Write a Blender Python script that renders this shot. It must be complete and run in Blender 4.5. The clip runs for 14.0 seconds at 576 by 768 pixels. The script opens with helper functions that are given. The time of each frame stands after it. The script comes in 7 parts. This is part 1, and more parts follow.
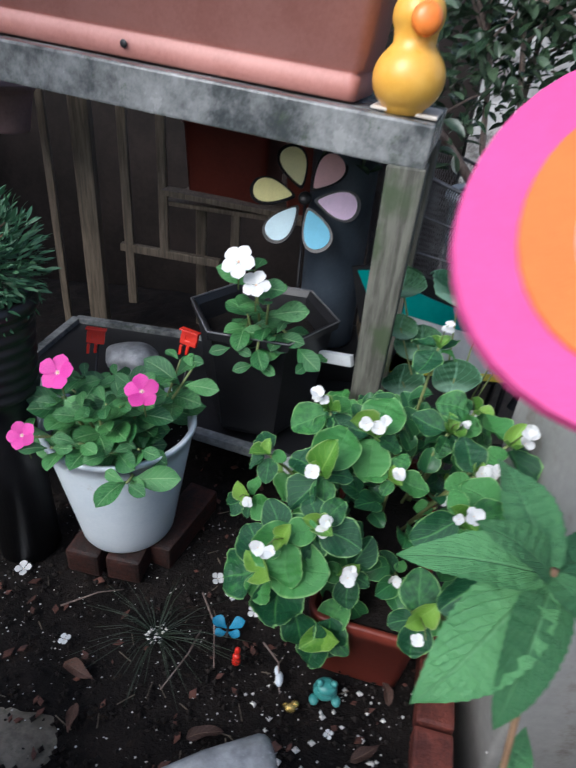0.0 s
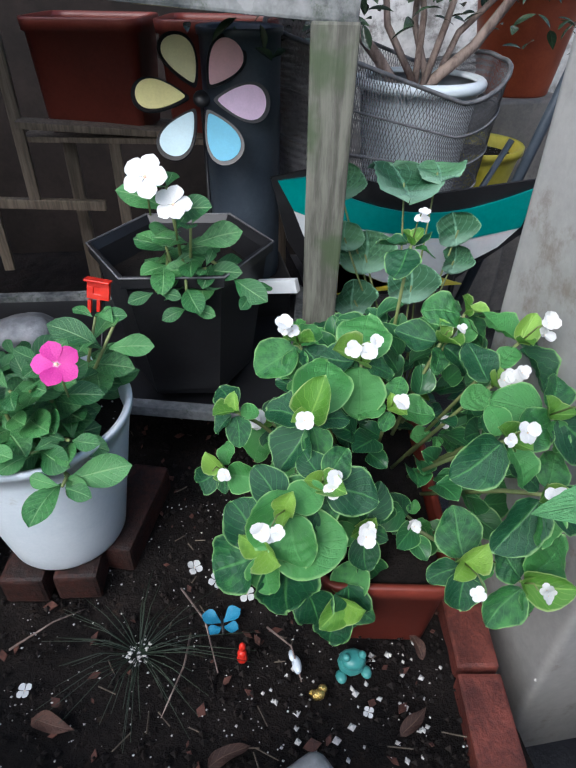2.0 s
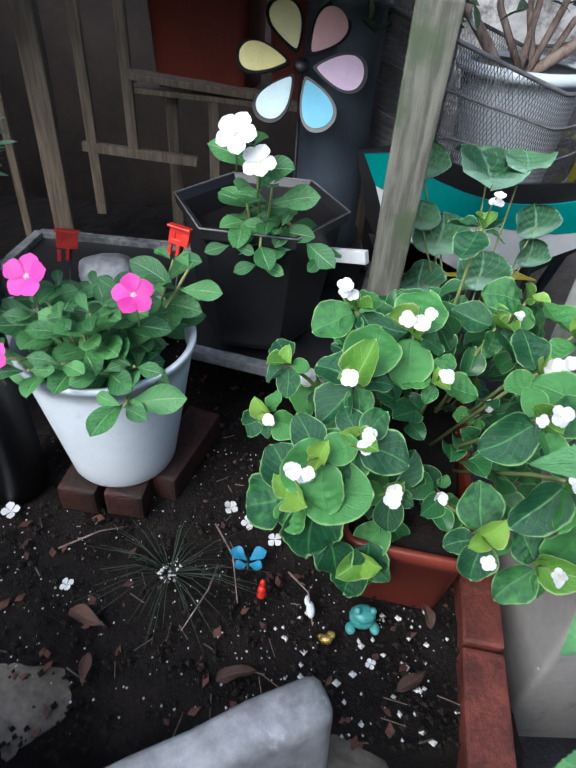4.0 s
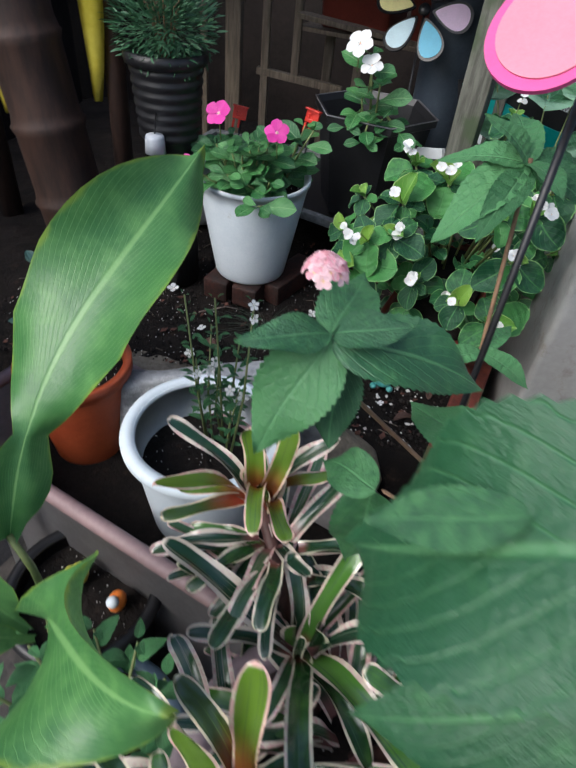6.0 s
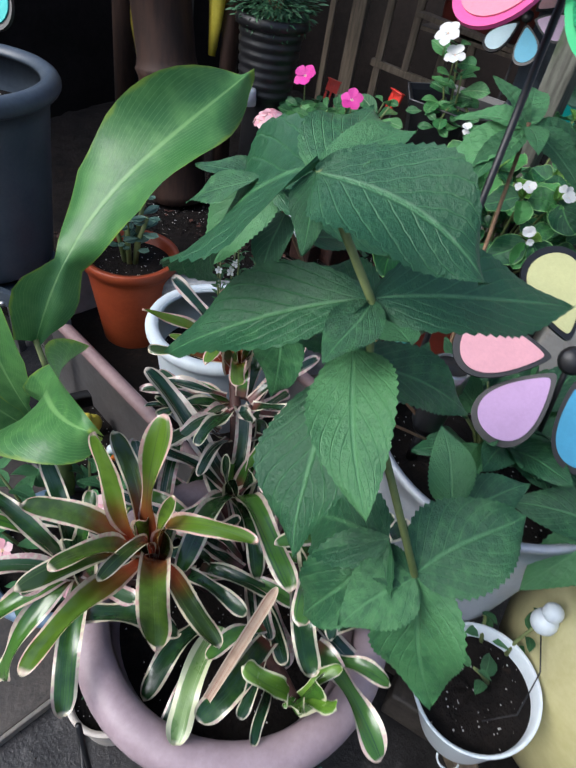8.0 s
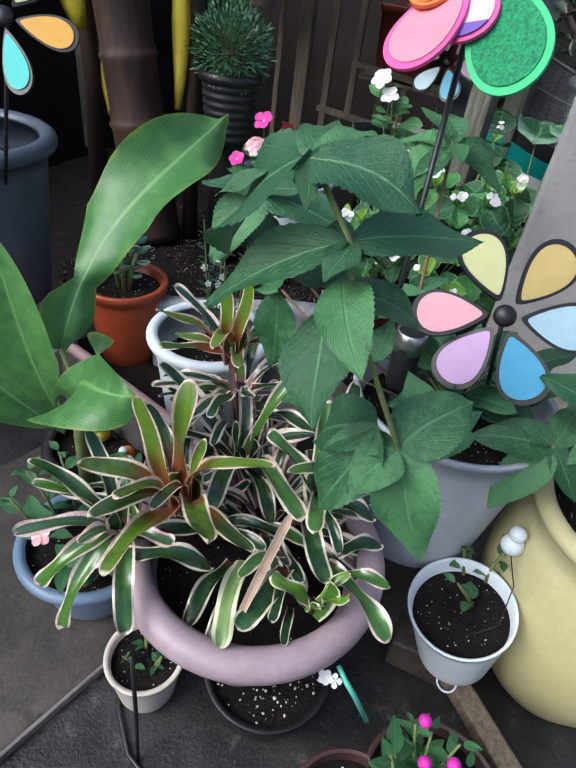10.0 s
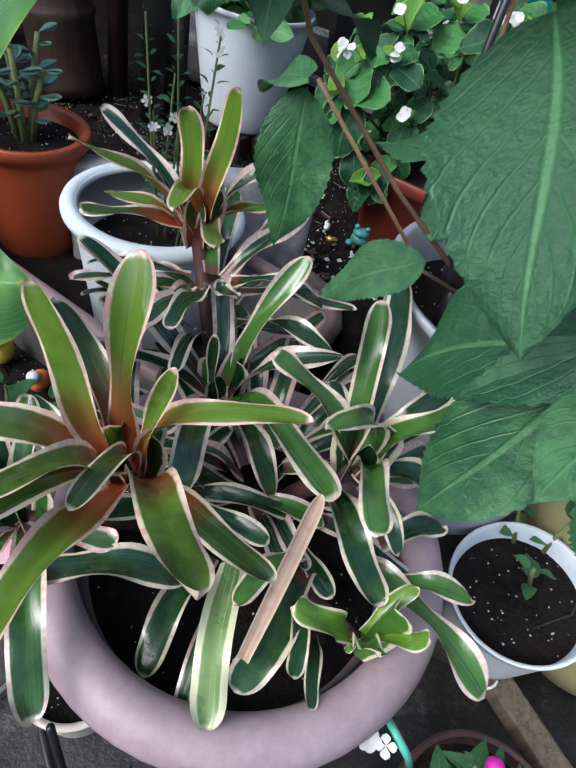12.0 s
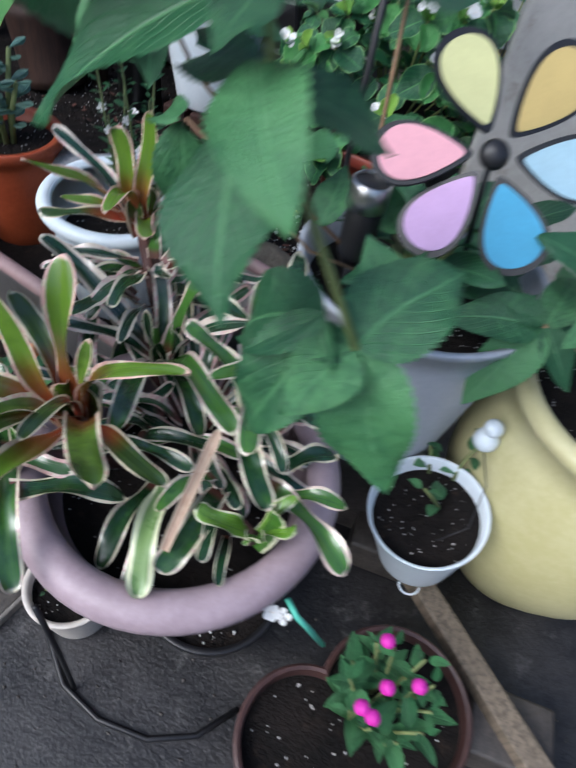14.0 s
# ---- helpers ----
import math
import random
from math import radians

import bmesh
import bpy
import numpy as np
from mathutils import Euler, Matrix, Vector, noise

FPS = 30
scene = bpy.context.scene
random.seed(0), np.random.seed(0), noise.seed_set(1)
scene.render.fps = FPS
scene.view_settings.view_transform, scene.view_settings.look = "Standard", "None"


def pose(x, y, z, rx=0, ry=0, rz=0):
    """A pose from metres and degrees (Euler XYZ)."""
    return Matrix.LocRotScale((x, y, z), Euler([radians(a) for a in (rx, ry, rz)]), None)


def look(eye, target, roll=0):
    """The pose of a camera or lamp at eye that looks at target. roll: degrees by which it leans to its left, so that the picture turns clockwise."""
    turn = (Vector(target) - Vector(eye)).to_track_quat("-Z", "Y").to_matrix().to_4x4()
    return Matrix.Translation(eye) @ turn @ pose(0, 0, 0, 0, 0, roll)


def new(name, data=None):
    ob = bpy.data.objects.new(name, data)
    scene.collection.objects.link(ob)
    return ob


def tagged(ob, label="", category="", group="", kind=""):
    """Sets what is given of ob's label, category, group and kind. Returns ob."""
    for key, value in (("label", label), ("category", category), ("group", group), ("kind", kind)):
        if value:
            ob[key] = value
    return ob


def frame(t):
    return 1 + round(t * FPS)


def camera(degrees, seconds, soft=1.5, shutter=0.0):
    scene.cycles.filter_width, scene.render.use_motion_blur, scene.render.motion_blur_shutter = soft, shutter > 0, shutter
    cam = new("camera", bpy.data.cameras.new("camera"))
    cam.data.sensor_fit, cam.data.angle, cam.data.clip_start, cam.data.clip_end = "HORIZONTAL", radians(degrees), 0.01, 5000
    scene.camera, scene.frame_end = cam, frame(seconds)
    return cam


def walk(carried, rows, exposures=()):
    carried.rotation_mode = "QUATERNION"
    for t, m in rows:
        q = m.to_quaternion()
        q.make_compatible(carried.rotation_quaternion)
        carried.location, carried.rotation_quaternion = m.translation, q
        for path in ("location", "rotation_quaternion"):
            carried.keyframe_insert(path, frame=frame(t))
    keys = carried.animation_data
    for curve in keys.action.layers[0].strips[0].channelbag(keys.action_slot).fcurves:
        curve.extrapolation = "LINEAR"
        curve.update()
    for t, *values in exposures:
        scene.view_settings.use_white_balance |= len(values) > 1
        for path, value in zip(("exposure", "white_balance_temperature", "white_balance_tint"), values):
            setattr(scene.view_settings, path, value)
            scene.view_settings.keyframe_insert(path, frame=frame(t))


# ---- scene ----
cam = camera(54.0, 14.0, soft=1.8, shutter=0.5)
PATH = [
    (0, (0.0, 0.013, 1.107), (-0.002, 1.713, 0.053), 5.5),
    (0.5, (-0.038, 0.056, 1.072), (-0.044, 1.736, -0.012), 3.5),
    (1, (-0.052, 0.093, 1.053), (0.127, 1.783, -0.002), 0.7),
    (1.5, (-0.057, 0.121, 1.027), (0.211, 1.7, -0.17), -1.8),
    (2, (-0.06, 0.141, 1.007), (0.261, 1.716, -0.184), 0.9),
    (2.5, (-0.061, 0.146, 0.999), (0.256, 1.698, -0.222), 2.2),
    (2.7, (-0.063, 0.143, 0.996), (0.205, 1.678, -0.258), 2.0),
    (4.8, (-0.022, -0.046, 1.05), (-0.025, 1.509, -0.208), 5.3),
    (5, (-0.004, -0.112, 1.067), (-0.061, 1.444, -0.189), 4.5),
    (5.5, (0.031, -0.298, 1.043), (-0.161, 1.251, -0.207), 4.4),
    (6, (0.07, -0.389, 1.032), (-0.205, 1.075, -0.303), 6.3),
    (6.5, (0.145, -0.418, 1.032), (-0.211, 1.025, -0.307), 8.2),
    (7, (0.192, -0.436, 1.021), (-0.288, 0.994, -0.292), 11.3),
    (7.5, (0.254, -0.474, 1.018), (-0.341, 0.919, -0.288), 11.7),
    (8, (0.255, -0.509, 1.014), (-0.296, 0.867, -0.329), 11.7),
    (8.5, (0.282, -0.561, 1.017), (-0.186, 0.929, -0.232), 10.9),
    (9, (0.294, -0.642, 1.03), (-0.213, 0.874, -0.172), 8.8),
    (9.2, (0.299, -0.664, 1.038), (-0.226, 0.845, -0.166), 8.3),
    (11.3, (0.224, -0.569, 0.92), (-0.096, 0.912, -0.384), 13.5),
    (11.5, (0.199, -0.525, 0.881), (-0.041, 0.95, -0.448), 14.7),
    (12, (0.174, -0.481, 0.836), (-0.022, 0.932, -0.566), 16.0),
    (12.5, (0.168, -0.471, 0.819), (-0.031, 0.933, -0.592), 16.7),
    (13, (0.168, -0.478, 0.811), (-0.03, 0.884, -0.64), 16.9),
    (13.5, (0.185, -0.495, 0.842), (-0.082, 0.798, -0.66), 13.7),
    (13.8, (0.225, -0.519, 0.889), (0.013, 0.78, -0.617), 13.5),
    (14, (0.284, -0.531, 0.935), (0.053, 0.767, -0.568), 12.1),
]
walk(cam, [(t, look(eye, target, roll)) for t, eye, target, roll in PATH], [(t, e, k, 9) for t, e, k in ((0, 0.62, 5850), (0.6, 0.76, 5850), (2.7, 0.88, 5850), (4.8, 1.12, 5900), (5.2, 0.98, 6000), (5.6, 0.73, 6050), (6, 0.58, 6100), (6.5, 0.53, 6000), (7.5, 0.58, 5880), (8.5, 0.64, 6080), (9, 0.71, 6050), (11.5, 0.68, 6030), (12.5, 0.67, 5830), (13, 0.66, 5750), (14, 0.65, 5700))])

# ---- light: an overcast evening sky ----
world = bpy.data.worlds.new("sky")
scene.world = world
world.use_nodes = True
wn = world.node_tree
sky = wn.nodes.new("ShaderNodeTexSky")
sky.sky_type, sky.sun_disc = "NISHITA", False
sky.sun_elevation, sky.sun_rotation = radians(43), radians(220)
sky.air_density, sky.dust_density, sky.ozone_density = 1.0, 4.0, 1.0
bg = wn.nodes["Background"]
bg.inputs["Strength"].default_value = 0.15
wn.links.new(sky.outputs[0], bg.inputs["Color"])
sun = new("sun", bpy.data.lights.new("sun", "SUN"))
sun.data.energy, sun.data.angle, sun.data.color = 1.25, radians(40), (0.95, 0.98, 1.0)
sun.matrix_world = look((-1.7, -1.7, 2.6), (0, 0.3, 0.3))

# ---- materials ----
MATS = {}


def nodes_of(name):
    m = bpy.data.materials.new(name)
    m.use_nodes = True
    t = m.node_tree
    return m, t, t.nodes["Principled BSDF"]


def nd(t, kind, ins=(), operation="", blend_type="", interpolation_type=""):
    n = t.nodes.new("ShaderNode" + kind)
    if operation:
        n.operation = operation
    if blend_type:
        n.blend_type = blend_type
    if interpolation_type:
        n.interpolation_type = interpolation_type
    for i, v in ins:
        if isinstance(v, bpy.types.NodeSocket):
            t.links.new(v, n.inputs[i])
        else:
            n.inputs[i].default_value = v
    return n


def mth(t, op, a, b=0.0, c=0.0):
    return nd(t, "Math", [(0, a), (1, b), (2, c)], operation=op).outputs[0]


def mixc(t, f, a, b, how="MIX"):
    n = nd(t, "MixRGB", [(0, f), (1, a), (2, b)], blend_type=how)
    return n.outputs[0]


def rgb(c, k=1.0):
    return (c[0] * k, c[1] * k, c[2] * k, 1)


def smooth(t, x, lo, hi):
    n = nd(t, "MapRange", [(0, x), (1, lo), (2, hi), (3, 0.0), (4, 1.0)], interpolation_type="SMOOTHSTEP")
    return n.outputs[0]


def surface(name, c1, c2, rough=0.6, scale=8.0, fine=80.0, bump=0.2, metal=0.0, stain=None, stain_at=0.6, coat=0.0, spread=0.0, depth=0.004, spec=0.5):
    """A plain surface: two colours blended at a large and a small scale, a stain, fine relief."""
    m, t, p = nodes_of(name)
    tc = nd(t, "TexCoord").outputs["Object"]
    big = nd(t, "TexNoise", [("Vector", tc), ("Scale", scale), ("Detail", 6.0), ("Roughness", 0.65)]).outputs[0]
    small = nd(t, "TexNoise", [("Vector", tc), ("Scale", fine), ("Detail", 5.0), ("Roughness", 0.7)]).outputs[0]
    f = smooth(t, mth(t, "ADD", mth(t, "MULTIPLY", big, 0.7), mth(t, "MULTIPLY", small, 0.3)), 0.36, 0.64)
    col = mixc(t, f, rgb(c1), rgb(c2))
    if stain:
        s = nd(t, "TexNoise", [("Vector", tc), ("Scale", scale * 2.3), ("Detail", 8.0), ("Roughness", 0.75)]).outputs[0]
        col = mixc(t, mth(t, "MULTIPLY", smooth(t, s, stain_at - 0.04, stain_at + 0.1), 0.8), col, rgb(stain))
    if spread:
        r = nd(t, "ObjectInfo").outputs["Random"]
        col = mixc(t, 1.0, col, nd(t, "CombineColor", [(k, mth(t, "ADD", mth(t, "MULTIPLY", r, spread), 1 - spread / 2)) for k in range(3)]).outputs[0], "MULTIPLY")
    t.links.new(col, p.inputs["Base Color"])
    t.links.new(mth(t, "ADD", mth(t, "MULTIPLY", big, 0.25), rough - 0.12), p.inputs["Roughness"])
    p.inputs["Metallic"].default_value = metal
    p.inputs["Coat Weight"].default_value = coat
    b = nd(t, "Bump", [("Strength", bump), ("Distance", depth), ("Height", mth(t, "ADD", mth(t, "MULTIPLY", big, 0.5), mth(t, "MULTIPLY", small, 0.5)))])
    t.links.new(b.outputs[0], p.inputs["Normal"])
    p.inputs["Specular IOR Level"].default_value = spec
    MATS[name] = m
    return m


def wood(name, c1, c2, grain=(6, 6, 60), stain=None, rough=0.7):
    m, t, p = nodes_of(name)
    tc = nd(t, "TexCoord").outputs["Object"]
    mp = nd(t, "Mapping", [("Vector", tc), ("Scale", grain)]).outputs[0]
    g = nd(t, "TexNoise", [("Vector", mp), ("Scale", 4.0), ("Detail", 7.0), ("Roughness", 0.7)]).outputs[0]
    big = nd(t, "TexNoise", [("Vector", tc), ("Scale", 9.0), ("Detail", 4.0)]).outputs[0]
    col = mixc(t, smooth(t, g, 0.35, 0.65), rgb(c1), rgb(c2))
    if stain:
        col = mixc(t, mth(t, "MULTIPLY", smooth(t, big, 0.5, 0.62), 0.85), col, rgb(stain))
    t.links.new(col, p.inputs["Base Color"])
    p.inputs["Roughness"].default_value = rough
    b = nd(t, "Bump", [("Strength", 0.5), ("Distance", 0.003), ("Height", g)])
    t.links.new(b.outputs[0], p.inputs["Normal"])
    MATS[name] = m
    return m


def leafy(name, base, light, margin=None, mw=0.2, vein=None, nveins=9.0, slant=0.55, rough=0.42, foot=None, foot_end=0.25, relief=0.5, spread=0.35, glow=0.12, stripe=None, mottle=None, patch=14.0, gloss=0.5, blush=None):
    """A leaf: u runs across it, v from its foot to its tip."""
    m, t, p = nodes_of(name)
    uv = nd(t, "TexCoord").outputs["UV"]
    sp = nd(t, "SeparateXYZ", [(0, uv)])
    u, v = sp.outputs[0], sp.outputs[1]
    au = mth(t, "ABSOLUTE", mth(t, "SUBTRACT", mth(t, "MULTIPLY", u, 2.0), 1.0))
    obj = nd(t, "TexCoord").outputs["Object"]
    rnd = nd(t, "ObjectInfo").outputs["Random"]
    n1 = nd(t, "TexNoise", [("Vector", obj), ("Scale", patch), ("Detail", 5.0), ("Roughness", 0.55)]).outputs[0]
    n2 = nd(t, "TexNoise", [("Vector", obj), ("Scale", 240.0), ("Detail", 3.0)]).outputs[0]
    f = smooth(t, mth(t, "ADD", n1, mth(t, "MULTIPLY", mth(t, "SUBTRACT", rnd, 0.5), spread * 2)), 0.3, 0.75)
    col = mixc(t, f, rgb(base), rgb(light))
    if mottle:
        col = mixc(t, mth(t, "MULTIPLY", smooth(t, n2, 0.55, 0.62), 0.7), col, rgb(mottle))
    ph = mth(t, "SUBTRACT", mth(t, "MULTIPLY", v, nveins), mth(t, "MULTIPLY", au, nveins * slant * 0.5))
    tri = mth(t, "ABSOLUTE", mth(t, "SUBTRACT", mth(t, "FRACT", ph), 0.5))
    side = smooth(t, tri, 0.40, 0.5)
    mid = mth(t, "SUBTRACT", 1.0, smooth(t, au, 0.02, 0.075))
    if vein:
        col = mixc(t, mth(t, "MULTIPLY", mth(t, "MAXIMUM", mth(t, "MULTIPLY", side, 0.45), mth(t, "MULTIPLY", mid, 0.9)), 0.75), col, rgb(vein))
    if stripe:
        s = nd(t, "TexNoise", [("Vector", nd(t, "CombineXYZ", [(0, mth(t, "MULTIPLY", u, 16.0)), (1, mth(t, "MULTIPLY", v, 0.6)), (2, mth(t, "MULTIPLY", rnd, 50.0))]).outputs[0]), ("Scale", 1.0), ("Detail", 2.0)]).outputs[0]
        col = mixc(t, mth(t, "MULTIPLY", smooth(t, s, 0.6, 0.64), 0.75), col, rgb(stripe))
    if foot:
        fr = mth(t, "SUBTRACT", 1.0, smooth(t, mth(t, "ADD", v, mth(t, "MULTIPLY", mth(t, "SUBTRACT", n1, 0.5), 0.15)), foot_end * 0.25, foot_end))
        col = mixc(t, mth(t, "MULTIPLY", fr, 0.85), col, rgb(foot))
    if margin:
        edge = mth(t, "ADD", au, mth(t, "MULTIPLY", mth(t, "SUBTRACT", n1, 0.5), 0.22))
        tip = smooth(t, v, 0.965, 0.99)
        rim = rgb(margin)
        if blush:
            n4 = nd(t, "TexNoise", [("Vector", obj), ("Scale", 26.0), ("Detail", 2.0)]).outputs[0]
            rim = mixc(t, smooth(t, mth(t, "ADD", n4, mth(t, "MULTIPLY", mth(t, "SUBTRACT", rnd, 0.5), 0.25)), 0.42, 0.66), rgb(margin), rgb(blush))
        col = mixc(t, mth(t, "MAXIMUM", smooth(t, edge, 1 - mw - 0.05, 1 - mw + 0.05), tip), col, rim)
    t.links.new(col, p.inputs["Base Color"])
    t.links.new(mth(t, "ADD", mth(t, "MULTIPLY", n1, 0.25), rough - 0.1), p.inputs["Roughness"])
    p.inputs["Specular IOR Level"].default_value = gloss
    n3 = nd(t, "TexNoise", [("Vector", obj), ("Scale", 34.0), ("Detail", 4.0), ("Roughness", 0.6)]).outputs[0]
    h = mth(t, "SUBTRACT", mth(t, "ADD", mth(t, "ADD", mth(t, "MULTIPLY", n1, 0.4), mth(t, "MULTIPLY", n3, 0.9)), mth(t, "MULTIPLY", n2, 0.2)), mth(t, "MULTIPLY", mth(t, "MAXIMUM", mth(t, "MULTIPLY", side, 0.45), mid), 0.6))
    b = nd(t, "Bump", [("Strength", relief), ("Distance", 0.003), ("Height", h)])
    t.links.new(b.outputs[0], p.inputs["Normal"])
    tr = t.nodes.new("ShaderNodeBsdfTranslucent")
    t.links.new(col, tr.inputs["Color"])
    mx = t.nodes.new("ShaderNodeMixShader")
    mx.inputs[0].default_value = glow
    t.links.new(p.outputs[0], mx.inputs[1])
    t.links.new(tr.outputs[0], mx.inputs[2])
    t.links.new(mx.outputs[0], t.nodes["Material Output"].inputs["Surface"])
    MATS[name] = m
    return m


SOIL = surface("soil", (0.006, 0.005, 0.0046), (0.019, 0.0145, 0.0125), 0.85, 14, 160, 1.0, depth=0.012, spec=0.18, stain=(0.04, 0.026, 0.018), stain_at=0.6)
CLOD = surface("soil_crumb", (0.005, 0.004, 0.0035), (0.02, 0.014, 0.011), 0.75, 60, 300, 0.6, spec=0.3)
LITTER = surface("dry_straw", (0.05, 0.04, 0.028), (0.17, 0.14, 0.1), 0.7, 60, 300, 0.3)
PERLITE = surface("perlite", (0.55, 0.53, 0.5), (0.75, 0.74, 0.7), 0.8, 60, 300, 0.3)
CONCRETE = surface("wet_concrete", (0.007, 0.007, 0.008), (0.036, 0.034, 0.034), 0.34, 10, 130, 1.0, stain=(0.11, 0.105, 0.1), stain_at=0.6)
SLAB = surface("worn_paving", (0.033, 0.029, 0.026), (0.088, 0.075, 0.064), 0.55, 6, 120, 0.7, stain=(0.02, 0.018, 0.017), stain_at=0.55)
CONCRETE_LIGHT = surface("pale_concrete", (0.12, 0.11, 0.10), (0.24, 0.22, 0.19), 0.75, 7, 120, 0.6)
PALEWALL = surface("pale_wall", (0.3, 0.3, 0.29), (0.62, 0.62, 0.6), 0.8, 3, 40, 0.3, stain=(0.1, 0.09, 0.08), stain_at=0.52)
ADDEDWALL = surface("grey_render", (0.1, 0.1, 0.1), (0.16, 0.16, 0.16), 0.85, 3, 60, 0.4)
# The deep shade round the table is put into this wall colour.
SHADEWALL = surface("shade_dark_wall", (0.009, 0.007, 0.006), (0.023, 0.017, 0.015), 0.8, 4, 60, 0.4, spec=0.2)
WHITE = surface("white_plastic", (0.64, 0.715, 0.765), (0.75, 0.81, 0.85), 0.36, 5, 200, 0.04, stain=(0.46, 0.47, 0.44), stain_at=0.66)
WHITE_OLD = surface("worn_white_plastic", (0.36, 0.39, 0.43), (0.48, 0.505, 0.545), 0.4, 6, 120, 0.08, stain=(0.36, 0.33, 0.28), stain_at=0.62)
PINK_POT = surface("mauve_pink_plastic", (0.3, 0.225, 0.248), (0.41, 0.32, 0.352), 0.48, 9, 120, 0.15, stain=(0.3, 0.22, 0.23), stain_at=0.62)
MAUVE = surface("mauve_grey_plastic", (0.2, 0.13, 0.13), (0.3, 0.2, 0.2), 0.5, 9, 120, 0.1)
GREY_SIDE = surface("grey_plastic", (0.16, 0.15, 0.15), (0.25, 0.24, 0.24), 0.5, 6, 90, 0.1)
ORANGE_POT = surface("terracotta_orange_plastic", (0.26, 0.045, 0.015), (0.37, 0.075, 0.025), 0.45, 8, 140, 0.08)
TERRA = surface("terracotta_plastic", (0.42, 0.175, 0.145), (0.52, 0.24, 0.205), 0.45, 7, 140, 0.08, stain=(0.5, 0.2, 0.15), stain_at=0.64)
TERRA_DARK = surface("red_brown_plastic", (0.14, 0.024, 0.015), (0.2, 0.038, 0.023), 0.45, 7, 140, 0.08)
BRICK_WET = surface("wet_dirty_brick", (0.018, 0.009, 0.007), (0.08, 0.025, 0.017), 0.6, 16, 130, 0.9, stain=(0.014, 0.01, 0.009), stain_at=0.5, spread=0.3)
BRICK = surface("red_brick", (0.06, 0.014, 0.01), (0.17, 0.042, 0.028), 0.62, 18, 150, 1.0, stain=(0.04, 0.016, 0.013), stain_at=0.6, spread=0.4)
YELLOW_POT = surface("pale_yellow_glaze", (0.45, 0.42, 0.2), (0.56, 0.53, 0.3), 0.35, 5, 90, 0.05, stain=(0.4, 0.34, 0.16), stain_at=0.7)
SLATE = surface("slate_blue_plastic", (0.045, 0.06, 0.08), (0.075, 0.095, 0.12), 0.4, 7, 160, 0.15)
BLUE_BOWL = surface("grey_blue_plastic", (0.12, 0.19, 0.28), (0.18, 0.26, 0.36), 0.4, 7, 160, 0.1)
BLACK = surface("black_plastic", (0.008, 0.008, 0.009), (0.016, 0.016, 0.018), 0.4, 9, 160, 0.1)
BROWN_POT = surface("dark_brown_plastic", (0.05, 0.025, 0.022), (0.09, 0.045, 0.04), 0.45, 9, 160, 0.1)
STONE = surface("grey_stone", (0.15, 0.155, 0.16), (0.42, 0.43, 0.44), 0.35, 7, 45, 0.5, stain=(0.6, 0.61, 0.62), stain_at=0.57)
STONE_BROWN = surface("brown_stone", (0.09, 0.075, 0.055), (0.25, 0.215, 0.165), 0.75, 14, 90, 0.9, stain=(0.08, 0.075, 0.05), stain_at=0.56)
BOARD = surface("painted_render", (0.31, 0.305, 0.29), (0.42, 0.415, 0.395), 0.6, 3, 70, 0.25, stain=(0.19, 0.16, 0.125), stain_at=0.56)
CREAM = surface("cream_plastic", (0.55, 0.5, 0.44), (0.66, 0.61, 0.54), 0.45, 9, 90, 0.1, stain=(0.3, 0.24, 0.18), stain_at=0.62)
STEEL = surface("brushed_steel", (0.5, 0.5, 0.5), (0.66, 0.66, 0.66), 0.3, 30, 300, 0.1, metal=1.0)
MESHWIRE = surface("painted_wire", (0.1, 0.1, 0.105), (0.2, 0.2, 0.21), 0.35, 30, 200, 0.1)
TABLEWOOD = surface("weathered_painted_wood", (0.045, 0.052, 0.055), (0.27, 0.28, 0.28), 0.24, 7, 45, 0.35, stain=(0.05, 0.07, 0.045), stain_at=0.58)
POSTWOOD = wood("mossy_post_wood", (0.06, 0.06, 0.048), (0.145, 0.145, 0.12), (22, 22, 2), stain=(0.045, 0.07, 0.03))
SLATWOOD = wood("bare_slat_wood", (0.1, 0.08, 0.055), (0.21, 0.165, 0.12), (30, 30, 2))
TRUNKWOOD = wood("brown_cane", (0.018, 0.0085, 0.0055), (0.05, 0.023, 0.0145), (8, 8, 1.5))
BARK = wood("shrub_bark", (0.13, 0.09, 0.075), (0.36, 0.28, 0.24), (10, 10, 4))
TEAL = surface("teal_enamel", (0.0, 0.2, 0.19), (0.01, 0.27, 0.25), 0.35, 7, 90, 0.05)
PALE = surface("pale_enamel", (0.55, 0.58, 0.6), (0.65, 0.68, 0.7), 0.35, 7, 90, 0.05)
MAGENTA = surface("magenta_bract", (0.5, 0.012, 0.3), (0.62, 0.03, 0.4), 0.6, 60, 300, 0.5)
RED = surface("red_plastic", (0.62, 0.02, 0.012), (0.72, 0.04, 0.02), 0.35, 20, 200, 0.03)
DUCK = surface("yellow_glaze", (0.72, 0.36, 0.05), (0.8, 0.46, 0.08), 0.3, 8, 90, 0.03)
DUCK_ORANGE = surface("orange_glaze", (0.8, 0.2, 0.03), (0.86, 0.26, 0.05), 0.3, 20, 90, 0.03)
YELLOW_TAPE = surface("yellow_plastic_strip", (0.55, 0.47, 0.04), (0.7, 0.62, 0.1), 0.4, 9, 60, 0.2)
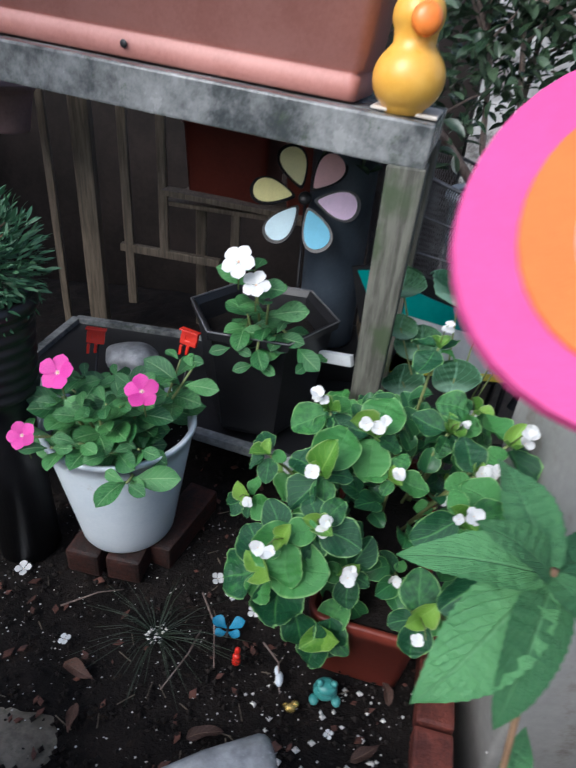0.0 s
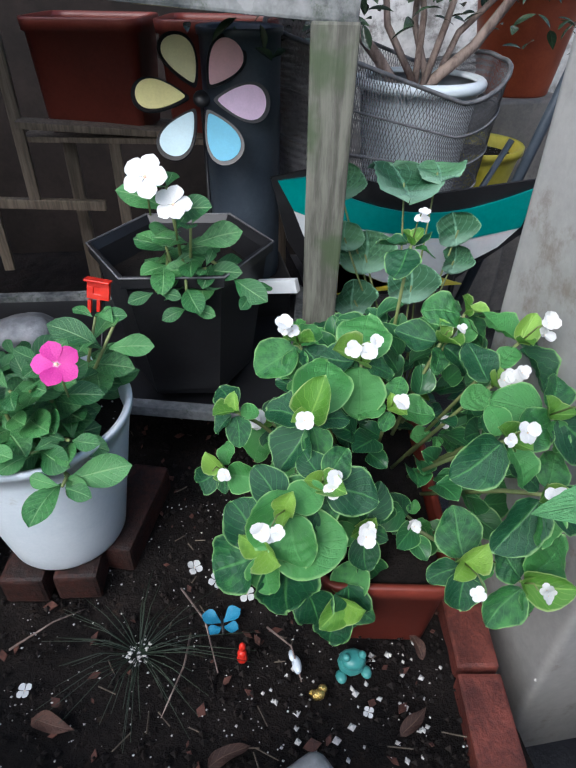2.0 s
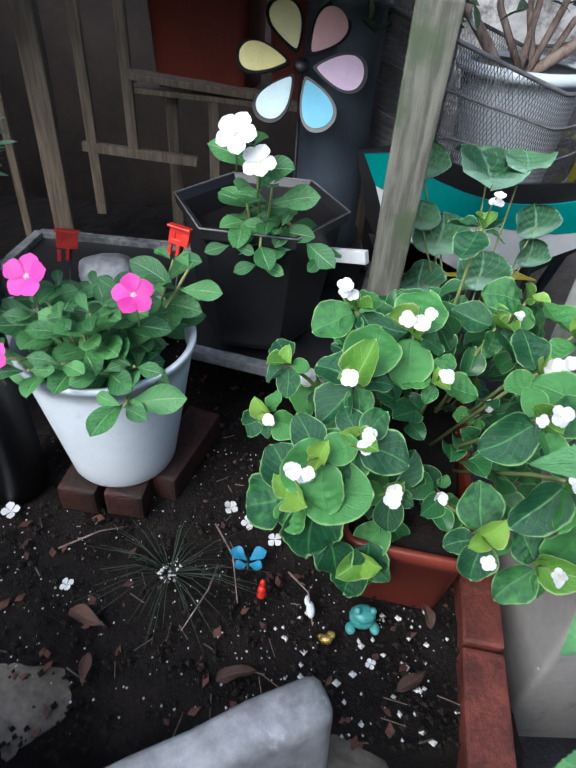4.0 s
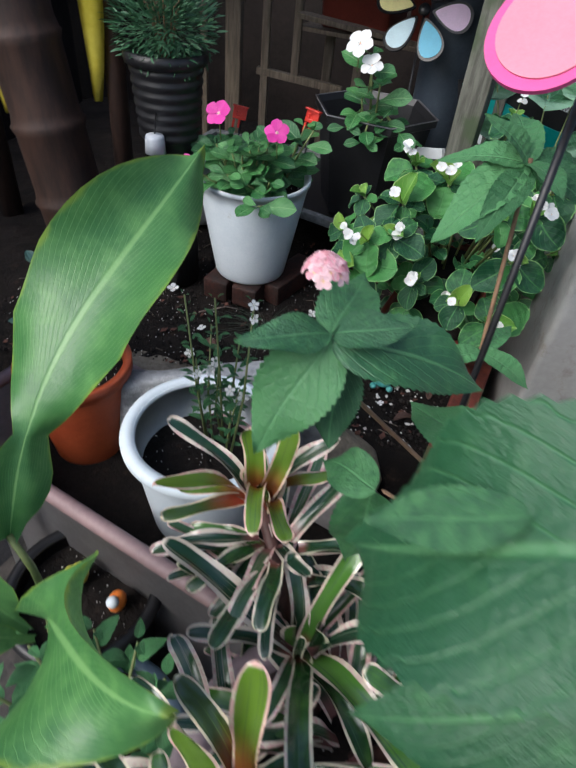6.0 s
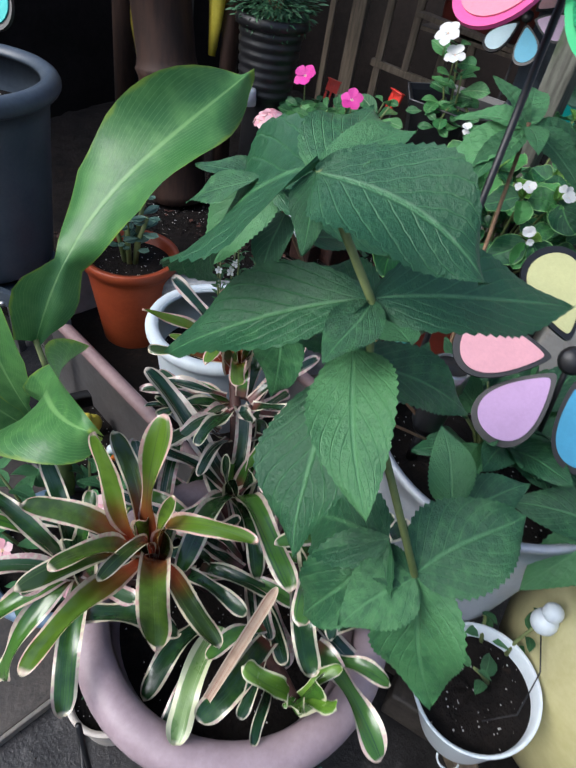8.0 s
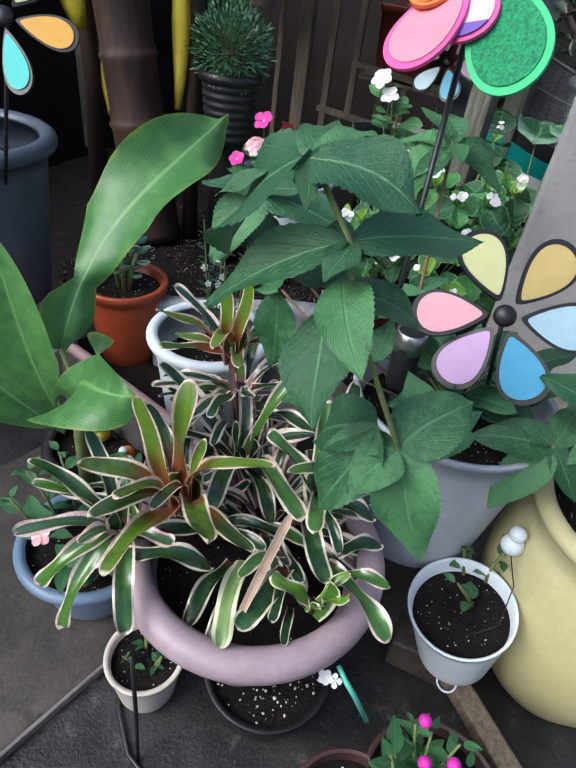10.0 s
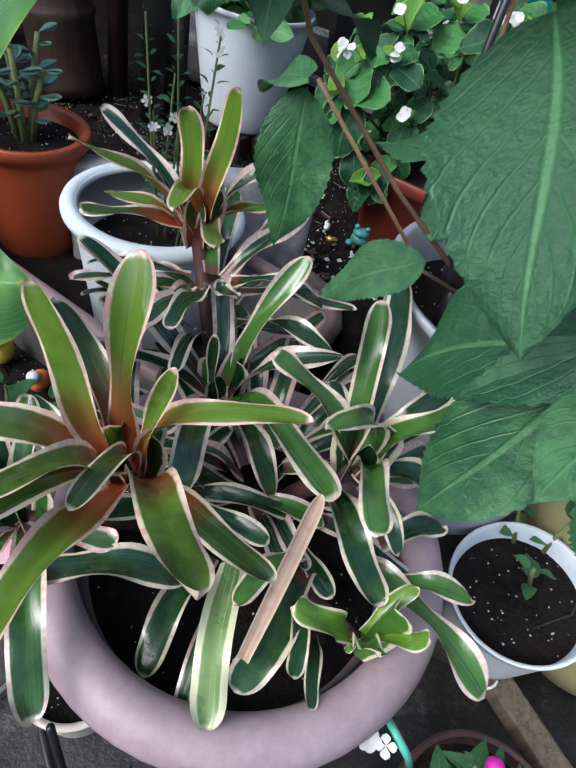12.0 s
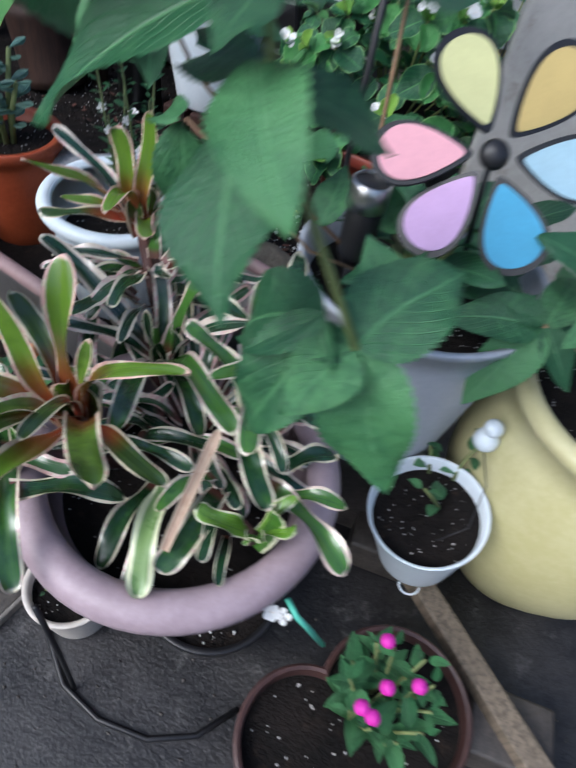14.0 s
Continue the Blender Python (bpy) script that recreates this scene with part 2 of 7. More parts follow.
GREENTIE = surface("green_plastic_tie", (0.1, 0.5, 0.36), (0.16, 0.6, 0.44), 0.4, 20, 90, 0.05)
WATER, wt, wp = nodes_of("water_bead")
wp.inputs["Roughness"].default_value = 0.03
wp.inputs["IOR"].default_value = 1.33
wp.inputs["Transmission Weight"].default_value = 1.0
STEM = surface("green_stem", (0.12, 0.16, 0.05), (0.2, 0.24, 0.09), 0.6, 30, 200, 0.2)
STEM_BROWN = surface("brown_stem", (0.16, 0.09, 0.05), (0.26, 0.16, 0.09), 0.7, 30, 200, 0.3)
STEM_DARK = surface("dark_red_stem", (0.035, 0.014, 0.012), (0.09, 0.035, 0.028), 0.6, 30, 200, 0.3)
BARKCHIP = surface("bark_chip", (0.03, 0.012, 0.008), (0.12, 0.045, 0.03), 0.75, 50, 300, 0.5, spread=0.5)

L_BEGONIA = leafy("begonia_leaf", (0.014, 0.082, 0.034), (0.065, 0.25, 0.06), margin=(0.24, 0.46, 0.16), mw=0.06, vein=(0.09, 0.28, 0.08), nveins=5, slant=1.2, rough=0.32, spread=0.6, patch=4.0, gloss=0.5, glow=0.18)
L_BEGONIA_YOUNG = leafy("young_begonia_leaf", (0.1, 0.27, 0.035), (0.24, 0.44, 0.07), margin=(0.45, 0.6, 0.24), mw=0.06, vein=(0.3, 0.5, 0.12), nveins=5, slant=1.2, rough=0.33, spread=0.4, patch=3.0, gloss=0.6)
L_VINCA = leafy("vinca_leaf", (0.025, 0.125, 0.035), (0.08, 0.26, 0.075), vein=(0.26, 0.44, 0.2), nveins=8, rough=0.29, spread=0.45, gloss=0.6)
L_LANTANA = leafy("lantana_leaf", (0.023, 0.096, 0.04), (0.068, 0.205, 0.075), vein=(0.1, 0.26, 0.11), nveins=8, slant=0.9, rough=0.35, relief=0.55, spread=0.3, patch=9.0, gloss=0.5)
L_BROM = leafy("variegated_strap_leaf", (0.012, 0.046, 0.014), (0.062, 0.165, 0.024), margin=(0.68, 0.64, 0.46), blush=(0.62, 0.46, 0.4), mw=0.25, vein=None, rough=0.17, foot=(0.16, 0.05, 0.04), foot_end=0.14, relief=0.12, spread=0.55, stripe=(0.03, 0.08, 0.03), nveins=0.01, patch=4.0, gloss=0.9)
L_BROM_PALE = leafy("pale_tipped_strap_leaf", (0.05, 0.13, 0.04), (0.2, 0.32, 0.1), margin=(0.68, 0.7, 0.46), mw=0.42, vein=None, rough=0.26, relief=0.12, spread=0.3, stripe=(0.4, 0.48, 0.25), nveins=0.01, patch=3.0, gloss=0.7)
L_BROM_OLIVE = leafy("olive_strap_leaf", (0.03, 0.062, 0.011), (0.1, 0.19, 0.018), margin=(0.68, 0.6, 0.42), blush=(0.64, 0.4, 0.34), mw=0.2, vein=None, rough=0.19, foot=(0.36, 0.05, 0.03), foot_end=0.66, relief=0.12, spread=0.5, stripe=(0.07, 0.13, 0.025), nveins=0.01, patch=6.0, gloss=0.8)
L_BROM_LIME = leafy("lime_strap_leaf", (0.05, 0.14, 0.02), (0.14, 0.28, 0.03), margin=(0.62, 0.62, 0.4), mw=0.17, vein=None, rough=0.22, relief=0.12, spread=0.4, stripe=(0.09, 0.2, 0.03), nveins=0.01, patch=5.0, gloss=0.7)
L_BROM_PINK = leafy("pink_edged_strap_leaf", (0.01, 0.042, 0.02), (0.035, 0.09, 0.03), margin=(0.68, 0.6, 0.5), blush=(0.62, 0.38, 0.36), mw=0.4, vein=None, rough=0.2, foot=(0.2, 0.075, 0.075), foot_end=0.24, relief=0.12, spread=0.4, stripe=(0.2, 0.2, 0.14), nveins=0.01, patch=3.0, gloss=0.9)
L_DEAD = leafy("dead_leaf", (0.05, 0.024, 0.017), (0.13, 0.065, 0.045), vein=(0.16, 0.1, 0.07), nveins=6, rough=0.6, relief=0.5, spread=0.4)
L_DRY = leafy("dry_strap_leaf", (0.33, 0.21, 0.14), (0.45, 0.33, 0.24), margin=(0.56, 0.46, 0.34), mw=0.25, rough=0.6, relief=0.3, spread=0.3, stripe=(0.3, 0.07, 0.05), nveins=0.01)
L_CANNA = leafy("canna_leaf", (0.06, 0.19, 0.055), (0.12, 0.3, 0.085), margin=(0.22, 0.34, 0.05), mw=0.03, vein=(0.24, 0.46, 0.16), nveins=26, slant=1.0, rough=0.33, relief=0.25, spread=0.2, glow=0.25)
L_NEEDLE = leafy("dry_needle", (0.02, 0.035, 0.022), (0.07, 0.1, 0.06), rough=0.5, relief=0.1, nveins=0.01)
L_FINE = leafy("needle_leaf", (0.045, 0.13, 0.06), (0.2, 0.38, 0.19), rough=0.5, relief=0.1, nveins=0.01)
L_SHRUB = leafy("shrub_leaf", (0.022, 0.05, 0.024), (0.14, 0.21, 0.12), vein=(0.1, 0.15, 0.08), nveins=5, rough=0.16, spread=0.5, gloss=0.9)
L_SUCC = leafy("jade_leaf", (0.06, 0.14, 0.11), (0.14, 0.25, 0.2), rough=0.45, relief=0.1, nveins=0.01)
L_SERRATE = leafy("mint_leaf", (0.035, 0.14, 0.05), (0.09, 0.27, 0.1), vein=(0.12, 0.3, 0.13), nveins=9, slant=0.9, rough=0.4, relief=0.8, spread=0.4)
L_GERAN = leafy("round_scalloped_leaf", (0.03, 0.12, 0.05), (0.1, 0.26, 0.12), margin=(0.2, 0.4, 0.24), mw=0.06, vein=(0.2, 0.42, 0.28), nveins=4, slant=1.6, rough=0.4, relief=0.7, foot=(0.24, 0.42, 0.3), foot_end=0.45)
F_WHITE = leafy("white_petal", (0.72, 0.73, 0.72), (0.85, 0.85, 0.84), rough=0.55, relief=0.15, nveins=5, glow=0.25, spread=0.1)
F_MAGENTA = leafy("magenta_petal", (0.62, 0.03, 0.3), (0.78, 0.06, 0.42), foot=(0.85, 0.6, 0.7), foot_end=0.12, rough=0.5, relief=0.2, nveins=5, glow=0.25, spread=0.2)
F_PINK = leafy("pink_petal", (0.75, 0.36, 0.42), (0.85, 0.6, 0.62), foot=(0.8, 0.5, 0.2), foot_end=0.15, rough=0.5, relief=0.2, nveins=3, glow=0.25, spread=0.4)
F_CENTRE = surface("flower_eye", (0.7, 0.6, 0.3), (0.8, 0.5, 0.4), 0.5, 60, 300, 0.2)
# Last six: brightened copies; light missing under the table is put into the colour.
PETALS = {k: surface(k + "_fabric", [x * 0.8 for x in c], [x * 0.94 for x in c], 0.6, 12, 300, 0.2) for k, c in {
    "lemon": (0.62, 0.62, 0.3), "khaki": (0.5, 0.47, 0.2), "sand": (0.58, 0.44, 0.16), "pink": (0.76, 0.38, 0.43), "lilac": (0.56, 0.36, 0.6), "blue": (0.07, 0.36, 0.58),
    "sky": (0.4, 0.6, 0.7), "hot_pink": (0.78, 0.09, 0.32), "rose": (0.8, 0.25, 0.33), "orange": (0.78, 0.2, 0.04), "violet": (0.14, 0.07, 0.4), "silver": (0.62, 0.5, 0.62), "green": (0.01, 0.24, 0.09), "bright_green": (0.03, 0.5, 0.18),
    "turquoise": (0.06, 0.55, 0.5), "amber": (0.8, 0.42, 0.06), "brightened_lemon": (1.0, 0.96, 0.55), "brightened_khaki": (1.0, 0.92, 0.42), "brightened_pink": (1.0, 0.62, 0.65), "brightened_lilac": (0.98, 0.74, 0.98), "brightened_blue": (0.2, 0.62, 0.85), "brightened_sky": (0.65, 0.85, 0.92)}.items()}
PETALS["green"] = surface("green_glitter_fabric", (0.004, 0.12, 0.045), (0.02, 0.38, 0.15), 0.4, 260, 600, 0.8)

# ---- builders ----
RNG = random.Random(7)


FLOOR = 0.07
FRONT = (0.004, 0.012, 0.045)


def thing(name, at, label, category, group="", rot=(0, 0, 0), move=None):
    """An Empty at its base; the group in the front yard stands on a floor a little higher than zero."""
    ob = new(name)
    move = Vector(move if move is not None else FRONT if at[1] < 0.2 else (0, 0, 0))
    ob.matrix_world = pose(*(Vector(at) + move), *rot)
    ob.empty_display_size = 0.02
    return tagged(ob, label, category, group)


def part(name, bm, material, parent, label="", smooth_faces=True):
    """Links a bmesh (or a mesh), given in its parent's own space, as one mesh object."""
    if isinstance(bm, bmesh.types.BMesh):
        me = bpy.data.meshes.new(name)
        bm.to_mesh(me)
        bm.free()
    else:
        me = bm
    if smooth_faces:
        me.polygons.foreach_set("use_smooth", [True] * len(me.polygons))
    if material and not me.materials:
        me.materials.append(material)
    ob = new(name, me)
    ob.parent = parent
    return tagged(ob, label) if label else ob


def lathe(profile, n=48, centre=(0, 0, 0)):
    """A closed or open form of revolution from (radius, height) pairs."""
    bm = bmesh.new()
    rings = []
    for r, z in profile:
        if r < 1e-5:
            rings.append([bm.verts.new((centre[0], centre[1], centre[2] + z))])
        else:
            rings.append([bm.verts.new((centre[0] + r * math.cos(2 * math.pi * k / n), centre[1] + r * math.sin(2 * math.pi * k / n), centre[2] + z)) for k in range(n)])
    for a, b in zip(rings, rings[1:]):
        for k in range(n):
            q = [a[k % len(a)], a[(k + 1) % len(a)], b[(k + 1) % len(b)], b[k % len(b)]]
            q = list(dict.fromkeys(q))
            if len(q) > 2:
                bm.faces.new(q)
    bmesh.ops.recalc_face_normals(bm, faces=bm.faces)
    return bm


def box(size, bevel=0.004, at=(0, 0, 0), turn=None, segs=2):
    bm = bmesh.new()
    bmesh.ops.create_cube(bm, size=1.0)
    bmesh.ops.scale(bm, vec=size, verts=bm.verts)
    if bevel:
        bmesh.ops.bevel(bm, geom=bm.edges[:], offset=bevel, segments=segs, affect="EDGES", profile=0.6)
    m = Matrix.Translation(at)
    bm.transform(m @ turn if turn else m)
    return bm


def tube(points, radius, n=8, taper=1.0, closed=False):
    """A round bar along points; taper: the end's radius over the start's."""
    bm = bmesh.new()
    pts = [Vector(p) for p in points]
    rings = []
    side = Vector((0.3, 0.5, 0.81)).normalized()
    for i, p in enumerate(pts):
        d = (pts[min(i + 1, len(pts) - 1)] - pts[max(i - 1, 0)]) if not closed else (pts[(i + 1) % len(pts)] - pts[i - 1])
        d.normalize()
        a = side - d * side.dot(d)
        if a.length < 0.1:
            a = d.orthogonal()
        a.normalize()
        b = d.cross(a)
        r = radius * (1 + (taper - 1) * i / max(1, len(pts) - 1))
        rings.append([bm.verts.new(p + r * (math.cos(2 * math.pi * k / n) * a + math.sin(2 * math.pi * k / n) * b)) for k in range(n)])
    for i in range(len(rings) - (0 if closed else 1)):
        a, b = rings[i], rings[(i + 1) % len(rings)]
        for k in range(n):
            bm.faces.new((a[k], a[(k + 1) % n], b[(k + 1) % n], b[k]))
    if not closed:
        bm.faces.new(rings[0][::-1])
        bm.faces.new(rings[-1])
    bmesh.ops.recalc_face_normals(bm, faces=bm.faces)
    return bm


def arc(p, q, rise, n=10):
    p, q = Vector(p), Vector(q)
    return [p.lerp(q, k / n) + Vector((0, 0, rise * 4 * (k / n) * (1 - k / n))) for k in range(n + 1)]


def joined(*bms):
    out = bmesh.new()
    for b in bms:
        me = bpy.data.meshes.new("join")
        b.to_mesh(me)
        b.free()
        out.from_mesh(me)
        bpy.data.meshes.remove(me)
    return out


def profile_of(shape, v):
    if shape == "strap":
        return (0.8 + 0.2 * math.sin(min(1, v / 0.5) * math.pi / 2)) * (1.0 if v < 0.84 else math.sqrt(max(0.0, 1 - ((v - 0.84) / 0.16) ** 2.2)))
    if shape == "round":
        return math.sqrt(max(0.0, 1 - (2 * v - 1) ** 2)) ** 0.9
    if shape == "begonia":
        return math.sin(math.pi * v ** 0.8) ** 0.58
    if shape == "ovate":
        return min(1.0, (math.sin(math.pi * v ** 0.72)) ** 0.85) * (1 - 0.1 * v)
    if shape == "lance":
        return math.sin(math.pi * v ** 0.85) ** 0.9
    if shape == "torn":
        lobe = 0.38 * math.sin(math.pi * v / 0.24) if v < 0.24 else 0.0
        main = min(1, max(0, (v - 0.22) / 0.24)) ** 0.7 * (1.0 if v < 0.6 else max(0.0, 1 - ((v - 0.6) / 0.4) ** 1.35))
        return max(0.14, lobe, main) * (1.0 if v < 0.95 else max(0.15, (1 - v) / 0.05))
    if shape == "canna":
        return (0.09 + 0.91 * min(1, max(0, (v - 0.12) / 0.3)) ** 0.8) * (1.0 if v < 0.55 else max(0.0, 1 - ((v - 0.55) / 0.45) ** 1.6))
    if shape == "obovate":
        return math.sin(math.pi * v ** 1.5) ** 0.8 * 0.95 + 0.05 * (1 - v)
    return math.sin(math.pi * v)


SHEETS = {}


def sheet(shape, ratio, bend, fold, wave=0.0, seed=0, nv=14, nu=6, teeth=0.0, curl=0.0, sweep=0.0, rumple=0.0, pleats=8, slant=0.9):
    """A leaf one metre long with its foot at the origin: along y, face up. ratio: width over length; bend: degrees that it droops; fold: how far its halves rise."""
    key = (shape, ratio, bend, fold, wave, seed, nv, nu, teeth, curl, sweep, rumple, pleats, slant)
    if key in SHEETS:
        return SHEETS[key]
    rg = random.Random(seed * 77 + 5)
    ph = [rg.uniform(0, 6.3) for _ in range(4)]
    line, y, z = [], 0.0, 0.0
    stops = [i / nv for i in range(nv + 1)]
    if shape == "strap":
        stops = [1 - (1 - s) ** 1.9 for s in stops]
    for i, v in enumerate(stops):
        line.append((y, z, -radians(bend) * v))
        if i < nv:
            step = stops[i + 1] - v
            a = -radians(bend) * (v + step / 2)
            y += math.cos(a) * step
            z += math.sin(a) * step
    verts, uvs, faces = [], [], []
    for i, (y, z, a) in enumerate(line):
        v = stops[i]
        w = max(profile_of(shape, v), 0.012) * ratio / 2
        for k in range(nu + 1):
            u = 2 * k / nu - 1
            lift = fold * abs(u) ** (1.4 if curl == 0 else 2.5) * w + wave * ratio * abs(u) ** 2 * math.sin(v * 9 + ph[0 if u < 0 else 1]) * 0.5
            lift += curl * ratio * 0.5 * u * u * (1 if w > 0.02 else 0)
            lift -= rumple * ratio * math.cos(2 * math.pi * (v * pleats - abs(u) * pleats * slant * 0.5)) * min(1.0, 6 * abs(u)) * (1 - 0.5 * u * u) * min(1.0, 5 * w)
            trim = 1 - teeth if teeth and i % 2 and k in (0, nu) else 1.0
            x = u * w * trim * (1 - 0.12 * abs(fold) * u * u) + wave * 0.2 * ratio * math.sin(v * 5 + ph[2]) + sweep * 4 * v * (1 - v)
            verts.append((x, y - lift * math.sin(a), z + lift * math.cos(a)))
            uvs.append((k / nu, v))
    for i in range(nv):
        for k in range(nu):
            p = i * (nu + 1) + k
            faces.append((p, p + 1, p + nu + 2, p + nu + 1))
    me = bpy.data.meshes.new("leaf")
    me.from_pydata(verts, [], faces)
    lay = me.uv_layers.new(name="UVMap")
    for lp in me.loops:
        lay.data[lp.index].uv = uvs[lp.vertex_index]
    me.polygons.foreach_set("use_smooth", [True] * len(me.polygons))
    SHEETS[key] = (me, Vector((0, line[-1][0], line[-1][1])))
    return SHEETS[key]


DRESSED = {}


def dressed(me, mat):
    """The mesh me with a material of its own."""
    key = (me.name, mat.name)
    if key not in DRESSED:
        c = me.copy()
        c.materials.clear()
        c.materials.append(mat)
        DRESSED[key] = c
    return DRESSED[key]


def aim(foot, tip, chord, up=(0, 0, 1), roll=0.0, wide=1.0):
    """The matrix that lays a sheet with that chord from foot to tip, its face towards up."""
    foot, tip = Vector(foot), Vector(tip)
    d = tip - foot
    s = d.length / chord.length
    d.normalize()
    up = Vector(up)
    side = d.cross(up)
    if side.length < 0.05:
        side = d.orthogonal()
    side.normalize()
    side = Matrix.Rotation(radians(roll), 3, d) @ side
    top = side.cross(d)
    c = chord.normalized()
    ly, lz = c, Vector((1, 0, 0)).cross(c)
    world_axes = Matrix((side, d, top)).transposed()
    local_axes = Matrix((Vector((1, 0, 0)), ly, lz)).transposed()
    r = world_axes @ local_axes.transposed()
    return Matrix.Translation(foot) @ r.to_4x4() @ Matrix.Diagonal((s * wide, s, s, 1))


def leaf(parent, mat, foot, tip, shape="ovate", ratio=0.5, bend=30, fold=0.3, wave=0.0, up=(0, 0, 1), roll=0.0, wide=1.0, name="leaf", seed=None, label="", **kw):
    """One leaf as a part, in its parent's space."""
    me, chord = sheet(shape, ratio, bend, fold, wave, RNG.randrange(4) if seed is None else seed, **kw)
    ob = new(name, dressed(me, mat))
    ob.parent = parent
    ob.matrix_local = aim(foot, tip, chord, up, roll, wide)
    return tagged(ob, label) if label else ob


def pot(name, at, label, mat, r_top, r_base, h, category="plant pot", lip=0.012, wall=0.006, fill=0.03, rot=(0, 0, 0), rolled=False, n=56, soil=True, belly=0.0, move=None):
    """A round pot that stands at its base: the body with its rolled or stepped lip, and the soil in it."""
    ob = thing(name, at, label, category, rot=rot, move=move)
    prof = [(0, 0), (r_base * 0.96, 0), (r_base, 0.006)]
    for k in range(1, 8):
        s = k / 8
        prof.append((r_base + (r_top - r_base) * s + belly * math.sin(math.pi * s), 0.006 + (h - lip - 0.006) * s))
    if rolled:
        for k in range(0, 11):
            a = math.radians(-100 + k * 28)
            prof.append((r_top + lip * (0.15 + math.cos(a)), h - lip + lip * math.sin(a)))
    else:
        prof += [(r_top, h - lip * 1.6), (r_top + lip * 0.5, h - lip * 1.5), (r_top + lip * 0.55, h - 0.002), (r_top + lip * 0.4, h)]
    ri = r_top - wall
    prof += [(ri, h - 0.003), (ri - (r_top - r_base) * (fill + 0.01) / h, h - fill - 0.01), (r_base - wall, h * 0.4), (0, h * 0.4)]
    part("body", lathe(prof, n), mat, ob)
    if soil:
        rs = ri - (r_top - r_base) * fill / h + 0.001
        rg = random.Random(len(name) + int(r_top * 1000))
        bm = bmesh.new()
        rings = []
        for i in range(9):
            r = rs * i / 8
            rings.append([bm.verts.new((r * math.cos(2 * math.pi * k / 28), r * math.sin(2 * math.pi * k / 28), h - fill + (rg.uniform(-0.004, 0.004) if i < 8 else 0))) for k in range(28 if i else 1)])
        for a, b in zip(rings, rings[1:]):
            for k in range(28):
                q = list(dict.fromkeys([a[k % len(a)], a[(k + 1) % len(a)], b[(k + 1) % 28], b[k]]))
                bm.faces.new(q)
        bmesh.ops.recalc_face_normals(bm, faces=bm.faces)
        part("soil", bm, SOIL, ob, "dark potting soil")
        tagged(part("perlite", specks(rg, int(70 * rs / 0.07), lambda: ring_point(rg, rs * 0.95, h - fill + 0.002), 0.0004, 0.0016), PERLITE, ob, "white perlite grains"), kind="stuff")
    return ob


def ring_point(rg, r, z):
    a, d = rg.uniform(0, 2 * math.pi), r * math.sqrt(rg.random())
    return (d * math.cos(a), d * math.sin(a), z)


def specks(rg, n, where, lo, hi):
    """Small angular grains in one mesh."""
    verts, faces = [], []
    for _ in range(n):
        c, s = Vector(where()), rg.uniform(lo, hi)
        b = len(verts)
        dirs = [(1, 0, 0), (-1, 0, 0), (0, 1, 0), (0, -1, 0), (0, 0, 1), (0, 0, -1)]
        verts += [tuple(c + Vector(d) * s * rg.uniform(0.6, 1.3)) for d in dirs]
        faces += [(b, b + 2, b + 4), (b + 2, b + 1, b + 4), (b + 1, b + 3, b + 4), (b + 3, b, b + 4), (b + 2, b, b + 5), (b + 1, b + 2, b + 5), (b + 3, b + 1, b + 5), (b, b + 3, b + 5)]
    me = bpy.data.meshes.new("specks")
    me.from_pydata(verts, [], faces)
    return me


def boulder(name, at, size, mat, label, seed, rot=(0, 0, 0), lumps=0.18, category="rock"):
    bm = bmesh.new()
    bmesh.ops.create_icosphere(bm, subdivisions=4, radius=1.0)
    for v in bm.verts:
        n = noise.noise(v.co * 1.3 + Vector((seed * 7.1, 0, 0))) * 2 * lumps + noise.noise(v.co * 4 + Vector((seed * 3.3, 5, 0))) * lumps * 0.4
        v.co *= 1 + n
        v.co = Vector((v.co.x * size[0], v.co.y * size[1], v.co.z * size[2]))
    me = bpy.data.meshes.new(name)
    bm.transform(Euler([radians(a) for a in rot]).to_matrix().to_4x4())
    bm.to_mesh(me)
    bm.free()
    me.polygons.foreach_set("use_smooth", [True] * len(me.polygons))
    me.materials.append(mat)
    ob = new(name, me)
    ob.location = at
    return tagged(ob, label, category)


def flower(parent, at, r, mat, face=(0, -0.4, 1), n=5, ratio=0.95, name="flower", cup=20, shape="obovate", label=""):
    """A flat flower of n petals and an eye: a part with its petals as sub-parts."""
    f = Vector(face).normalized()
    a = f.orthogonal().normalized()
    b = f.cross(a)
    eye = bmesh.new()
    bmesh.ops.create_icosphere(eye, subdivisions=1, radius=r * 0.09)
    bm_ob = part(name, eye, F_CENTRE, parent, label)
    bm_ob.matrix_local = Matrix.Translation(at)
    t0 = RNG.uniform(0, 6.28)
    for k in range(n):
        t = t0 + 2 * math.pi * k / n
        d = (a * math.cos(t) + b * math.sin(t))
        tip = d * r + f * r * (math.sin(radians(cup)) * RNG.uniform(-0.3, 1))
        leaf(bm_ob, mat, d * r * 0.04, tip, shape, ratio, 18, 0.12, 0.05, up=f, name="petal", seed=k % 3, nv=7, nu=4)
    return bm_ob


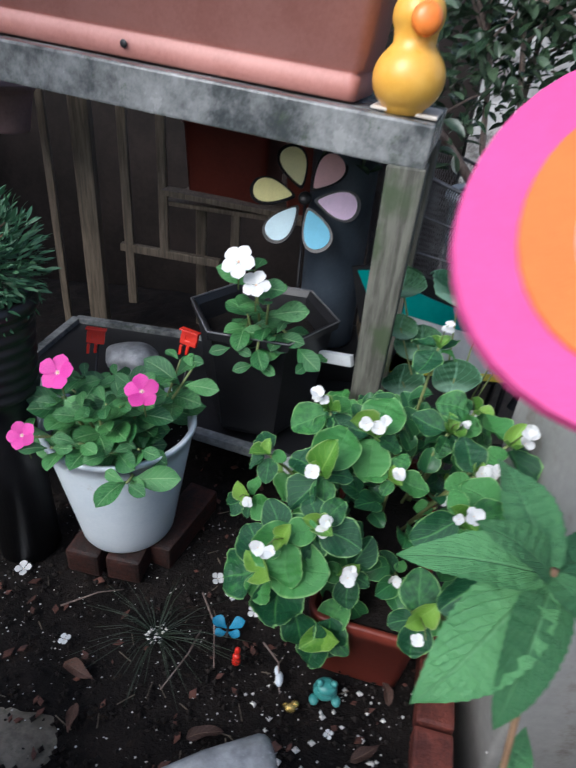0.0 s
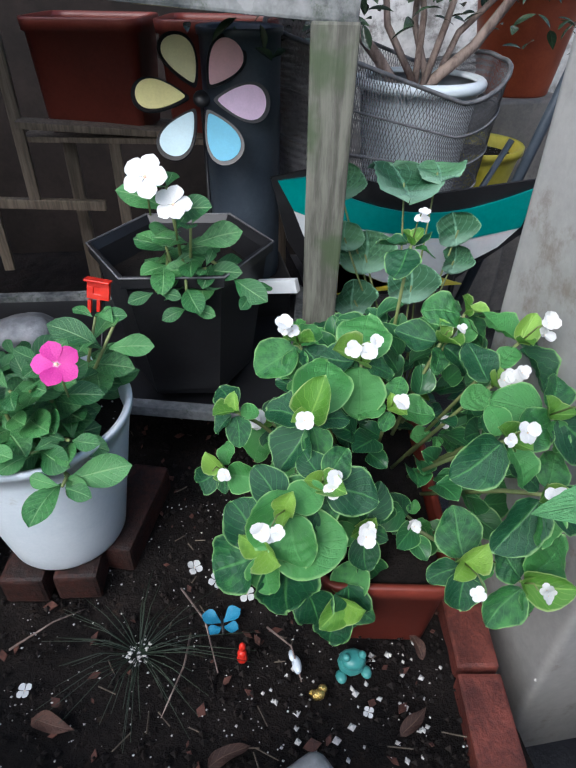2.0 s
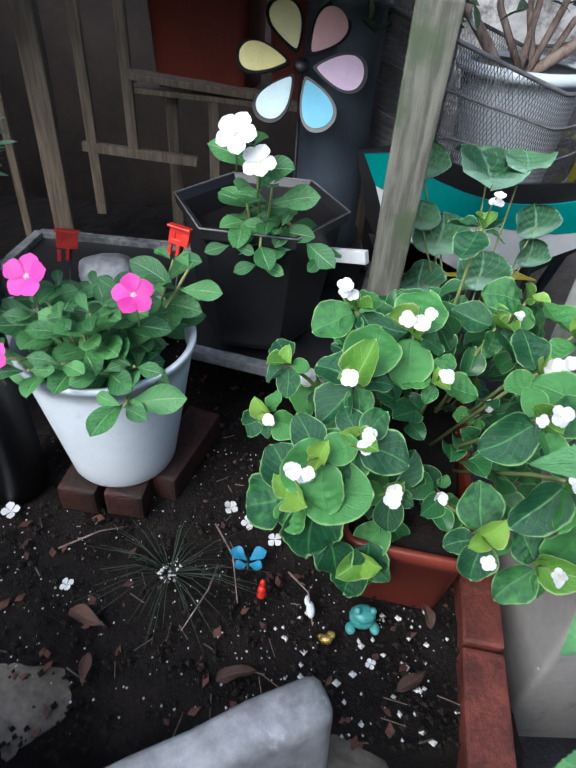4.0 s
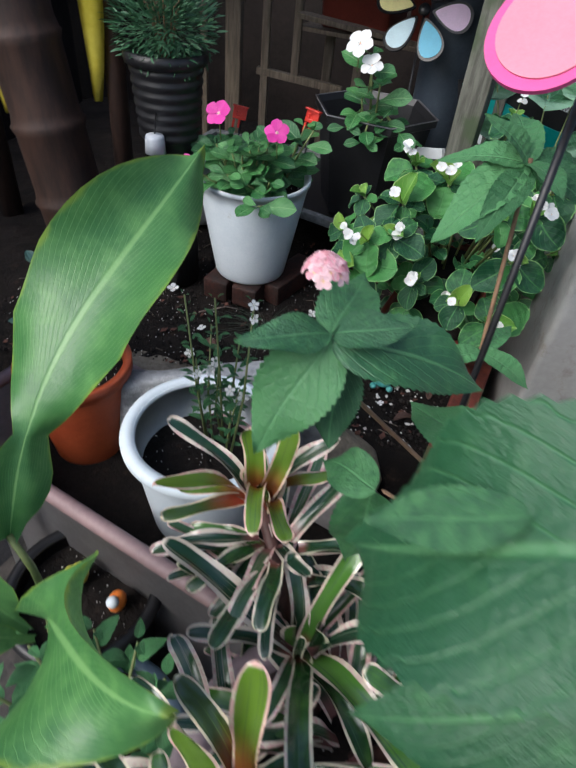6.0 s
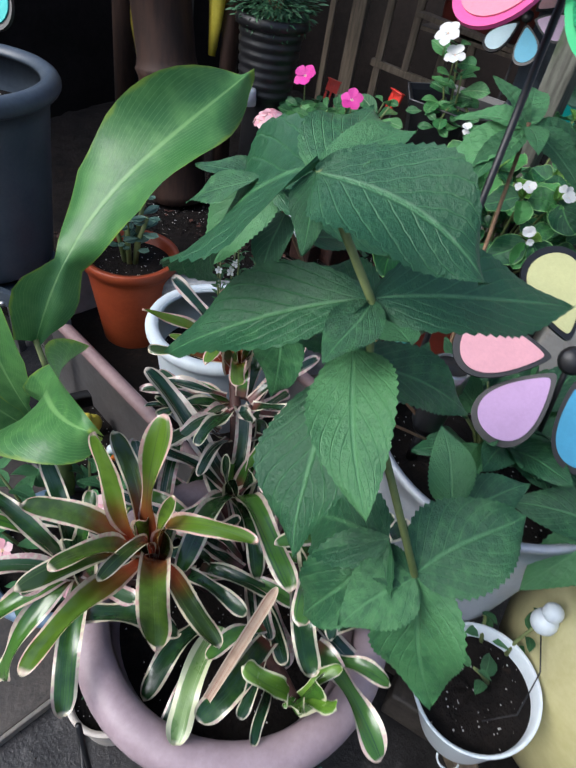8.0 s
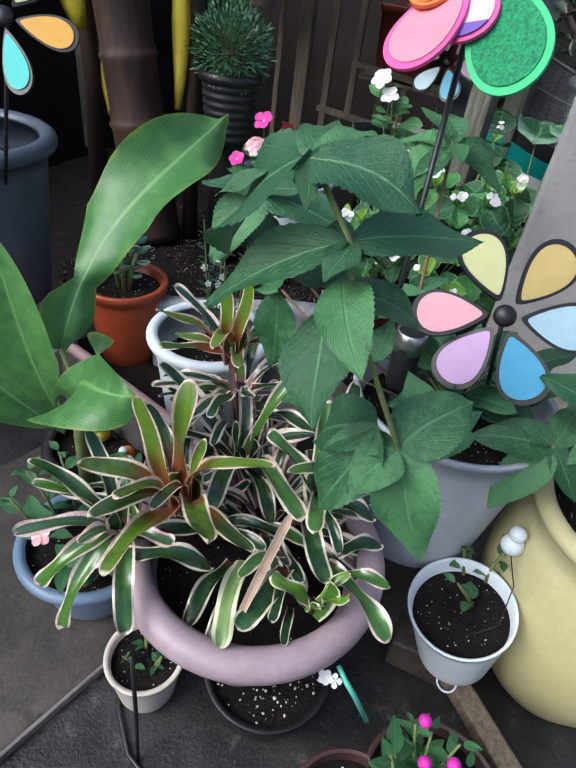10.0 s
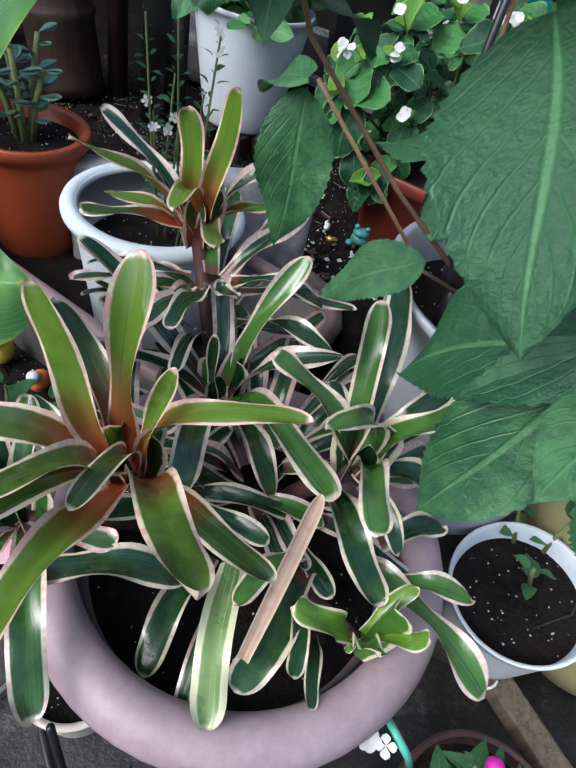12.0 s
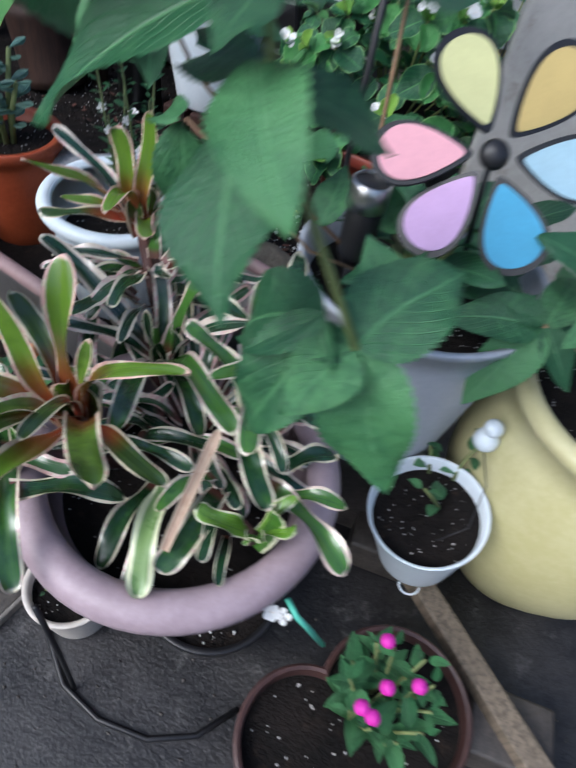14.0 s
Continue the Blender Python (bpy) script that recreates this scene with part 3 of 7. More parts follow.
def leaf_mass(rows, shape, ratio, bend, fold, wave, mat):
    """Many leaves, each from foot to tip with its face towards up, in one mesh."""
    bits = [sheet(shape, ratio, bend, fold, wave, k, nv=8, nu=4) for k in range(3)]
    verts, faces, uvs = [], [], []
    for i, (foot, tip, up) in enumerate(rows):
        me, chord = bits[i % 3]
        m = aim(foot, tip, chord, up)
        n = len(verts)
        verts += [m @ v.co for v in me.vertices]
        lay = me.uv_layers[0].data
        for p in me.polygons:
            faces.append([n + k for k in p.vertices])
            uvs += [tuple(lay[k].uv) for k in p.loop_indices]
    me = bpy.data.meshes.new("foliage")
    me.from_pydata(verts, [], faces)
    lay = me.uv_layers.new(name="UVMap")
    for k, c in enumerate(uvs):
        lay.data[k].uv = c
    me.polygons.foreach_set("use_smooth", [True] * len(me.polygons))
    return me

# ---- the setting ----
def ground_sheet():
    bm = bmesh.new()
    bmesh.ops.create_grid(bm, x_segments=40, y_segments=40, size=20)
    bm.transform(Matrix.Translation((0, 0, FLOOR)))
    ob = part("ground", bm, CONCRETE, None, smooth_faces=False)
    return tagged(ob, "dark wet concrete yard floor", "floor", kind="structure")


ground_sheet()


def bed_sheet():
    """The raised soil bed behind the stones."""
    bm = bmesh.new()
    nx, ny = 110, 90
    x0, x1, y0, y1 = -1.3, 0.27, 0.22, 1.9
    grid = []
    for j in range(ny + 1):
        row = []
        for i in range(nx + 1):
            x, y = x0 + (x1 - x0) * i / nx, y0 + (y1 - y0) * j / ny
            p = Vector((x, y, 0))
            z = 0.285 + 0.012 * noise.noise(p * 9) + 0.006 * noise.noise(p * 34) + 0.004 * noise.noise(p * 80)
            fall = max(0.0, 0.33 - y) * 1.2
            row.append(bm.verts.new((x, y, max(0.02, z - fall))))
        grid.append(row)
    for j in range(ny):
        for i in range(nx):
            bm.faces.new((grid[j][i], grid[j][i + 1], grid[j + 1][i + 1], grid[j + 1][i]))
    edge = [grid[0], [r[-1] for r in grid], grid[-1][::-1], [r[0] for r in grid][::-1]]
    for line in edge:
        low = [bm.verts.new((v.co.x, v.co.y, 0)) for v in line]
        for k in range(len(line) - 1):
            bm.faces.new((line[k], low[k], low[k + 1], line[k + 1]))
    ob = part("soil_bed", bm, SOIL, None)
    tagged(ob, "dark moist soil of the raised bed", "soil", kind="structure")
    rg = random.Random(3)
    gr = part("perlite", specks(rg, 1150, lambda: (rg.uniform(-0.75, 0.26), rg.uniform(0.34, 0.8), 0.29 + rg.uniform(-0.004, 0.006)), 0.0004, 0.0019), PERLITE, None, smooth_faces=False)
    tagged(gr, "scattered white perlite grains on the soil", "perlite", kind="stuff")
    spot = lambda: (rg.uniform(-0.75, 0.26), 0.33 + 0.7 * rg.random() ** 1.3, 0.288 + rg.uniform(-0.006, 0.006))
    cl = part("soil_clods", specks(rg, 4200, spot, 0.0012, 0.0055), CLOD, None, smooth_faces=False)
    tagged(cl, "loose dark clods and bark crumbs on the soil", "soil", kind="stuff")
    big = part("pale_gravel", specks(rg, 60, lambda: (rg.gauss(0.12, 0.09), rg.uniform(0.33, 0.5), 0.29), 0.0022, 0.005), PERLITE, None, smooth_faces=False)
    tagged(big, "larger pale grains on the soil beside the bricks", "gravel", kind="stuff")
    verts, faces = [], []
    for k in range(240):
        p, a, ln = Vector(spot()) + Vector((0, 0, 0.004)), rg.uniform(0, 6.28), rg.uniform(0.003, 0.011)
        d, w = Vector((math.cos(a), math.sin(a), rg.uniform(-0.3, 0.3))) * ln, Vector((-math.sin(a), math.cos(a), rg.uniform(-0.3, 0.3))) * ln * rg.uniform(0.4, 0.8)
        n, h = len(verts), Vector((0, 0, 0.0016))
        top = [p - d, p + w, p + d * rg.uniform(0.6, 1.1), p - w * rg.uniform(0.5, 1)]
        verts += [tuple(q) for q in top] + [tuple(q - h) for q in top]
        faces += [(n, n + 1, n + 2, n + 3), (n + 7, n + 6, n + 5, n + 4)] + [(n + i, n + 4 + i, n + 4 + (i + 1) % 4, n + (i + 1) % 4) for i in range(4)]
    me = bpy.data.meshes.new("chips")
    me.from_pydata(verts, [], faces)
    tagged(part("bark_chips", me, BARKCHIP, None, smooth_faces=False), "reddish brown bark chips on the soil", "bark", kind="stuff")
    verts, faces = [], []
    for k in range(110):
        p, a, ln = Vector(spot()) + Vector((0, 0, 0.006)), rg.uniform(0, 6.28), rg.uniform(0.008, 0.035)
        d, s = Vector((math.cos(a), math.sin(a), rg.uniform(-0.1, 0.15))) * ln, Vector((-math.sin(a), math.cos(a), 0)) * 0.0009
        n, h = len(verts), Vector((0, 0, 0.0012))
        verts += [tuple(q) for q in (p - s, p + s, p + h, p + d - s, p + d + s, p + d + h)]
        faces += [(n, n + 1, n + 4, n + 3), (n + 1, n + 2, n + 5, n + 4), (n + 2, n, n + 3, n + 5), (n, n + 2, n + 1), (n + 3, n + 4, n + 5)]
    me = bpy.data.meshes.new("litter")
    me.from_pydata(verts, [], faces)
    lt = part("dry_litter", me, LITTER, None, smooth_faces=False)
    tagged(lt, "dry straw and twig litter on the soil", "litter", kind="stuff")


bed_sheet()


def wall_slab(name, p, q, z0, z1, thick, mat, label):
    p, q = Vector((*p, 0)), Vector((*q, 0))
    d = q - p
    a = math.atan2(d.y, d.x)
    mid = (p + q) / 2
    ob = part(name, box((d.length, thick, z1 - z0), 0.0), mat, None, smooth_faces=False)
    ob.matrix_world = Matrix.Translation((mid.x, mid.y, (z0 + z1) / 2)) @ Matrix.Rotation(a, 4, "Z")
    return tagged(ob, label, "wall", kind="structure")


wall_slab("wall_north", (-2.6, 2.6), (0.55, 2.28), 0, 2.2, 0.12, SHADEWALL, "garden wall behind the table, shade put into its dark colour")
wall_slab("wall_east", (0.56, 2.28), (3.2, 2.1), 0, 1.5, 0.12, PALEWALL, "pale painted wall behind the shrub")
# Two unseen walls, added to hold back light from behind and the right.
wall_slab("wall_south", (-1.75, -2.4), (1.9, -2.4), 0, 0.8, 0.12, ADDEDWALL, "added unseen grey wall behind the camera, closing the yard")
wall_slab("wall_side", (1.96, -2.4), (1.96, 2.1), 0, 1.2, 0.12, ADDEDWALL, "added unseen grey wall at the right, closing the yard")
wall_slab("wall_west", (-1.75, -2.3), (-1.75, 2.4), 0, 1.35, 0.12, SHADEWALL, "side wall of the yard, shade put into its dark colour")


def bar_between(name, p, q, w, h, mat, parent, o=(0, 0, 0), label=""):
    p, q, o = Vector(p), Vector(q), Vector(o)
    d = q - p
    bm = box((d.length, w, h), min(w, h) * 0.15)
    x = d.normalized()
    y = Vector((0, 0, 1)).cross(x)
    y = y.normalized() if y.length > 0.05 else Vector((0, 1, 0))
    z = x.cross(y)
    bm.transform(Matrix.Translation((p + q) / 2 - o) @ Matrix((x, y, z)).transposed().to_4x4())
    return part(name, bm, mat, parent, label, smooth_faces=False)


# ---- the table with its box planter ----
T_DIR = Vector((-0.97, 0.24, 0.068)).normalized()
T_BACK = Vector((0.24, 0.97, 0.0)).normalized()
T_CORNER = Vector((0.168, 0.87, 1.015))
T_AXES = Matrix((T_DIR, T_BACK, T_DIR.cross(T_BACK) * -1)).transposed().to_4x4()


def table():
    ob = thing("wooden_table", (T_CORNER.x, T_CORNER.y, 0.285), "weathered grey-green wooden table with a thick front beam", "table")
    base = Matrix.Translation(-Vector((T_CORNER.x, T_CORNER.y, 0.285)))

    def bar(name, p, size, mat, label=""):
        m = base @ Matrix.Translation(T_CORNER) @ T_AXES @ Matrix.Translation(p)
        bm = box(size, 0.004)
        bm.transform(m)
        bmesh.ops.recalc_face_normals(bm, faces=bm.faces)
        part(name, bm, mat, ob, label, smooth_faces=False)

    bar("front_beam", (0.81, 0.02, -0.032), (1.62, 0.04, 0.062), TABLEWOOD)
    bar("side_beam", (0.03, 0.18, -0.03), (0.058, 0.28, 0.055), TABLEWOOD)
    # Unseen panel, added so that no light falls between the slats.
    bar("light_stop_panel", (0.81, 0.18, -0.036), (1.52, 0.27, 0.012), TABLEWOOD)
    for k in range(3):
        bar("slat", (0.83, 0.10 + 0.09 * k, -0.014), (1.54, 0.075, 0.022), TABLEWOOD)
    bar("corner_plate", (0.052, 0.105, 0.003), (0.1, 0.13, 0.006), CREAM, "pale cream plate on the table corner")
    a, b = Vector((0.046, 0.975, 0.583)), Vector((0.112, 0.922, 0.606))
    bar_between("stub_rail", a, b, 0.012, 0.022, PALE, ob, ob.location, "pale short rail end")
    for k, (x, y) in enumerate(((0.03, 0.03), (1.58, 0.03), (1.58, 0.3), (0.03, 0.3))):
        p = T_CORNER + T_DIR * x + T_BACK * y
        bm = box((0.058, 0.062, p.z - 0.345), 0.004, turn=Matrix.Rotation(math.atan2(-0.24, 0.97), 4, "Z"))
        for v in bm.verts:
            if v.co.z < 0:
                v.co.x, v.co.y = v.co.x * 0.76 - 0.005, v.co.y * 0.8
        bm.transform(base @ Matrix.Translation((p.x, p.y, 0.285 + (p.z - 0.345) / 2)))
        part("leg", bm, POSTWOOD, ob, smooth_faces=False)


table()


def box_planter(name, m, size, mat, label, wall=0.006, foot=True, soil=0.03, lip=0.012):
    """A rectangular tub with a rounded plan, a stepped foot and a lip; m places the middle of its base."""
    ob = thing(name, (0, 0, 0), label, "planter")
    ob.matrix_world = m
    L, W, H = size

    def loop(bm, dx, dy, z, r=0.05, n=7):
        out = []
        for cx, cy, a0 in ((1, 1, 0), (-1, 1, 90), (-1, -1, 180), (1, -1, 270)):
            for k in range(n):
                a = radians(a0 + 90 * k / (n - 1))
                out.append(bm.verts.new((cx * (dx / 2 - r) + r * math.cos(a), cy * (dy / 2 - r) + r * math.sin(a), z)))
        return out

    bm = bmesh.new()
    r = min(L, W) * 0.16
    steps = [(-0.048, 0.0), (-0.042, 0.003), (-0.038, 0.034), (-0.05, 0.037), (-0.049, 0.041), (-0.036, 0.044), (-0.012, H - 2.2 * lip), (0.0, H - 2 * lip), (0.004, H - 0.002), (0.0, H), (-2 * wall, H), (-2 * wall - 0.004, H - 0.01), (-0.05 - 2 * wall, H * 0.3)]
    if not foot:
        steps = [(-0.04, 0.0), (-0.036, 0.004), (-0.012, H - 2.2 * lip), (0.0, H - 2 * lip), (0.004, H - 0.002), (0.0, H), (-2 * wall, H), (-2 * wall - 0.004, H - 0.01), (-0.05 - 2 * wall, H * 0.3)]
    loops = [loop(bm, L + d, W + d, z, max(0.012, r + d / 2)) for d, z in steps]
    for a, b in zip(loops, loops[1:]):
        for k in range(len(a)):
            bm.faces.new((a[k], a[(k + 1) % len(a)], b[(k + 1) % len(a)], b[k]))
    bm.faces.new(loops[0][::-1])
    bm.faces.new(loops[-1])
    bmesh.ops.recalc_face_normals(bm, faces=bm.faces)
    part("body", bm, mat, ob)
    part("soil", box((L - 0.03, W - 0.03, 0.02), 0.006, (0, 0, H - soil)), SOIL, ob, "dark potting soil")
    return ob


m = Matrix.Translation(T_CORNER) @ T_AXES @ Matrix.Translation((0.52, 0.155, 0.0))
mm = Matrix.Translation(m.translation) @ Matrix.Rotation(math.atan2(T_DIR.y, T_DIR.x), 4, "Z") @ Matrix.Rotation(-0.068, 4, "Y")
trough_top = box_planter("long_planter", mm, (0.82, 0.22, 0.2), TERRA, "pinkish terracotta plastic trough planter on the table")
hole = lathe([(0, 0.0), (0.006, 0.0), (0.0065, 0.001), (0.006, 0.002), (0, 0.002)], 16)
hole.transform(Matrix.Translation((-0.005, 0.0935, 0.02)) @ Matrix.Rotation(radians(-90), 4, "X"))
part("drain_hole", hole, BLACK, trough_top, "small dark drain hole")


def duck_pot():
    p = T_CORNER + T_DIR * 0.055 + T_BACK * 0.06
    ob = thing("ceramic_gourd", p, "glossy yellow gourd-shaped ceramic ornament on the table corner", "ornament")
    prof = [(0, 0), (0.028, 0)] + [(0.052 * math.sin(a), 0.046 - 0.047 * math.cos(a)) for a in [radians(d) for d in range(36, 140, 8)]]
    prof += [(0.03, 0.088), (0.03, 0.096)] + [(0.036 * math.sin(a), 0.122 - 0.034 * math.cos(a)) for a in [radians(d) for d in range(60, 181, 10)]]
    part("body", lathe(prof, 40), DUCK, ob)
    d = lathe([(0, 0.012), (0.012, 0.011), (0.019, 0.006), (0.021, 0), (0.0, -0.004)], 24)
    d.transform(Matrix.Translation((0.006, -0.036, 0.118)) @ Matrix.Rotation(radians(80), 4, "X"))
    part("orange_disc", d, DUCK_ORANGE, ob, "orange round spout")


duck_pot()


# ---- pinwheels ----
def petal_mesh(r, k=1.0, n=44, taper=0.75):
    """A teardrop (or, with little taper, an oval) from the hub outwards, in the xz plane."""
    pts = []
    for i in range(n):
        a = 2 * math.pi * i / n
        w = 0.5 * (1 - math.cos(a))
        pts.append((0.25 * r * k * math.sin(a) * (1 - taper + taper * w ** 0.8), r * (0.6 - 0.42 * k * math.cos(a))))
    return pts


def pinwheel(name, hub, face, r, colours, label, stick_to=None, move=None, rim=BLACK, turn=0.0, stick_r=0.003, spread=1.0, rims=None, tilt=14, angles=None, lengths=None, widths=None, core=None, taper=0.75, band=None):
    ob = thing(name, hub, label, "pinwheel", move=move)
    f = Vector(face).normalized()
    up = Vector((0, 0, 1))
    right = up.cross(f).normalized()
    top = f.cross(right)
    basis = Matrix((right, -f, top)).transposed().to_4x4()
    for k, c in enumerate(colours):
        a = radians(angles[k] if angles else turn + 360 * k / len(colours))
        size = r * (lengths[k] if lengths else 1.0)
        spin = basis @ Matrix.Rotation(a, 4, "Y") @ Matrix.Rotation(radians(tilt), 4, "Z")
        parts = []
        wide = spread * (widths[k] if widths else 1.0)
        layers = [(1.0, 0.0, 0.0022, (rims[k] if rims else rim), "petal"), (0.85, -0.0026, 0.0012, PETALS[c], "panel")]
        if core and k == core[0]:
            layers[1:] = [(0.74, -0.0026, 0.0012, PETALS[c], "panel"), (0.5, -0.004, 0.0012, PETALS[core[1]], "panel")]
        if band and k == band[0]:
            layers.append((0.86, -0.0042, 0.0012, PETALS[band[1]], "band"))
        for grow, back, thick, mat, nm in layers:
            bm = bmesh.new()
            out = petal_mesh(size, grow, taper=taper)
            if nm == "band":
                out = [q for q in out if q[1] > size * 0.79]
            fr = [bm.verts.new((x * wide, back - thick, z)) for x, z in out]
            bk = [bm.verts.new((x * wide, back + thick, z)) for x, z in out]
            bm.faces.new(fr)
            bm.faces.new(bk[::-1])
            for i in range(len(fr)):
                bm.faces.new((fr[i], bk[i], bk[(i + 1) % len(fr)], fr[(i + 1) % len(fr)]))
            bmesh.ops.recalc_face_normals(bm, faces=bm.faces)
            bm.transform(spin)
            parts.append(part(nm, bm, mat, parts[0] if parts else ob, "violet band" if nm == "band" else c.replace("_", " ") + " fabric panel" if parts else "", smooth_faces=False))
    h = lathe([(0, -0.006), (0.011, -0.005), (0.014, 0), (0.011, 0.006), (0.0, 0.008)], 20)
    h.transform(basis @ Matrix.Rotation(radians(90), 4, "X"))
    part("hub", h, BLACK, ob, "black hub")
    if stick_to is not None:
        a, b = Vector(hub) - f * 0.012, Vector(stick_to)
        part("stick", tube([a - Vector(hub), (a + b) / 2 - Vector(hub), b - Vector(hub)], stick_r, 8), BLACK, ob, "black stick")
    return ob


pinwheel("pinwheel", (-0.003, 1.155, 0.832), (-0.05, -0.85, 0.5), 0.109, ["brightened_pink", "brightened_lilac", "brightened_blue", "brightened_sky", "brightened_khaki", "brightened_lemon"], "pastel six-petal pinwheel with dark rims under the table", (0.002, 1.18, 0.3), turn=35, spread=1.5)
pinwheel("pinwheel", (0.326, -0.007, 0.665), (0.06, -0.78, 0.55), 0.109, ["lemon", "sand", "sky", "blue", "lilac", "pink"], "pastel six-petal pinwheel with dark rims above the white pot", (0.35, 0.02, 0.48), angles=[-36, 27, 85, 148, 206, 257], spread=1.5)
pinwheel("pinwheel", (-0.385, -0.03, 0.90), (0.3, -0.7, 0.5), 0.1, ["lemon", "amber", "turquoise", "blue", "lilac", "pink"], "bright six-petal pinwheel standing in the slate pot", (-0.47, 0.0, 0.65), move=(-0.013, 0.03, 0.014), turn=40, spread=1.1)
HP, BG, OR = PETALS["hot_pink"], PETALS["bright_green"], PETALS["orange"]
pinwheel("large_pinwheel", (0.176, 0.13, 1.038), (-0.15, -0.75, 0.55), 0.128, ["green", "silver", "rose", "orange", "orange", "green", "orange"], "large glittery pink, orange and green pinwheel on a black stick", (0.184, 0.11, 0.05), move=(0, 0, 0), stick_r=0.004, spread=1.6, rims=[BG, HP, HP, OR, HP, BG, OR], angles=[139, 170, 201, 236, 294, 350, 50], lengths=[1.2, 0.66, 1.04, 0.62, 1.12, 1, 1], widths=[0.84, 1.25, 0.92, 1.05, 1.25, 0.92, 0.92], core=(4, "silver"), taper=0.35, band=(1, "violet"))


# ---- pots ----
POTS = {}
STILL = (0, 0, 0)
POTS["pink"] = pot("round_pot", (0.141, -0.243, 0.155), "mauve-pink round plastic pot with a thick rolled rim", PINK_POT, 0.146, 0.056, 0.285, lip=0.0195, rolled=True, fill=0.055, move=STILL)
POTS["small"] = pot("small_pot", (0.444, -0.1, 0.187), "small white plastic pot with bare soil and a sprout", WHITE, 0.0735, 0.056, 0.15, lip=0.003, wall=0.003, fill=0.028, rot=(10.1, -10.3, 0), move=STILL)
POTS["bucket"] = pot("bucket", (-0.262, 0.735, 0.34), "white plastic bucket planted with pink periwinkle", WHITE, 0.118, 0.08, 0.225, category="bucket", lip=0.006, fill=0.03)
POTS["white"] = pot("round_pot", (-0.133, 0.112, 0.258), "white round plastic pot with a thick rim", WHITE, 0.102, 0.08, 0.205, lip=0.011, rolled=True, fill=0.065, move=STILL)
POTS["orange"] = pot("round_pot", (-0.368, 0.175, 0.28), "orange terracotta-coloured pot with a jade plant", ORANGE_POT, 0.08, 0.056, 0.185, lip=0.012, fill=0.02, move=STILL)
POTS["slate"] = pot("round_pot", (-0.634, 0.076, 0.395), "large slate-blue plastic pot with a rolled rim", SLATE, 0.15, 0.12, 0.32, lip=0.016, rolled=True, fill=0.07, move=STILL)
POTS["yellow"] = pot("large_pot", (0.62, 0.03, FLOOR), "large pale yellow glazed pot", YELLOW_POT, 0.152, 0.105, 0.415, lip=0.014, rolled=True, fill=0.05, belly=0.05, move=STILL)
POTS["mid"] = pot("round_pot", (0.31, 0.025, 0.297), "worn grey-white plastic pot holding the lantana", WHITE_OLD, 0.142, 0.105, 0.27, lip=0.006, fill=0.05, move=STILL)
POTS["black"] = pot("round_pot", (0.188, -0.24, FLOOR), "black plastic pot of bare soil under the pink pot", BLACK, 0.096, 0.08, 0.085, lip=0.006, fill=0.015, move=STILL)
grit = random.Random(77)
tagged(part("gravel", specks(grit, 110, lambda: ring_point(grit, 0.082, 0.073), 0.001, 0.0032), PERLITE, POTS["black"], "pale grit on the soil"), kind="stuff")
POTS["wee"] = pot("small_pot", (0.018, -0.32, FLOOR), "small cream plastic pot with seedlings", CREAM, 0.058, 0.045, 0.1, lip=0.004, fill=0.015, move=STILL)
POTS["bowl"] = pot("bowl_planter", (-0.155, -0.225, 0.1), "blue-grey plastic bowl with pink impatiens", BLUE_BOWL, 0.105, 0.075, 0.13, lip=0.01, fill=0.02, rolled=True, move=STILL)


loop = [Vector((0.0, -0.0585, 0.018)) + Vector((0.014 * math.cos(k * math.pi / 8), -0.01 * math.sin(k * math.pi / 8), -0.012 * math.sin(k * math.pi / 8))) for k in range(9)]
part("wire_loop", tube(loop, 0.0016, 6), WHITE, POTS["small"], "small white handle loop")


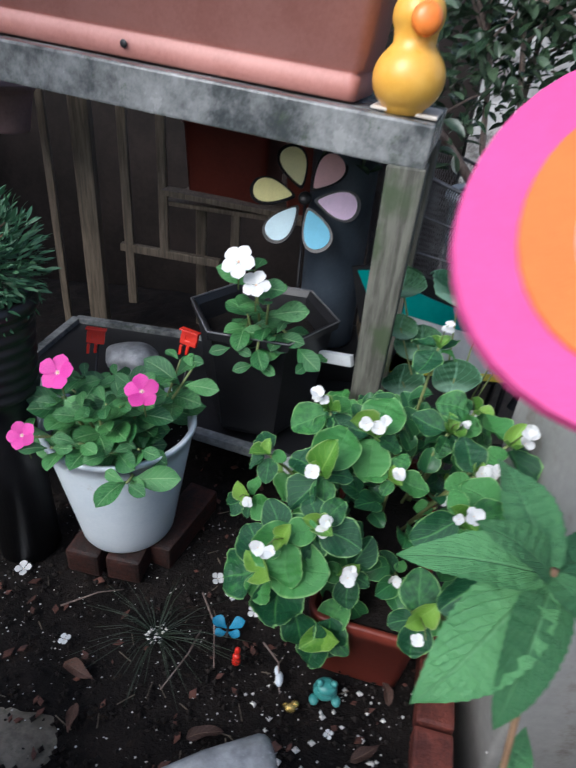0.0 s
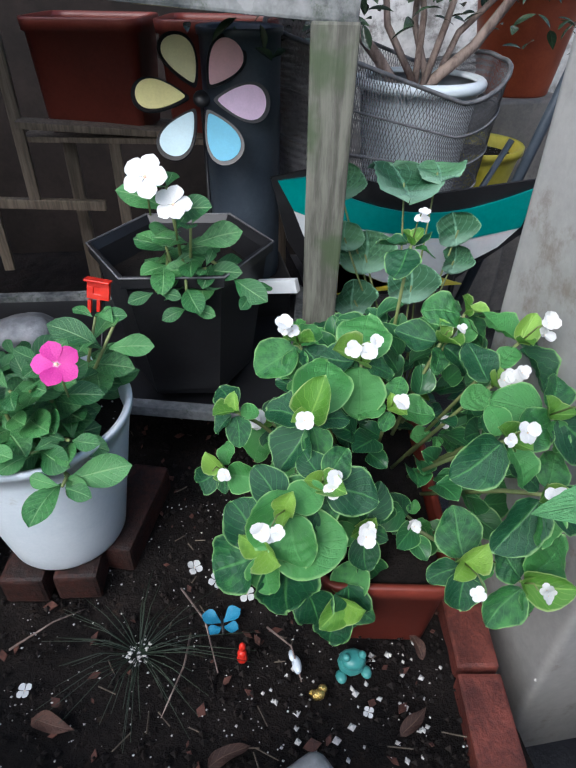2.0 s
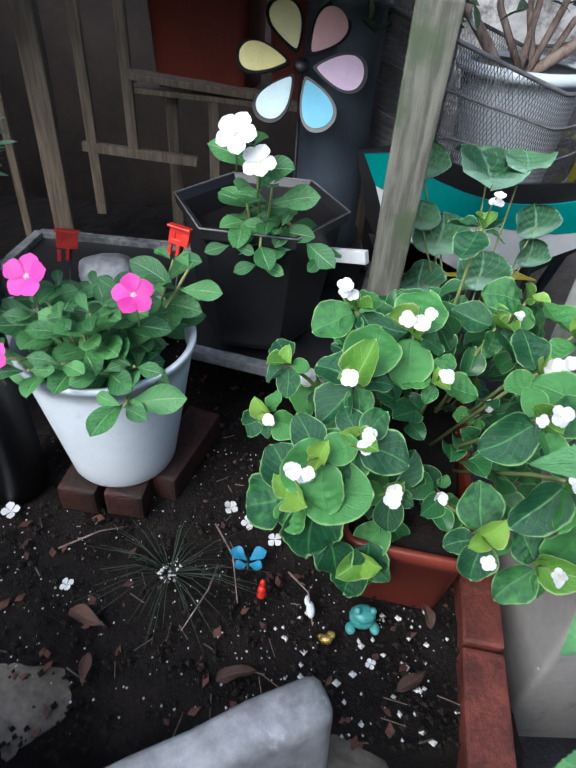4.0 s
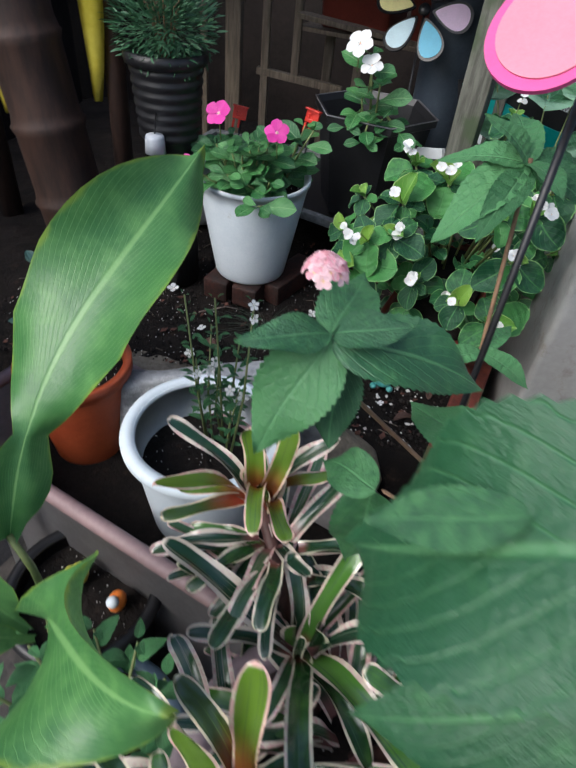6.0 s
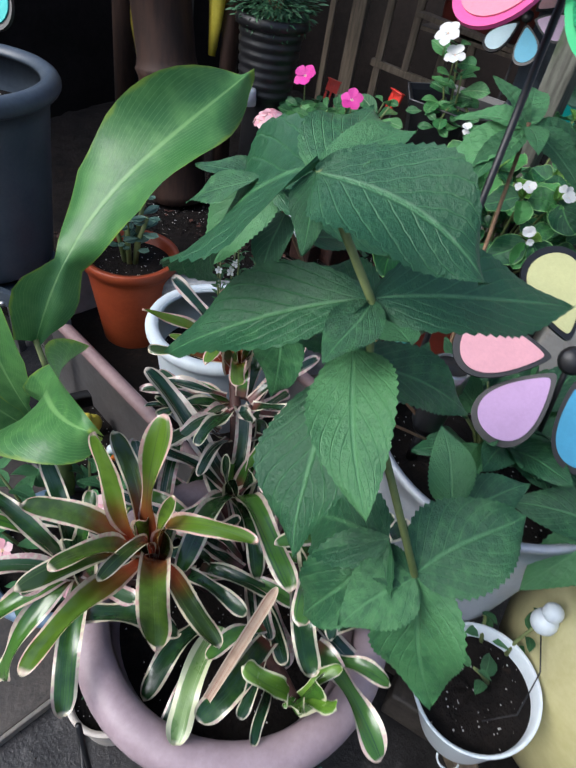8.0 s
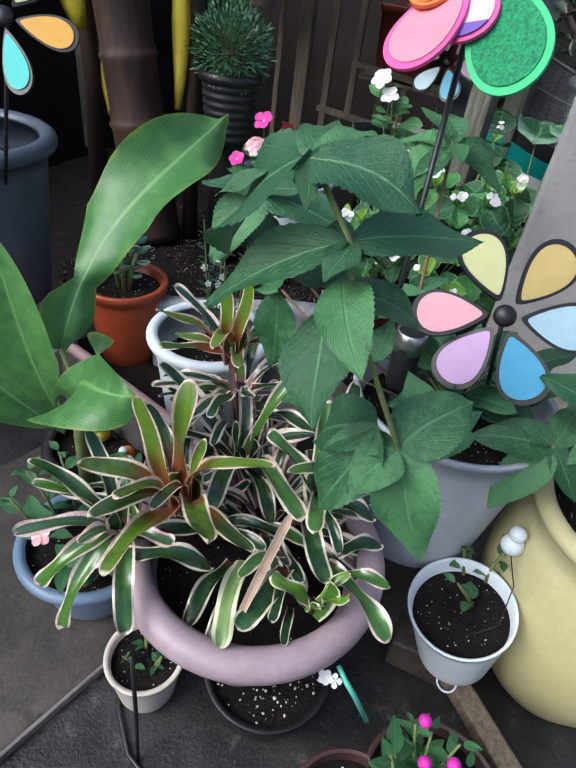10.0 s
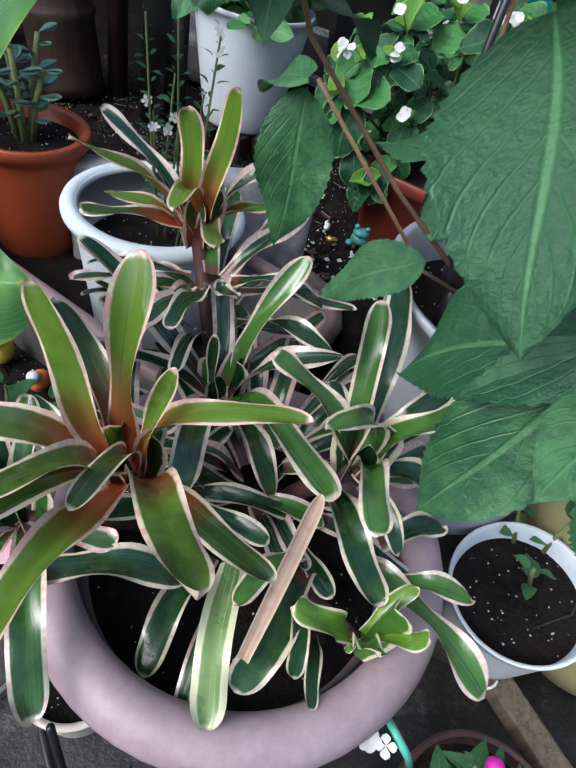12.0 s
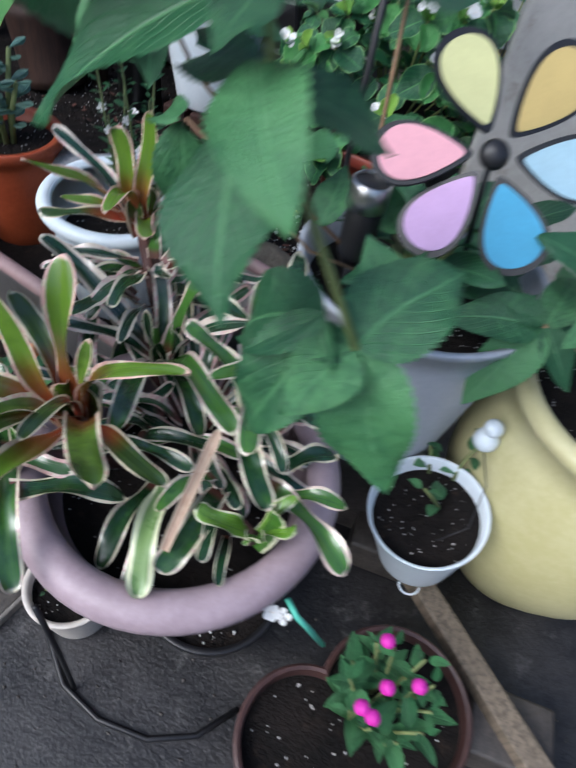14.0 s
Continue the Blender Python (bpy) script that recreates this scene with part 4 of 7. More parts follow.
def lobed_planter():
    """Two round bowls run together under one ridged rim."""
    lobes = ((0.457, -0.313, 0.094), (0.366, -0.386, 0.082))
    mid = Vector((0.41, -0.35, FLOOR))
    ob = thing("lobed_planter", mid, "dark brown two-lobed plastic planter with a thin ridged rim", "planter", move=STILL)

    def outline(grow):
        (ax, ay, ar), (bx, by, br) = lobes
        a, b = Vector((ax - mid.x, ay - mid.y)), Vector((bx - mid.x, by - mid.y))
        ra, rb, d = ar + grow, br + grow, (b - a).length
        x = (d * d + ra * ra - rb * rb) / (2 * d)
        u = (b - a) / d
        turn = math.atan2(u.y, u.x)
        ha, hb = math.acos(max(-1, min(1, x / ra))), math.acos(max(-1, min(1, (d - x) / rb)))
        pts = [a + ra * Vector((math.cos(turn + ha + k * (2 * math.pi - 2 * ha) / 30), math.sin(turn + ha + k * (2 * math.pi - 2 * ha) / 30))) for k in range(31)]
        return pts + [b + rb * Vector((math.cos(turn + math.pi + hb + k * (2 * math.pi - 2 * hb) / 30), math.sin(turn + math.pi + hb + k * (2 * math.pi - 2 * hb) / 30))) for k in range(1, 30)]

    bm = bmesh.new()
    rings = [[bm.verts.new((p.x, p.y, z)) for p in outline(g)] for g, z in ((-0.02, 0.0), (-0.016, 0.004), (-0.004, 0.1), (0.001, 0.102), (0.001, 0.108), (-0.0015, 0.11), (-0.0015, 0.113), (0.001, 0.115), (0.001, 0.12), (-0.002, 0.122), (-0.006, 0.12), (-0.012, 0.07))]
    for a, b in zip(rings, rings[1:]):
        for k in range(len(a)):
            bm.faces.new((a[k], a[(k + 1) % len(a)], b[(k + 1) % len(a)], b[k]))
    bm.faces.new(rings[0][::-1])
    bmesh.ops.recalc_face_normals(bm, faces=bm.faces)
    part("body", bm, BROWN_POT, ob, smooth_faces=False)
    bm = bmesh.new()
    low = [bm.verts.new((p.x, p.y, 0.102)) for p in outline(-0.0065)]
    heart = bm.verts.new((0.0, 0.0, 0.106))
    for k in range(len(low)):
        bm.faces.new((low[k], low[(k + 1) % len(low)], heart))
    part("soil", bm, SOIL, ob, "dark potting soil")
    rg = random.Random(17)
    grains = lambda: (Vector(ring_point(rg, 0.07, 0.105)) + Vector((0.047, 0.037, 0) if rg.random() < 0.5 else (-0.044, -0.036, 0)))
    tagged(part("perlite", specks(rg, 60, grains, 0.0008, 0.0022), PERLITE, ob, "white perlite grains", smooth_faces=False), kind="stuff")


lobed_planter()


def hex_pot():
    ob = thing("hexagonal_pot", (-0.06, 1.0, 0.425), "black hexagonal plastic pot with white periwinkle", "plant pot", rot=(0, 0, -8))
    prof = [(0, 0), (0.10, 0), (0.104, 0.01), (0.134, 0.21), (0.144, 0.215), (0.145, 0.23), (0.139, 0.232), (0.130, 0.22), (0.10, 0.08), (0, 0.08)]
    part("body", lathe(prof, 6), BLACK, ob, smooth_faces=False)
    part("soil", lathe([(0, 0.185), (0.124, 0.185)], 6), SOIL, ob, "dark potting soil", smooth_faces=False)
    ring = [(0.1455 * math.cos(math.pi * k / 3), 0.1455 * math.sin(math.pi * k / 3), 0.231) for k in range(6)]
    part("rim", tube(ring, 0.0016, 6, closed=True), MESHWIRE, ob, "thin pale rim edge")
    return ob


POTS["hex"] = hex_pot()


# ---- the bromeliads in the pink pot ----
def rosette(parent, origin, centre, tips, heart=3, green=None):
    """Strap leaves from one heart; tips: x, y, z, droop, width, and 1 for a pink edge."""
    o, c = Vector(origin), Vector(centre)
    for x, y, z, droop, w, pink in tips:
        tip = Vector((x, y, z))
        d = tip - c
        flat = Vector((d.x, d.y, 0))
        foot = c + (flat.normalized() * 0.006 if flat.length > 0.02 else Vector()) - Vector((0, 0, 0.012))
        lift = 1 - min(1.0, flat.length / max(0.01, d.length))
        up = Vector((0, 0, 1)) if lift < 0.45 else Vector((-0.1, -1, 0.5))
        strap(parent, o, foot, tip, droop, w, L_BROM_PINK if pink else green or L_BROM, up)
    for k in range(heart):
        a = 2.2 * k + 0.5
        tip = c + Vector((0.011 * math.cos(a), 0.011 * math.sin(a), 0.034 - 0.004 * k))
        leaf(parent, green or L_BROM, c - o - Vector((0, 0, 0.03)), tip - o, "strap", 0.4, 20, 0.9, 0.0, up=Vector((math.cos(a), math.sin(a), 0.2)), nv=8, nu=6)


def strap(parent, o, foot, tip, droop, w, mat, up=(0, 0, 1)):
    """One blunt strap leaf, w wide, with a slight channel and a wavy edge."""
    foot, tip = Vector(foot), Vector(tip)
    ratio = round(max(0.1, min(0.4, 0.92 * w / (tip - foot).length)) / 0.02) * 0.02
    leaf(parent, mat, foot - o, tip - o, "strap", ratio, droop + 12, 0.32, 0.5, up=up, nv=22, nu=8, roll=RNG.uniform(-12, 12))


R_A = [(0.039, -0.24, 0.652, 12, 0.025, 0), (0.165, -0.279, 0.612, 85, 0.018, 0), (0.148, -0.386, 0.605, 40, 0.029, 0), (0.176, -0.342, 0.556, 25, 0.021, 0), (0.077, -0.438, 0.577, 30, 0.026, 0), (-0.04, -0.337, 0.566, 50, 0.025, 0), (0.046, -0.38, 0.602, 45, 0.024, 0),
       (0.03, -0.402, 0.588, 60, 0.022, 0), (0.068, -0.358, 0.575, 100, 0.012, 0), (0.005, -0.284, 0.645, 25, 0.024, 0), (-0.017, -0.243, 0.594, 35, 0.021, 0), (0.086, -0.285, 0.622, 5, 0.01, 0)]
R_B = [(0.034, -0.079, 0.531, 15, 0.023, 1), (0.102, -0.061, 0.574, 20, 0.024, 0), (-0.087, -0.118, 0.548, 25, 0.026, 1), (-0.045, -0.165, 0.48, 25, 0.021, 1), (0.064, -0.166, 0.544, 5, 0.011, 0), (0.195, -0.242, 0.508, 60, 0.025, 0), (0.099, -0.29, 0.512, 45, 0.026, 0),
       (0.129, -0.039, 0.505, 25, 0.02, 1), (0.142, -0.17, 0.455, 30, 0.022, 0), (-0.077, -0.112, 0.503, 20, 0.02, 0), (0.151, -0.221, 0.45, 40, 0.022, 0), (0.046, -0.217, 0.469, 20, 0.02, 1), (0.165, -0.13, 0.54, 35, 0.022, 1)]
R_C = [(0.193, -0.323, 0.505, 25, 0.02, 0), (0.277, -0.31, 0.507, 20, 0.018, 0), (0.251, -0.328, 0.498, 45, 0.018, 0), (0.237, -0.318, 0.464, 30, 0.012, 0), (0.267, -0.271, 0.495, 30, 0.013, 0)]
R_D = [(-0.09, -0.116, 0.631, 25, 0.02, 0), (-0.115, -0.03, 0.622, 25, 0.018, 1), (-0.026, -0.045, 0.655, 12, 0.024, 0), (0.018, -0.05, 0.683, 12, 0.022, 0), (-0.093, -0.104, 0.565, 20, 0.018, 0), (0.004, -0.125, 0.61, 90, 0.017, 0), (-0.09, -0.07, 0.568, 20, 0.017, 0),
       (0.056, -0.003, 0.627, 25, 0.02, 1), (0.031, -0.1, 0.575, 60, 0.02, 0), (0.066, -0.01, 0.582, 40, 0.019, 0)]
R_E = [(0.173, -0.15, 0.616, 12, 0.022, 0), (0.184, -0.051, 0.582, 15, 0.024, 0), (0.221, -0.292, 0.56, 75, 0.021, 0), (0.172, -0.258, 0.592, 110, 0.014, 0), (0.118, -0.188, 0.569, 60, 0.022, 0), (0.255, -0.2, 0.602, 30, 0.024, 0), (0.249, -0.258, 0.501, 50, 0.014, 0), (0.269, -0.19, 0.5, 35, 0.022, 0),
       (0.265, -0.12, 0.53, 30, 0.024, 0), (0.246, -0.141, 0.56, 35, 0.02, 0), (0.16, -0.14, 0.52, 30, 0.018, 1)]
R_F = [(-0.117, -0.336, 0.529, 35, 0.021, 0), (-0.082, -0.401, 0.491, 40, 0.023, 1), (-0.06, -0.405, 0.412, 50, 0.023, 0), (-0.018, -0.419, 0.374, 60, 0.022, 0), (-0.102, -0.349, 0.51, 45, 0.018, 0), (-0.018, -0.375, 0.484, 40, 0.02, 1), (-0.069, -0.286, 0.562, 25, 0.019, 0), (-0.019, -0.276, 0.535, 35, 0.018, 0),
       (0.075, -0.422, 0.445, 55, 0.023, 0), (0.07, -0.318, 0.475, 30, 0.02, 1)]
# lone leaves low in the pot: foot, tip, droop, width, pink
R_LOW = [((0.185, -0.205, 0.475), (0.246, -0.291, 0.484), 45, 0.025, 0), ((0.235, -0.258, 0.468), (0.331, -0.308, 0.466), 25, 0.027, 0), ((0.25, -0.256, 0.462), (0.313, -0.251, 0.474), 25, 0.018, 0), ((0.142, -0.285, 0.45), (0.17, -0.387, 0.442), 35, 0.025, 2), ((0.118, -0.262, 0.4), (0.116, -0.365, 0.402), 35, 0.024, 0),
         ((0.195, -0.268, 0.445), (0.179, -0.365, 0.454), 30, 0.027, 0)]
R_LOW_SMALL = [((0.2, -0.29, 0.45), (0.21, -0.347, 0.465), 35, 0.014, 0), ((0.142, -0.31, 0.425), (0.15, -0.38, 0.412), 40, 0.013, 1), ((0.185, -0.27, 0.475), (0.159, -0.329, 0.486), 40, 0.017, 0), ((0.03, -0.352, 0.47), (0.117, -0.311, 0.45), 30, 0.026, 0),
               ((0.215, -0.3, 0.43), (0.228, -0.352, 0.44), 40, 0.012, 0), ((0.24, -0.225, 0.46), (0.287, -0.191, 0.463), 30, 0.022, 0), ((0.22, -0.18, 0.45), (0.262, -0.125, 0.475), 30, 0.022, 1)]

R_NECK = [((-0.005, -0.06, 0.505), (-0.092, -0.1, 0.508), 30, 0.019, 1), ((0.0, -0.065, 0.5), (-0.055, -0.135, 0.5), 35, 0.02, 0), ((0.005, -0.06, 0.495), (-0.083, -0.06, 0.49), 30, 0.018, 0), ((0.01, -0.065, 0.5), (0.0, -0.142, 0.522), 30, 0.02, 1), ((0.015, -0.06, 0.5), (0.058, -0.105, 0.535), 30, 0.019, 1),
          ((0.0, -0.065, 0.49), (-0.028, -0.14, 0.47), 35, 0.02, 1)]


def bromeliads():
    o = Vector((0.15, -0.22, 0.36))
    ob = thing("bromeliad", o, "clump of cream-edged green bromeliads with reddish hearts", "bromeliad", move=STILL)
    for c, tips in (((0.061, -0.284, 0.517), R_A), ((0.066, -0.135, 0.457), R_B), ((0.242, -0.306, 0.476), R_C), ((-0.012, -0.035, 0.555), R_D), ((0.201, -0.205, 0.522), R_E), ((0.0, -0.32, 0.475), R_F)):
        rosette(ob, o, c, tips, 1 if tips is R_C else 3, L_BROM_LIME if tips is R_C else L_BROM_OLIVE if tips is R_A or tips is R_D else None)
        a, b = Vector(c) - o - Vector((0, 0, 0.02)), Vector((0.11 + 0.25 * (c[0] - 0.1), -0.19 + 0.3 * (c[1] + 0.2), 0.36)) - o
        part("stem", tube([b, b.lerp(a, 0.5) + Vector((0, 0, 0.01)), a], 0.009, 8, 0.8), STEM_DARK, ob, "dark reddish brown stem")
    for foot, tip, droop, w, pink in R_LOW + R_LOW_SMALL + R_NECK:
        strap(ob, o, foot, tip, droop, w, (L_BROM, L_BROM_PINK, L_BROM_PALE)[pink])
    # older leaves deep in the clump
    rg = random.Random(12)
    for cx, cy, r0, n, lo, hi in ((0.13, -0.19, 0.075, 46, 0.39, 0.45), (0.03, -0.25, 0.06, 16, 0.39, 0.46), (0.02, -0.07, 0.035, 16, 0.43, 0.53)):
        for k in range(n):
            a, r = k * 2.4 + rg.uniform(-0.4, 0.4), r0 * math.sqrt(rg.random())
            foot = Vector((cx + r * math.cos(a), cy + r * math.sin(a), rg.uniform(lo, hi)))
            d = Vector((math.cos(a), math.sin(a), rg.uniform(0.0, 0.6))).normalized()
            tip = foot + d * rg.uniform(0.075, 0.12)
            if tip.y < -0.31 or tip.x > 0.29:
                continue
            strap(ob, o, foot, tip, rg.choice((20, 40, 60)), rg.choice((0.017, 0.021)), L_BROM_PINK if rg.random() < 0.65 else L_BROM)
    leaf(ob, L_DRY, Vector((0.176, -0.348, 0.462)) - o, Vector((0.185, -0.258, 0.532)) - o, "strap", 0.1, 10, 0.5, 0.03, up=(0, -1, 0.4), name="dry_leaf", label="dry tan leaf with red marks")
    return ob


bromeliads()


# ---- generic herb builders ----
def herb(parent, o, foot, tip, pairs, mat, size, shape, ratio, bend, fold, rg, stem_r=0.003, stem_mat=None, wave=0.1, start=0.25, droop=0.3, **kw):
    """A stem with opposite pairs of leaves, in the space of a thing that stands at o."""
    o, f, t = Vector(o), Vector(foot), Vector(tip)
    pts = [f - o, f.lerp(t, 0.5) - o + Vector((rg.uniform(-0.008, 0.008), rg.uniform(-0.008, 0.008), 0)), t - o]
    part("stem", tube(pts, stem_r, 6, 0.6), stem_mat or STEM, parent)
    axis = (t - f).normalized()
    a0 = rg.uniform(0, 3.14)
    for k in range(pairs):
        s = start + (1 - start) * k / max(1, pairs - 1)
        p = f.lerp(t, s) - o
        for side in (0, 1):
            a = a0 + k * 1.57 + side * 3.14 + rg.uniform(-0.35, 0.35)
            d = Vector((math.cos(a), math.sin(a), 0)) + axis * rg.uniform(0.1, 0.7) - Vector((0, 0, droop * (1 - s)))
            ln = size * rg.uniform(0.75, 1.15) * (1.0 if s < 0.9 else 0.6)
            leaf(parent, mat, p + d.normalized() * 0.004, p + d.normalized() * ln, shape, ratio, bend, fold, wave, nv=10, nu=6, roll=rg.uniform(-20, 20), **kw)


def periwinkle(name, o, label, stems, flowers, fmat, rg, size=0.05):
    ob = thing(name, o, label, "periwinkle")
    for f, t, n in stems:
        herb(ob, o, f, t, n, L_VINCA, size, "obovate", 0.55, 30, 0.2, rg, up=(0, -0.6, 0.8))
    for x, y, z, r in flowers:
        c = Vector((x, y, z))
        part("flower_stalk", tube([c - Vector(o) - Vector((0, -0.012, 0.05)), c - Vector(o)], 0.0013, 5), STEM, ob)
        flower(ob, c - Vector(o), r, fmat, (RNG.uniform(-0.3, 0.3), -0.75, 0.75))
    return ob


rg = random.Random(21)
st = []
for k in range(20):
    a = k * 2.4
    r = 0.025 + 0.055 * ((k * 0.618) % 1)
    f = (-0.258 + r * 0.7 * math.cos(a), 0.735 + r * 0.7 * math.sin(a), 0.53)
    st.append((f, (-0.255 + r * 1.5 * math.cos(a), 0.705 + r * 1.35 * math.sin(a), 0.585 + 0.085 * ((k * 0.37) % 1)), 4))
st += [((-0.22, 0.64, 0.54), (-0.21, 0.595, 0.56), 3), ((-0.33, 0.69, 0.55), (-0.365, 0.65, 0.58), 2)]
st += [((-0.3 + 0.03 * k, 0.69, 0.54), (-0.325 + 0.042 * k, 0.625, 0.585 + 0.012 * (k % 2)), 3) for k in range(4)]
periwinkle("periwinkle_plant", (-0.258, 0.735, 0.53), "bushy periwinkle with magenta flowers in the white bucket", st, [(-0.194, 0.639, 0.685, 0.024), (-0.306, 0.642, 0.7, 0.026), (-0.36, 0.621, 0.605, 0.021)], F_MAGENTA, rg, 0.066)
st = [((-0.06, 0.95, 0.6), (-0.07, 0.86, 0.785), 5), ((-0.05, 0.95, 0.6), (-0.045, 0.86, 0.735), 4), ((-0.07, 0.95, 0.6), (-0.08, 0.88, 0.7), 3), ((-0.035, 0.92, 0.672), (0.03, 0.85, 0.635), 3), ((-0.06, 0.92, 0.672), (-0.06, 0.835, 0.63), 3), ((-0.08, 0.92, 0.672), (-0.1, 0.85, 0.65), 2), ((-0.04, 0.95, 0.62), (-0.03, 0.87, 0.67), 3)]
periwinkle("periwinkle_plant", (-0.06, 0.97, 0.6), "periwinkle with two white flowers in the black pot", st, [(-0.093, 0.832, 0.807, 0.028), (-0.064, 0.826, 0.775, 0.023)], F_WHITE, rg, 0.068)


def red_clip(at, turn):
    """A square plastic clip with a slot and two prongs, pushed on a thin stake."""
    ob = thing("plant_clip", at, "small square red plastic clip on a thin dark stake", "plant clip", "red clips", rot=(-12, 8, turn))
    bm = box((0.03, 0.008, 0.009), 0.0015, (0, 0, 0.011))
    bits = [bm, box((0.03, 0.008, 0.008), 0.0015, (0, 0, -0.006)), box((0.009, 0.0078, 0.012), 0.001, (-0.0105, 0, 0.002)), box((0.012, 0.0078, 0.012), 0.001, (0.009, 0, 0.002)), box((0.034, 0.016, 0.003), 0.001, (0, -0.004, 0.0165)), box((0.027, 0.005, 0.022), 0.001, (0, 0.0005, 0.003))]
    part("clip_body", joined(*bits), RED, ob, smooth_faces=False)
    for x, z in ((-0.011, -0.021), (0.001, -0.018)):
        part("prong", box((0.005, 0.006, 0.018), 0.001, (x, -0.001, z)), RED, ob, smooth_faces=False)
    part("stake", tube([(0.004, 0.006, 0.012), (0.004, 0.012, 0.29 - at[2])], 0.0022, 6), BLACK, ob, "thin black stake")


red_clip((-0.174, 0.854, 0.654), -15)
red_clip((-0.34, 0.87, 0.632), 10)


# ---- the begonias in the brown box ----
SHOOTS = ((0.209, 0.74, 0.741, 0.06), (0.264, 0.68, 0.676, 0.055), (0.287, 0.6, 0.682, 0.065), (0.125, 0.64, 0.65, 0.075), (0.062, 0.68, 0.655, 0.06), (0.054, 0.58, 0.625, 0.075), (0.054, 0.52, 0.593, 0.07), (0.012, 0.5, 0.584, 0.06), (-0.009, 0.5, 0.53, 0.088),
          (0.083, 0.5, 0.41, 0.06), (-0.04, 0.6, 0.548, 0.045), (0.103, 0.52, 0.511, 0.055), (0.176, 0.55, 0.477, 0.038), (0.2, 0.46, 0.68, 0.06), (0.18, 0.44, 0.54, 0.055), (0.237, 0.42, 0.521, 0.065), (0.236, 0.64, 0.529, 0.035), (0.241, 0.56, 0.66, 0.055), (0.25, 0.48, 0.685, 0.06),
          (-0.019, 0.64, 0.599, 0.045), (0.152, 0.6, 0.613, 0.05), (0.238, 0.44, 0.626, 0.07), (0.229, 0.66, 0.651, 0.055))
def begonias():
    ang = math.atan2(0.975, 0.21)
    base = Vector((0.178, 0.69, 0.285))
    box_planter("long_planter", Matrix.Translation(base) @ Matrix.Rotation(ang, 4, "Z"), (0.40, 0.165, 0.145), TERRA_DARK, "red-brown plastic trough planter of begonias", soil=0.02, foot=False)
    o = Vector((0.165, 0.69, 0.41))
    ob = thing("begonia", o, "dense begonias with pale-edged green leaves and small white flowers", "begonia")
    rg = random.Random(5)
    fx, fy = Vector((math.cos(ang), math.sin(ang), 0)), Vector((-math.sin(ang), math.cos(ang), 0))
    up_z = Vector((0, 0, 1))
    inner = []

    def shell(r, low):
        a, e = rg.uniform(0, 6.28), math.asin(rg.uniform(low, 1))
        d = fx * math.cos(a) * math.cos(e) + fy * math.sin(a) * math.cos(e) + up_z * math.sin(e)
        p = Vector((0.03, -0.01, 0.07)) + fx * d.dot(fx) * 0.24 * r + fy * d.dot(fy) * 0.19 * r + up_z * d.z * 0.22 * r
        return d, p

    def rosette(p, d, size, young):
        axis = (d * 0.55 + Vector((rg.uniform(-0.25, 0.25), -0.45 + rg.uniform(-0.2, 0.2), 0.75))).normalized()
        u = axis.orthogonal().normalized()
        w = axis.cross(u)
        a0 = rg.uniform(0, 6.28)
        part("stem", tube([p * 0.45 - up_z * 0.02, p * 0.85, p], 0.0026, 6, 0.8), STEM, ob)
        n = rg.choice((4, 5))
        for k in range(n):
            a = a0 + k * 6.283 / n + rg.uniform(-0.3, 0.3)
            t = (u * math.cos(a) + w * math.sin(a))
            t = (t - up_z * 0.35 * (1 - t.z)).normalized()
            ln = size * (0.6, 1.15, 0.8, 1.0, 0.7)[k]
            leaf(ob, L_BEGONIA, p + t * 0.006, p + t * (0.006 + ln), "begonia", rg.choice((0.84, 0.96)), rg.choice((-15, 20, 40)), rg.choice((0.15, 0.45)), 0.14, up=axis + t * rg.uniform(-0.7, 0.5), roll=rg.uniform(-22, 22), nv=18, nu=8, teeth=0.0, rumple=0.03, pleats=5, slant=1.2)
        for k in range(young):
            a = a0 + 1.0 + k * 2.6
            t = (u * math.cos(a) + w * math.sin(a)) * 0.8 + axis * 0.9
            leaf(ob, L_BEGONIA_YOUNG, p, p + t.normalized() * size * rg.choice((0.5, 0.7, 0.95)), "begonia", 0.8, 20, 0.7, 0.1, up=axis - t * 0.3, nv=10, nu=6, rumple=0.03, pleats=5, slant=1.2)
        return axis

    spots = []
    tries = 0
    for x, y, z, size in SHOOTS:
        p = Vector((x, y, z)) - o
        d = (p - Vector((0.03, -0.01, 0.07))).normalized()
        spots.append((p, d, rosette(p, d, size * 0.8, 2 if size > 0.04 else 0)))
    while len(spots) < 41 and tries < 5000:
        tries += 1
        d, p = shell(rg.uniform(0.7, 0.95), -0.5)
        q = p + o
        if q.z < 0.42 or q.y < 0.56 or any((p - t[0]).length < 0.055 for t in spots):
            continue
        spots.append((p, d, rosette(p, d, rg.uniform(0.036, 0.05), rg.choice((0, 1)))))
    for k in range(190):
        d, p = shell(rg.uniform(0.4, 0.78), -0.5)
        if p.z < -0.02:
            continue
        t = (d + Vector((rg.uniform(-1, 1), rg.uniform(-1, 1), rg.uniform(-0.6, 0.3)))).normalized()
        inner.append((p, p + t * rg.uniform(0.028, 0.045), (d * 0.5 + Vector((0, -0.4, 0.7)))))
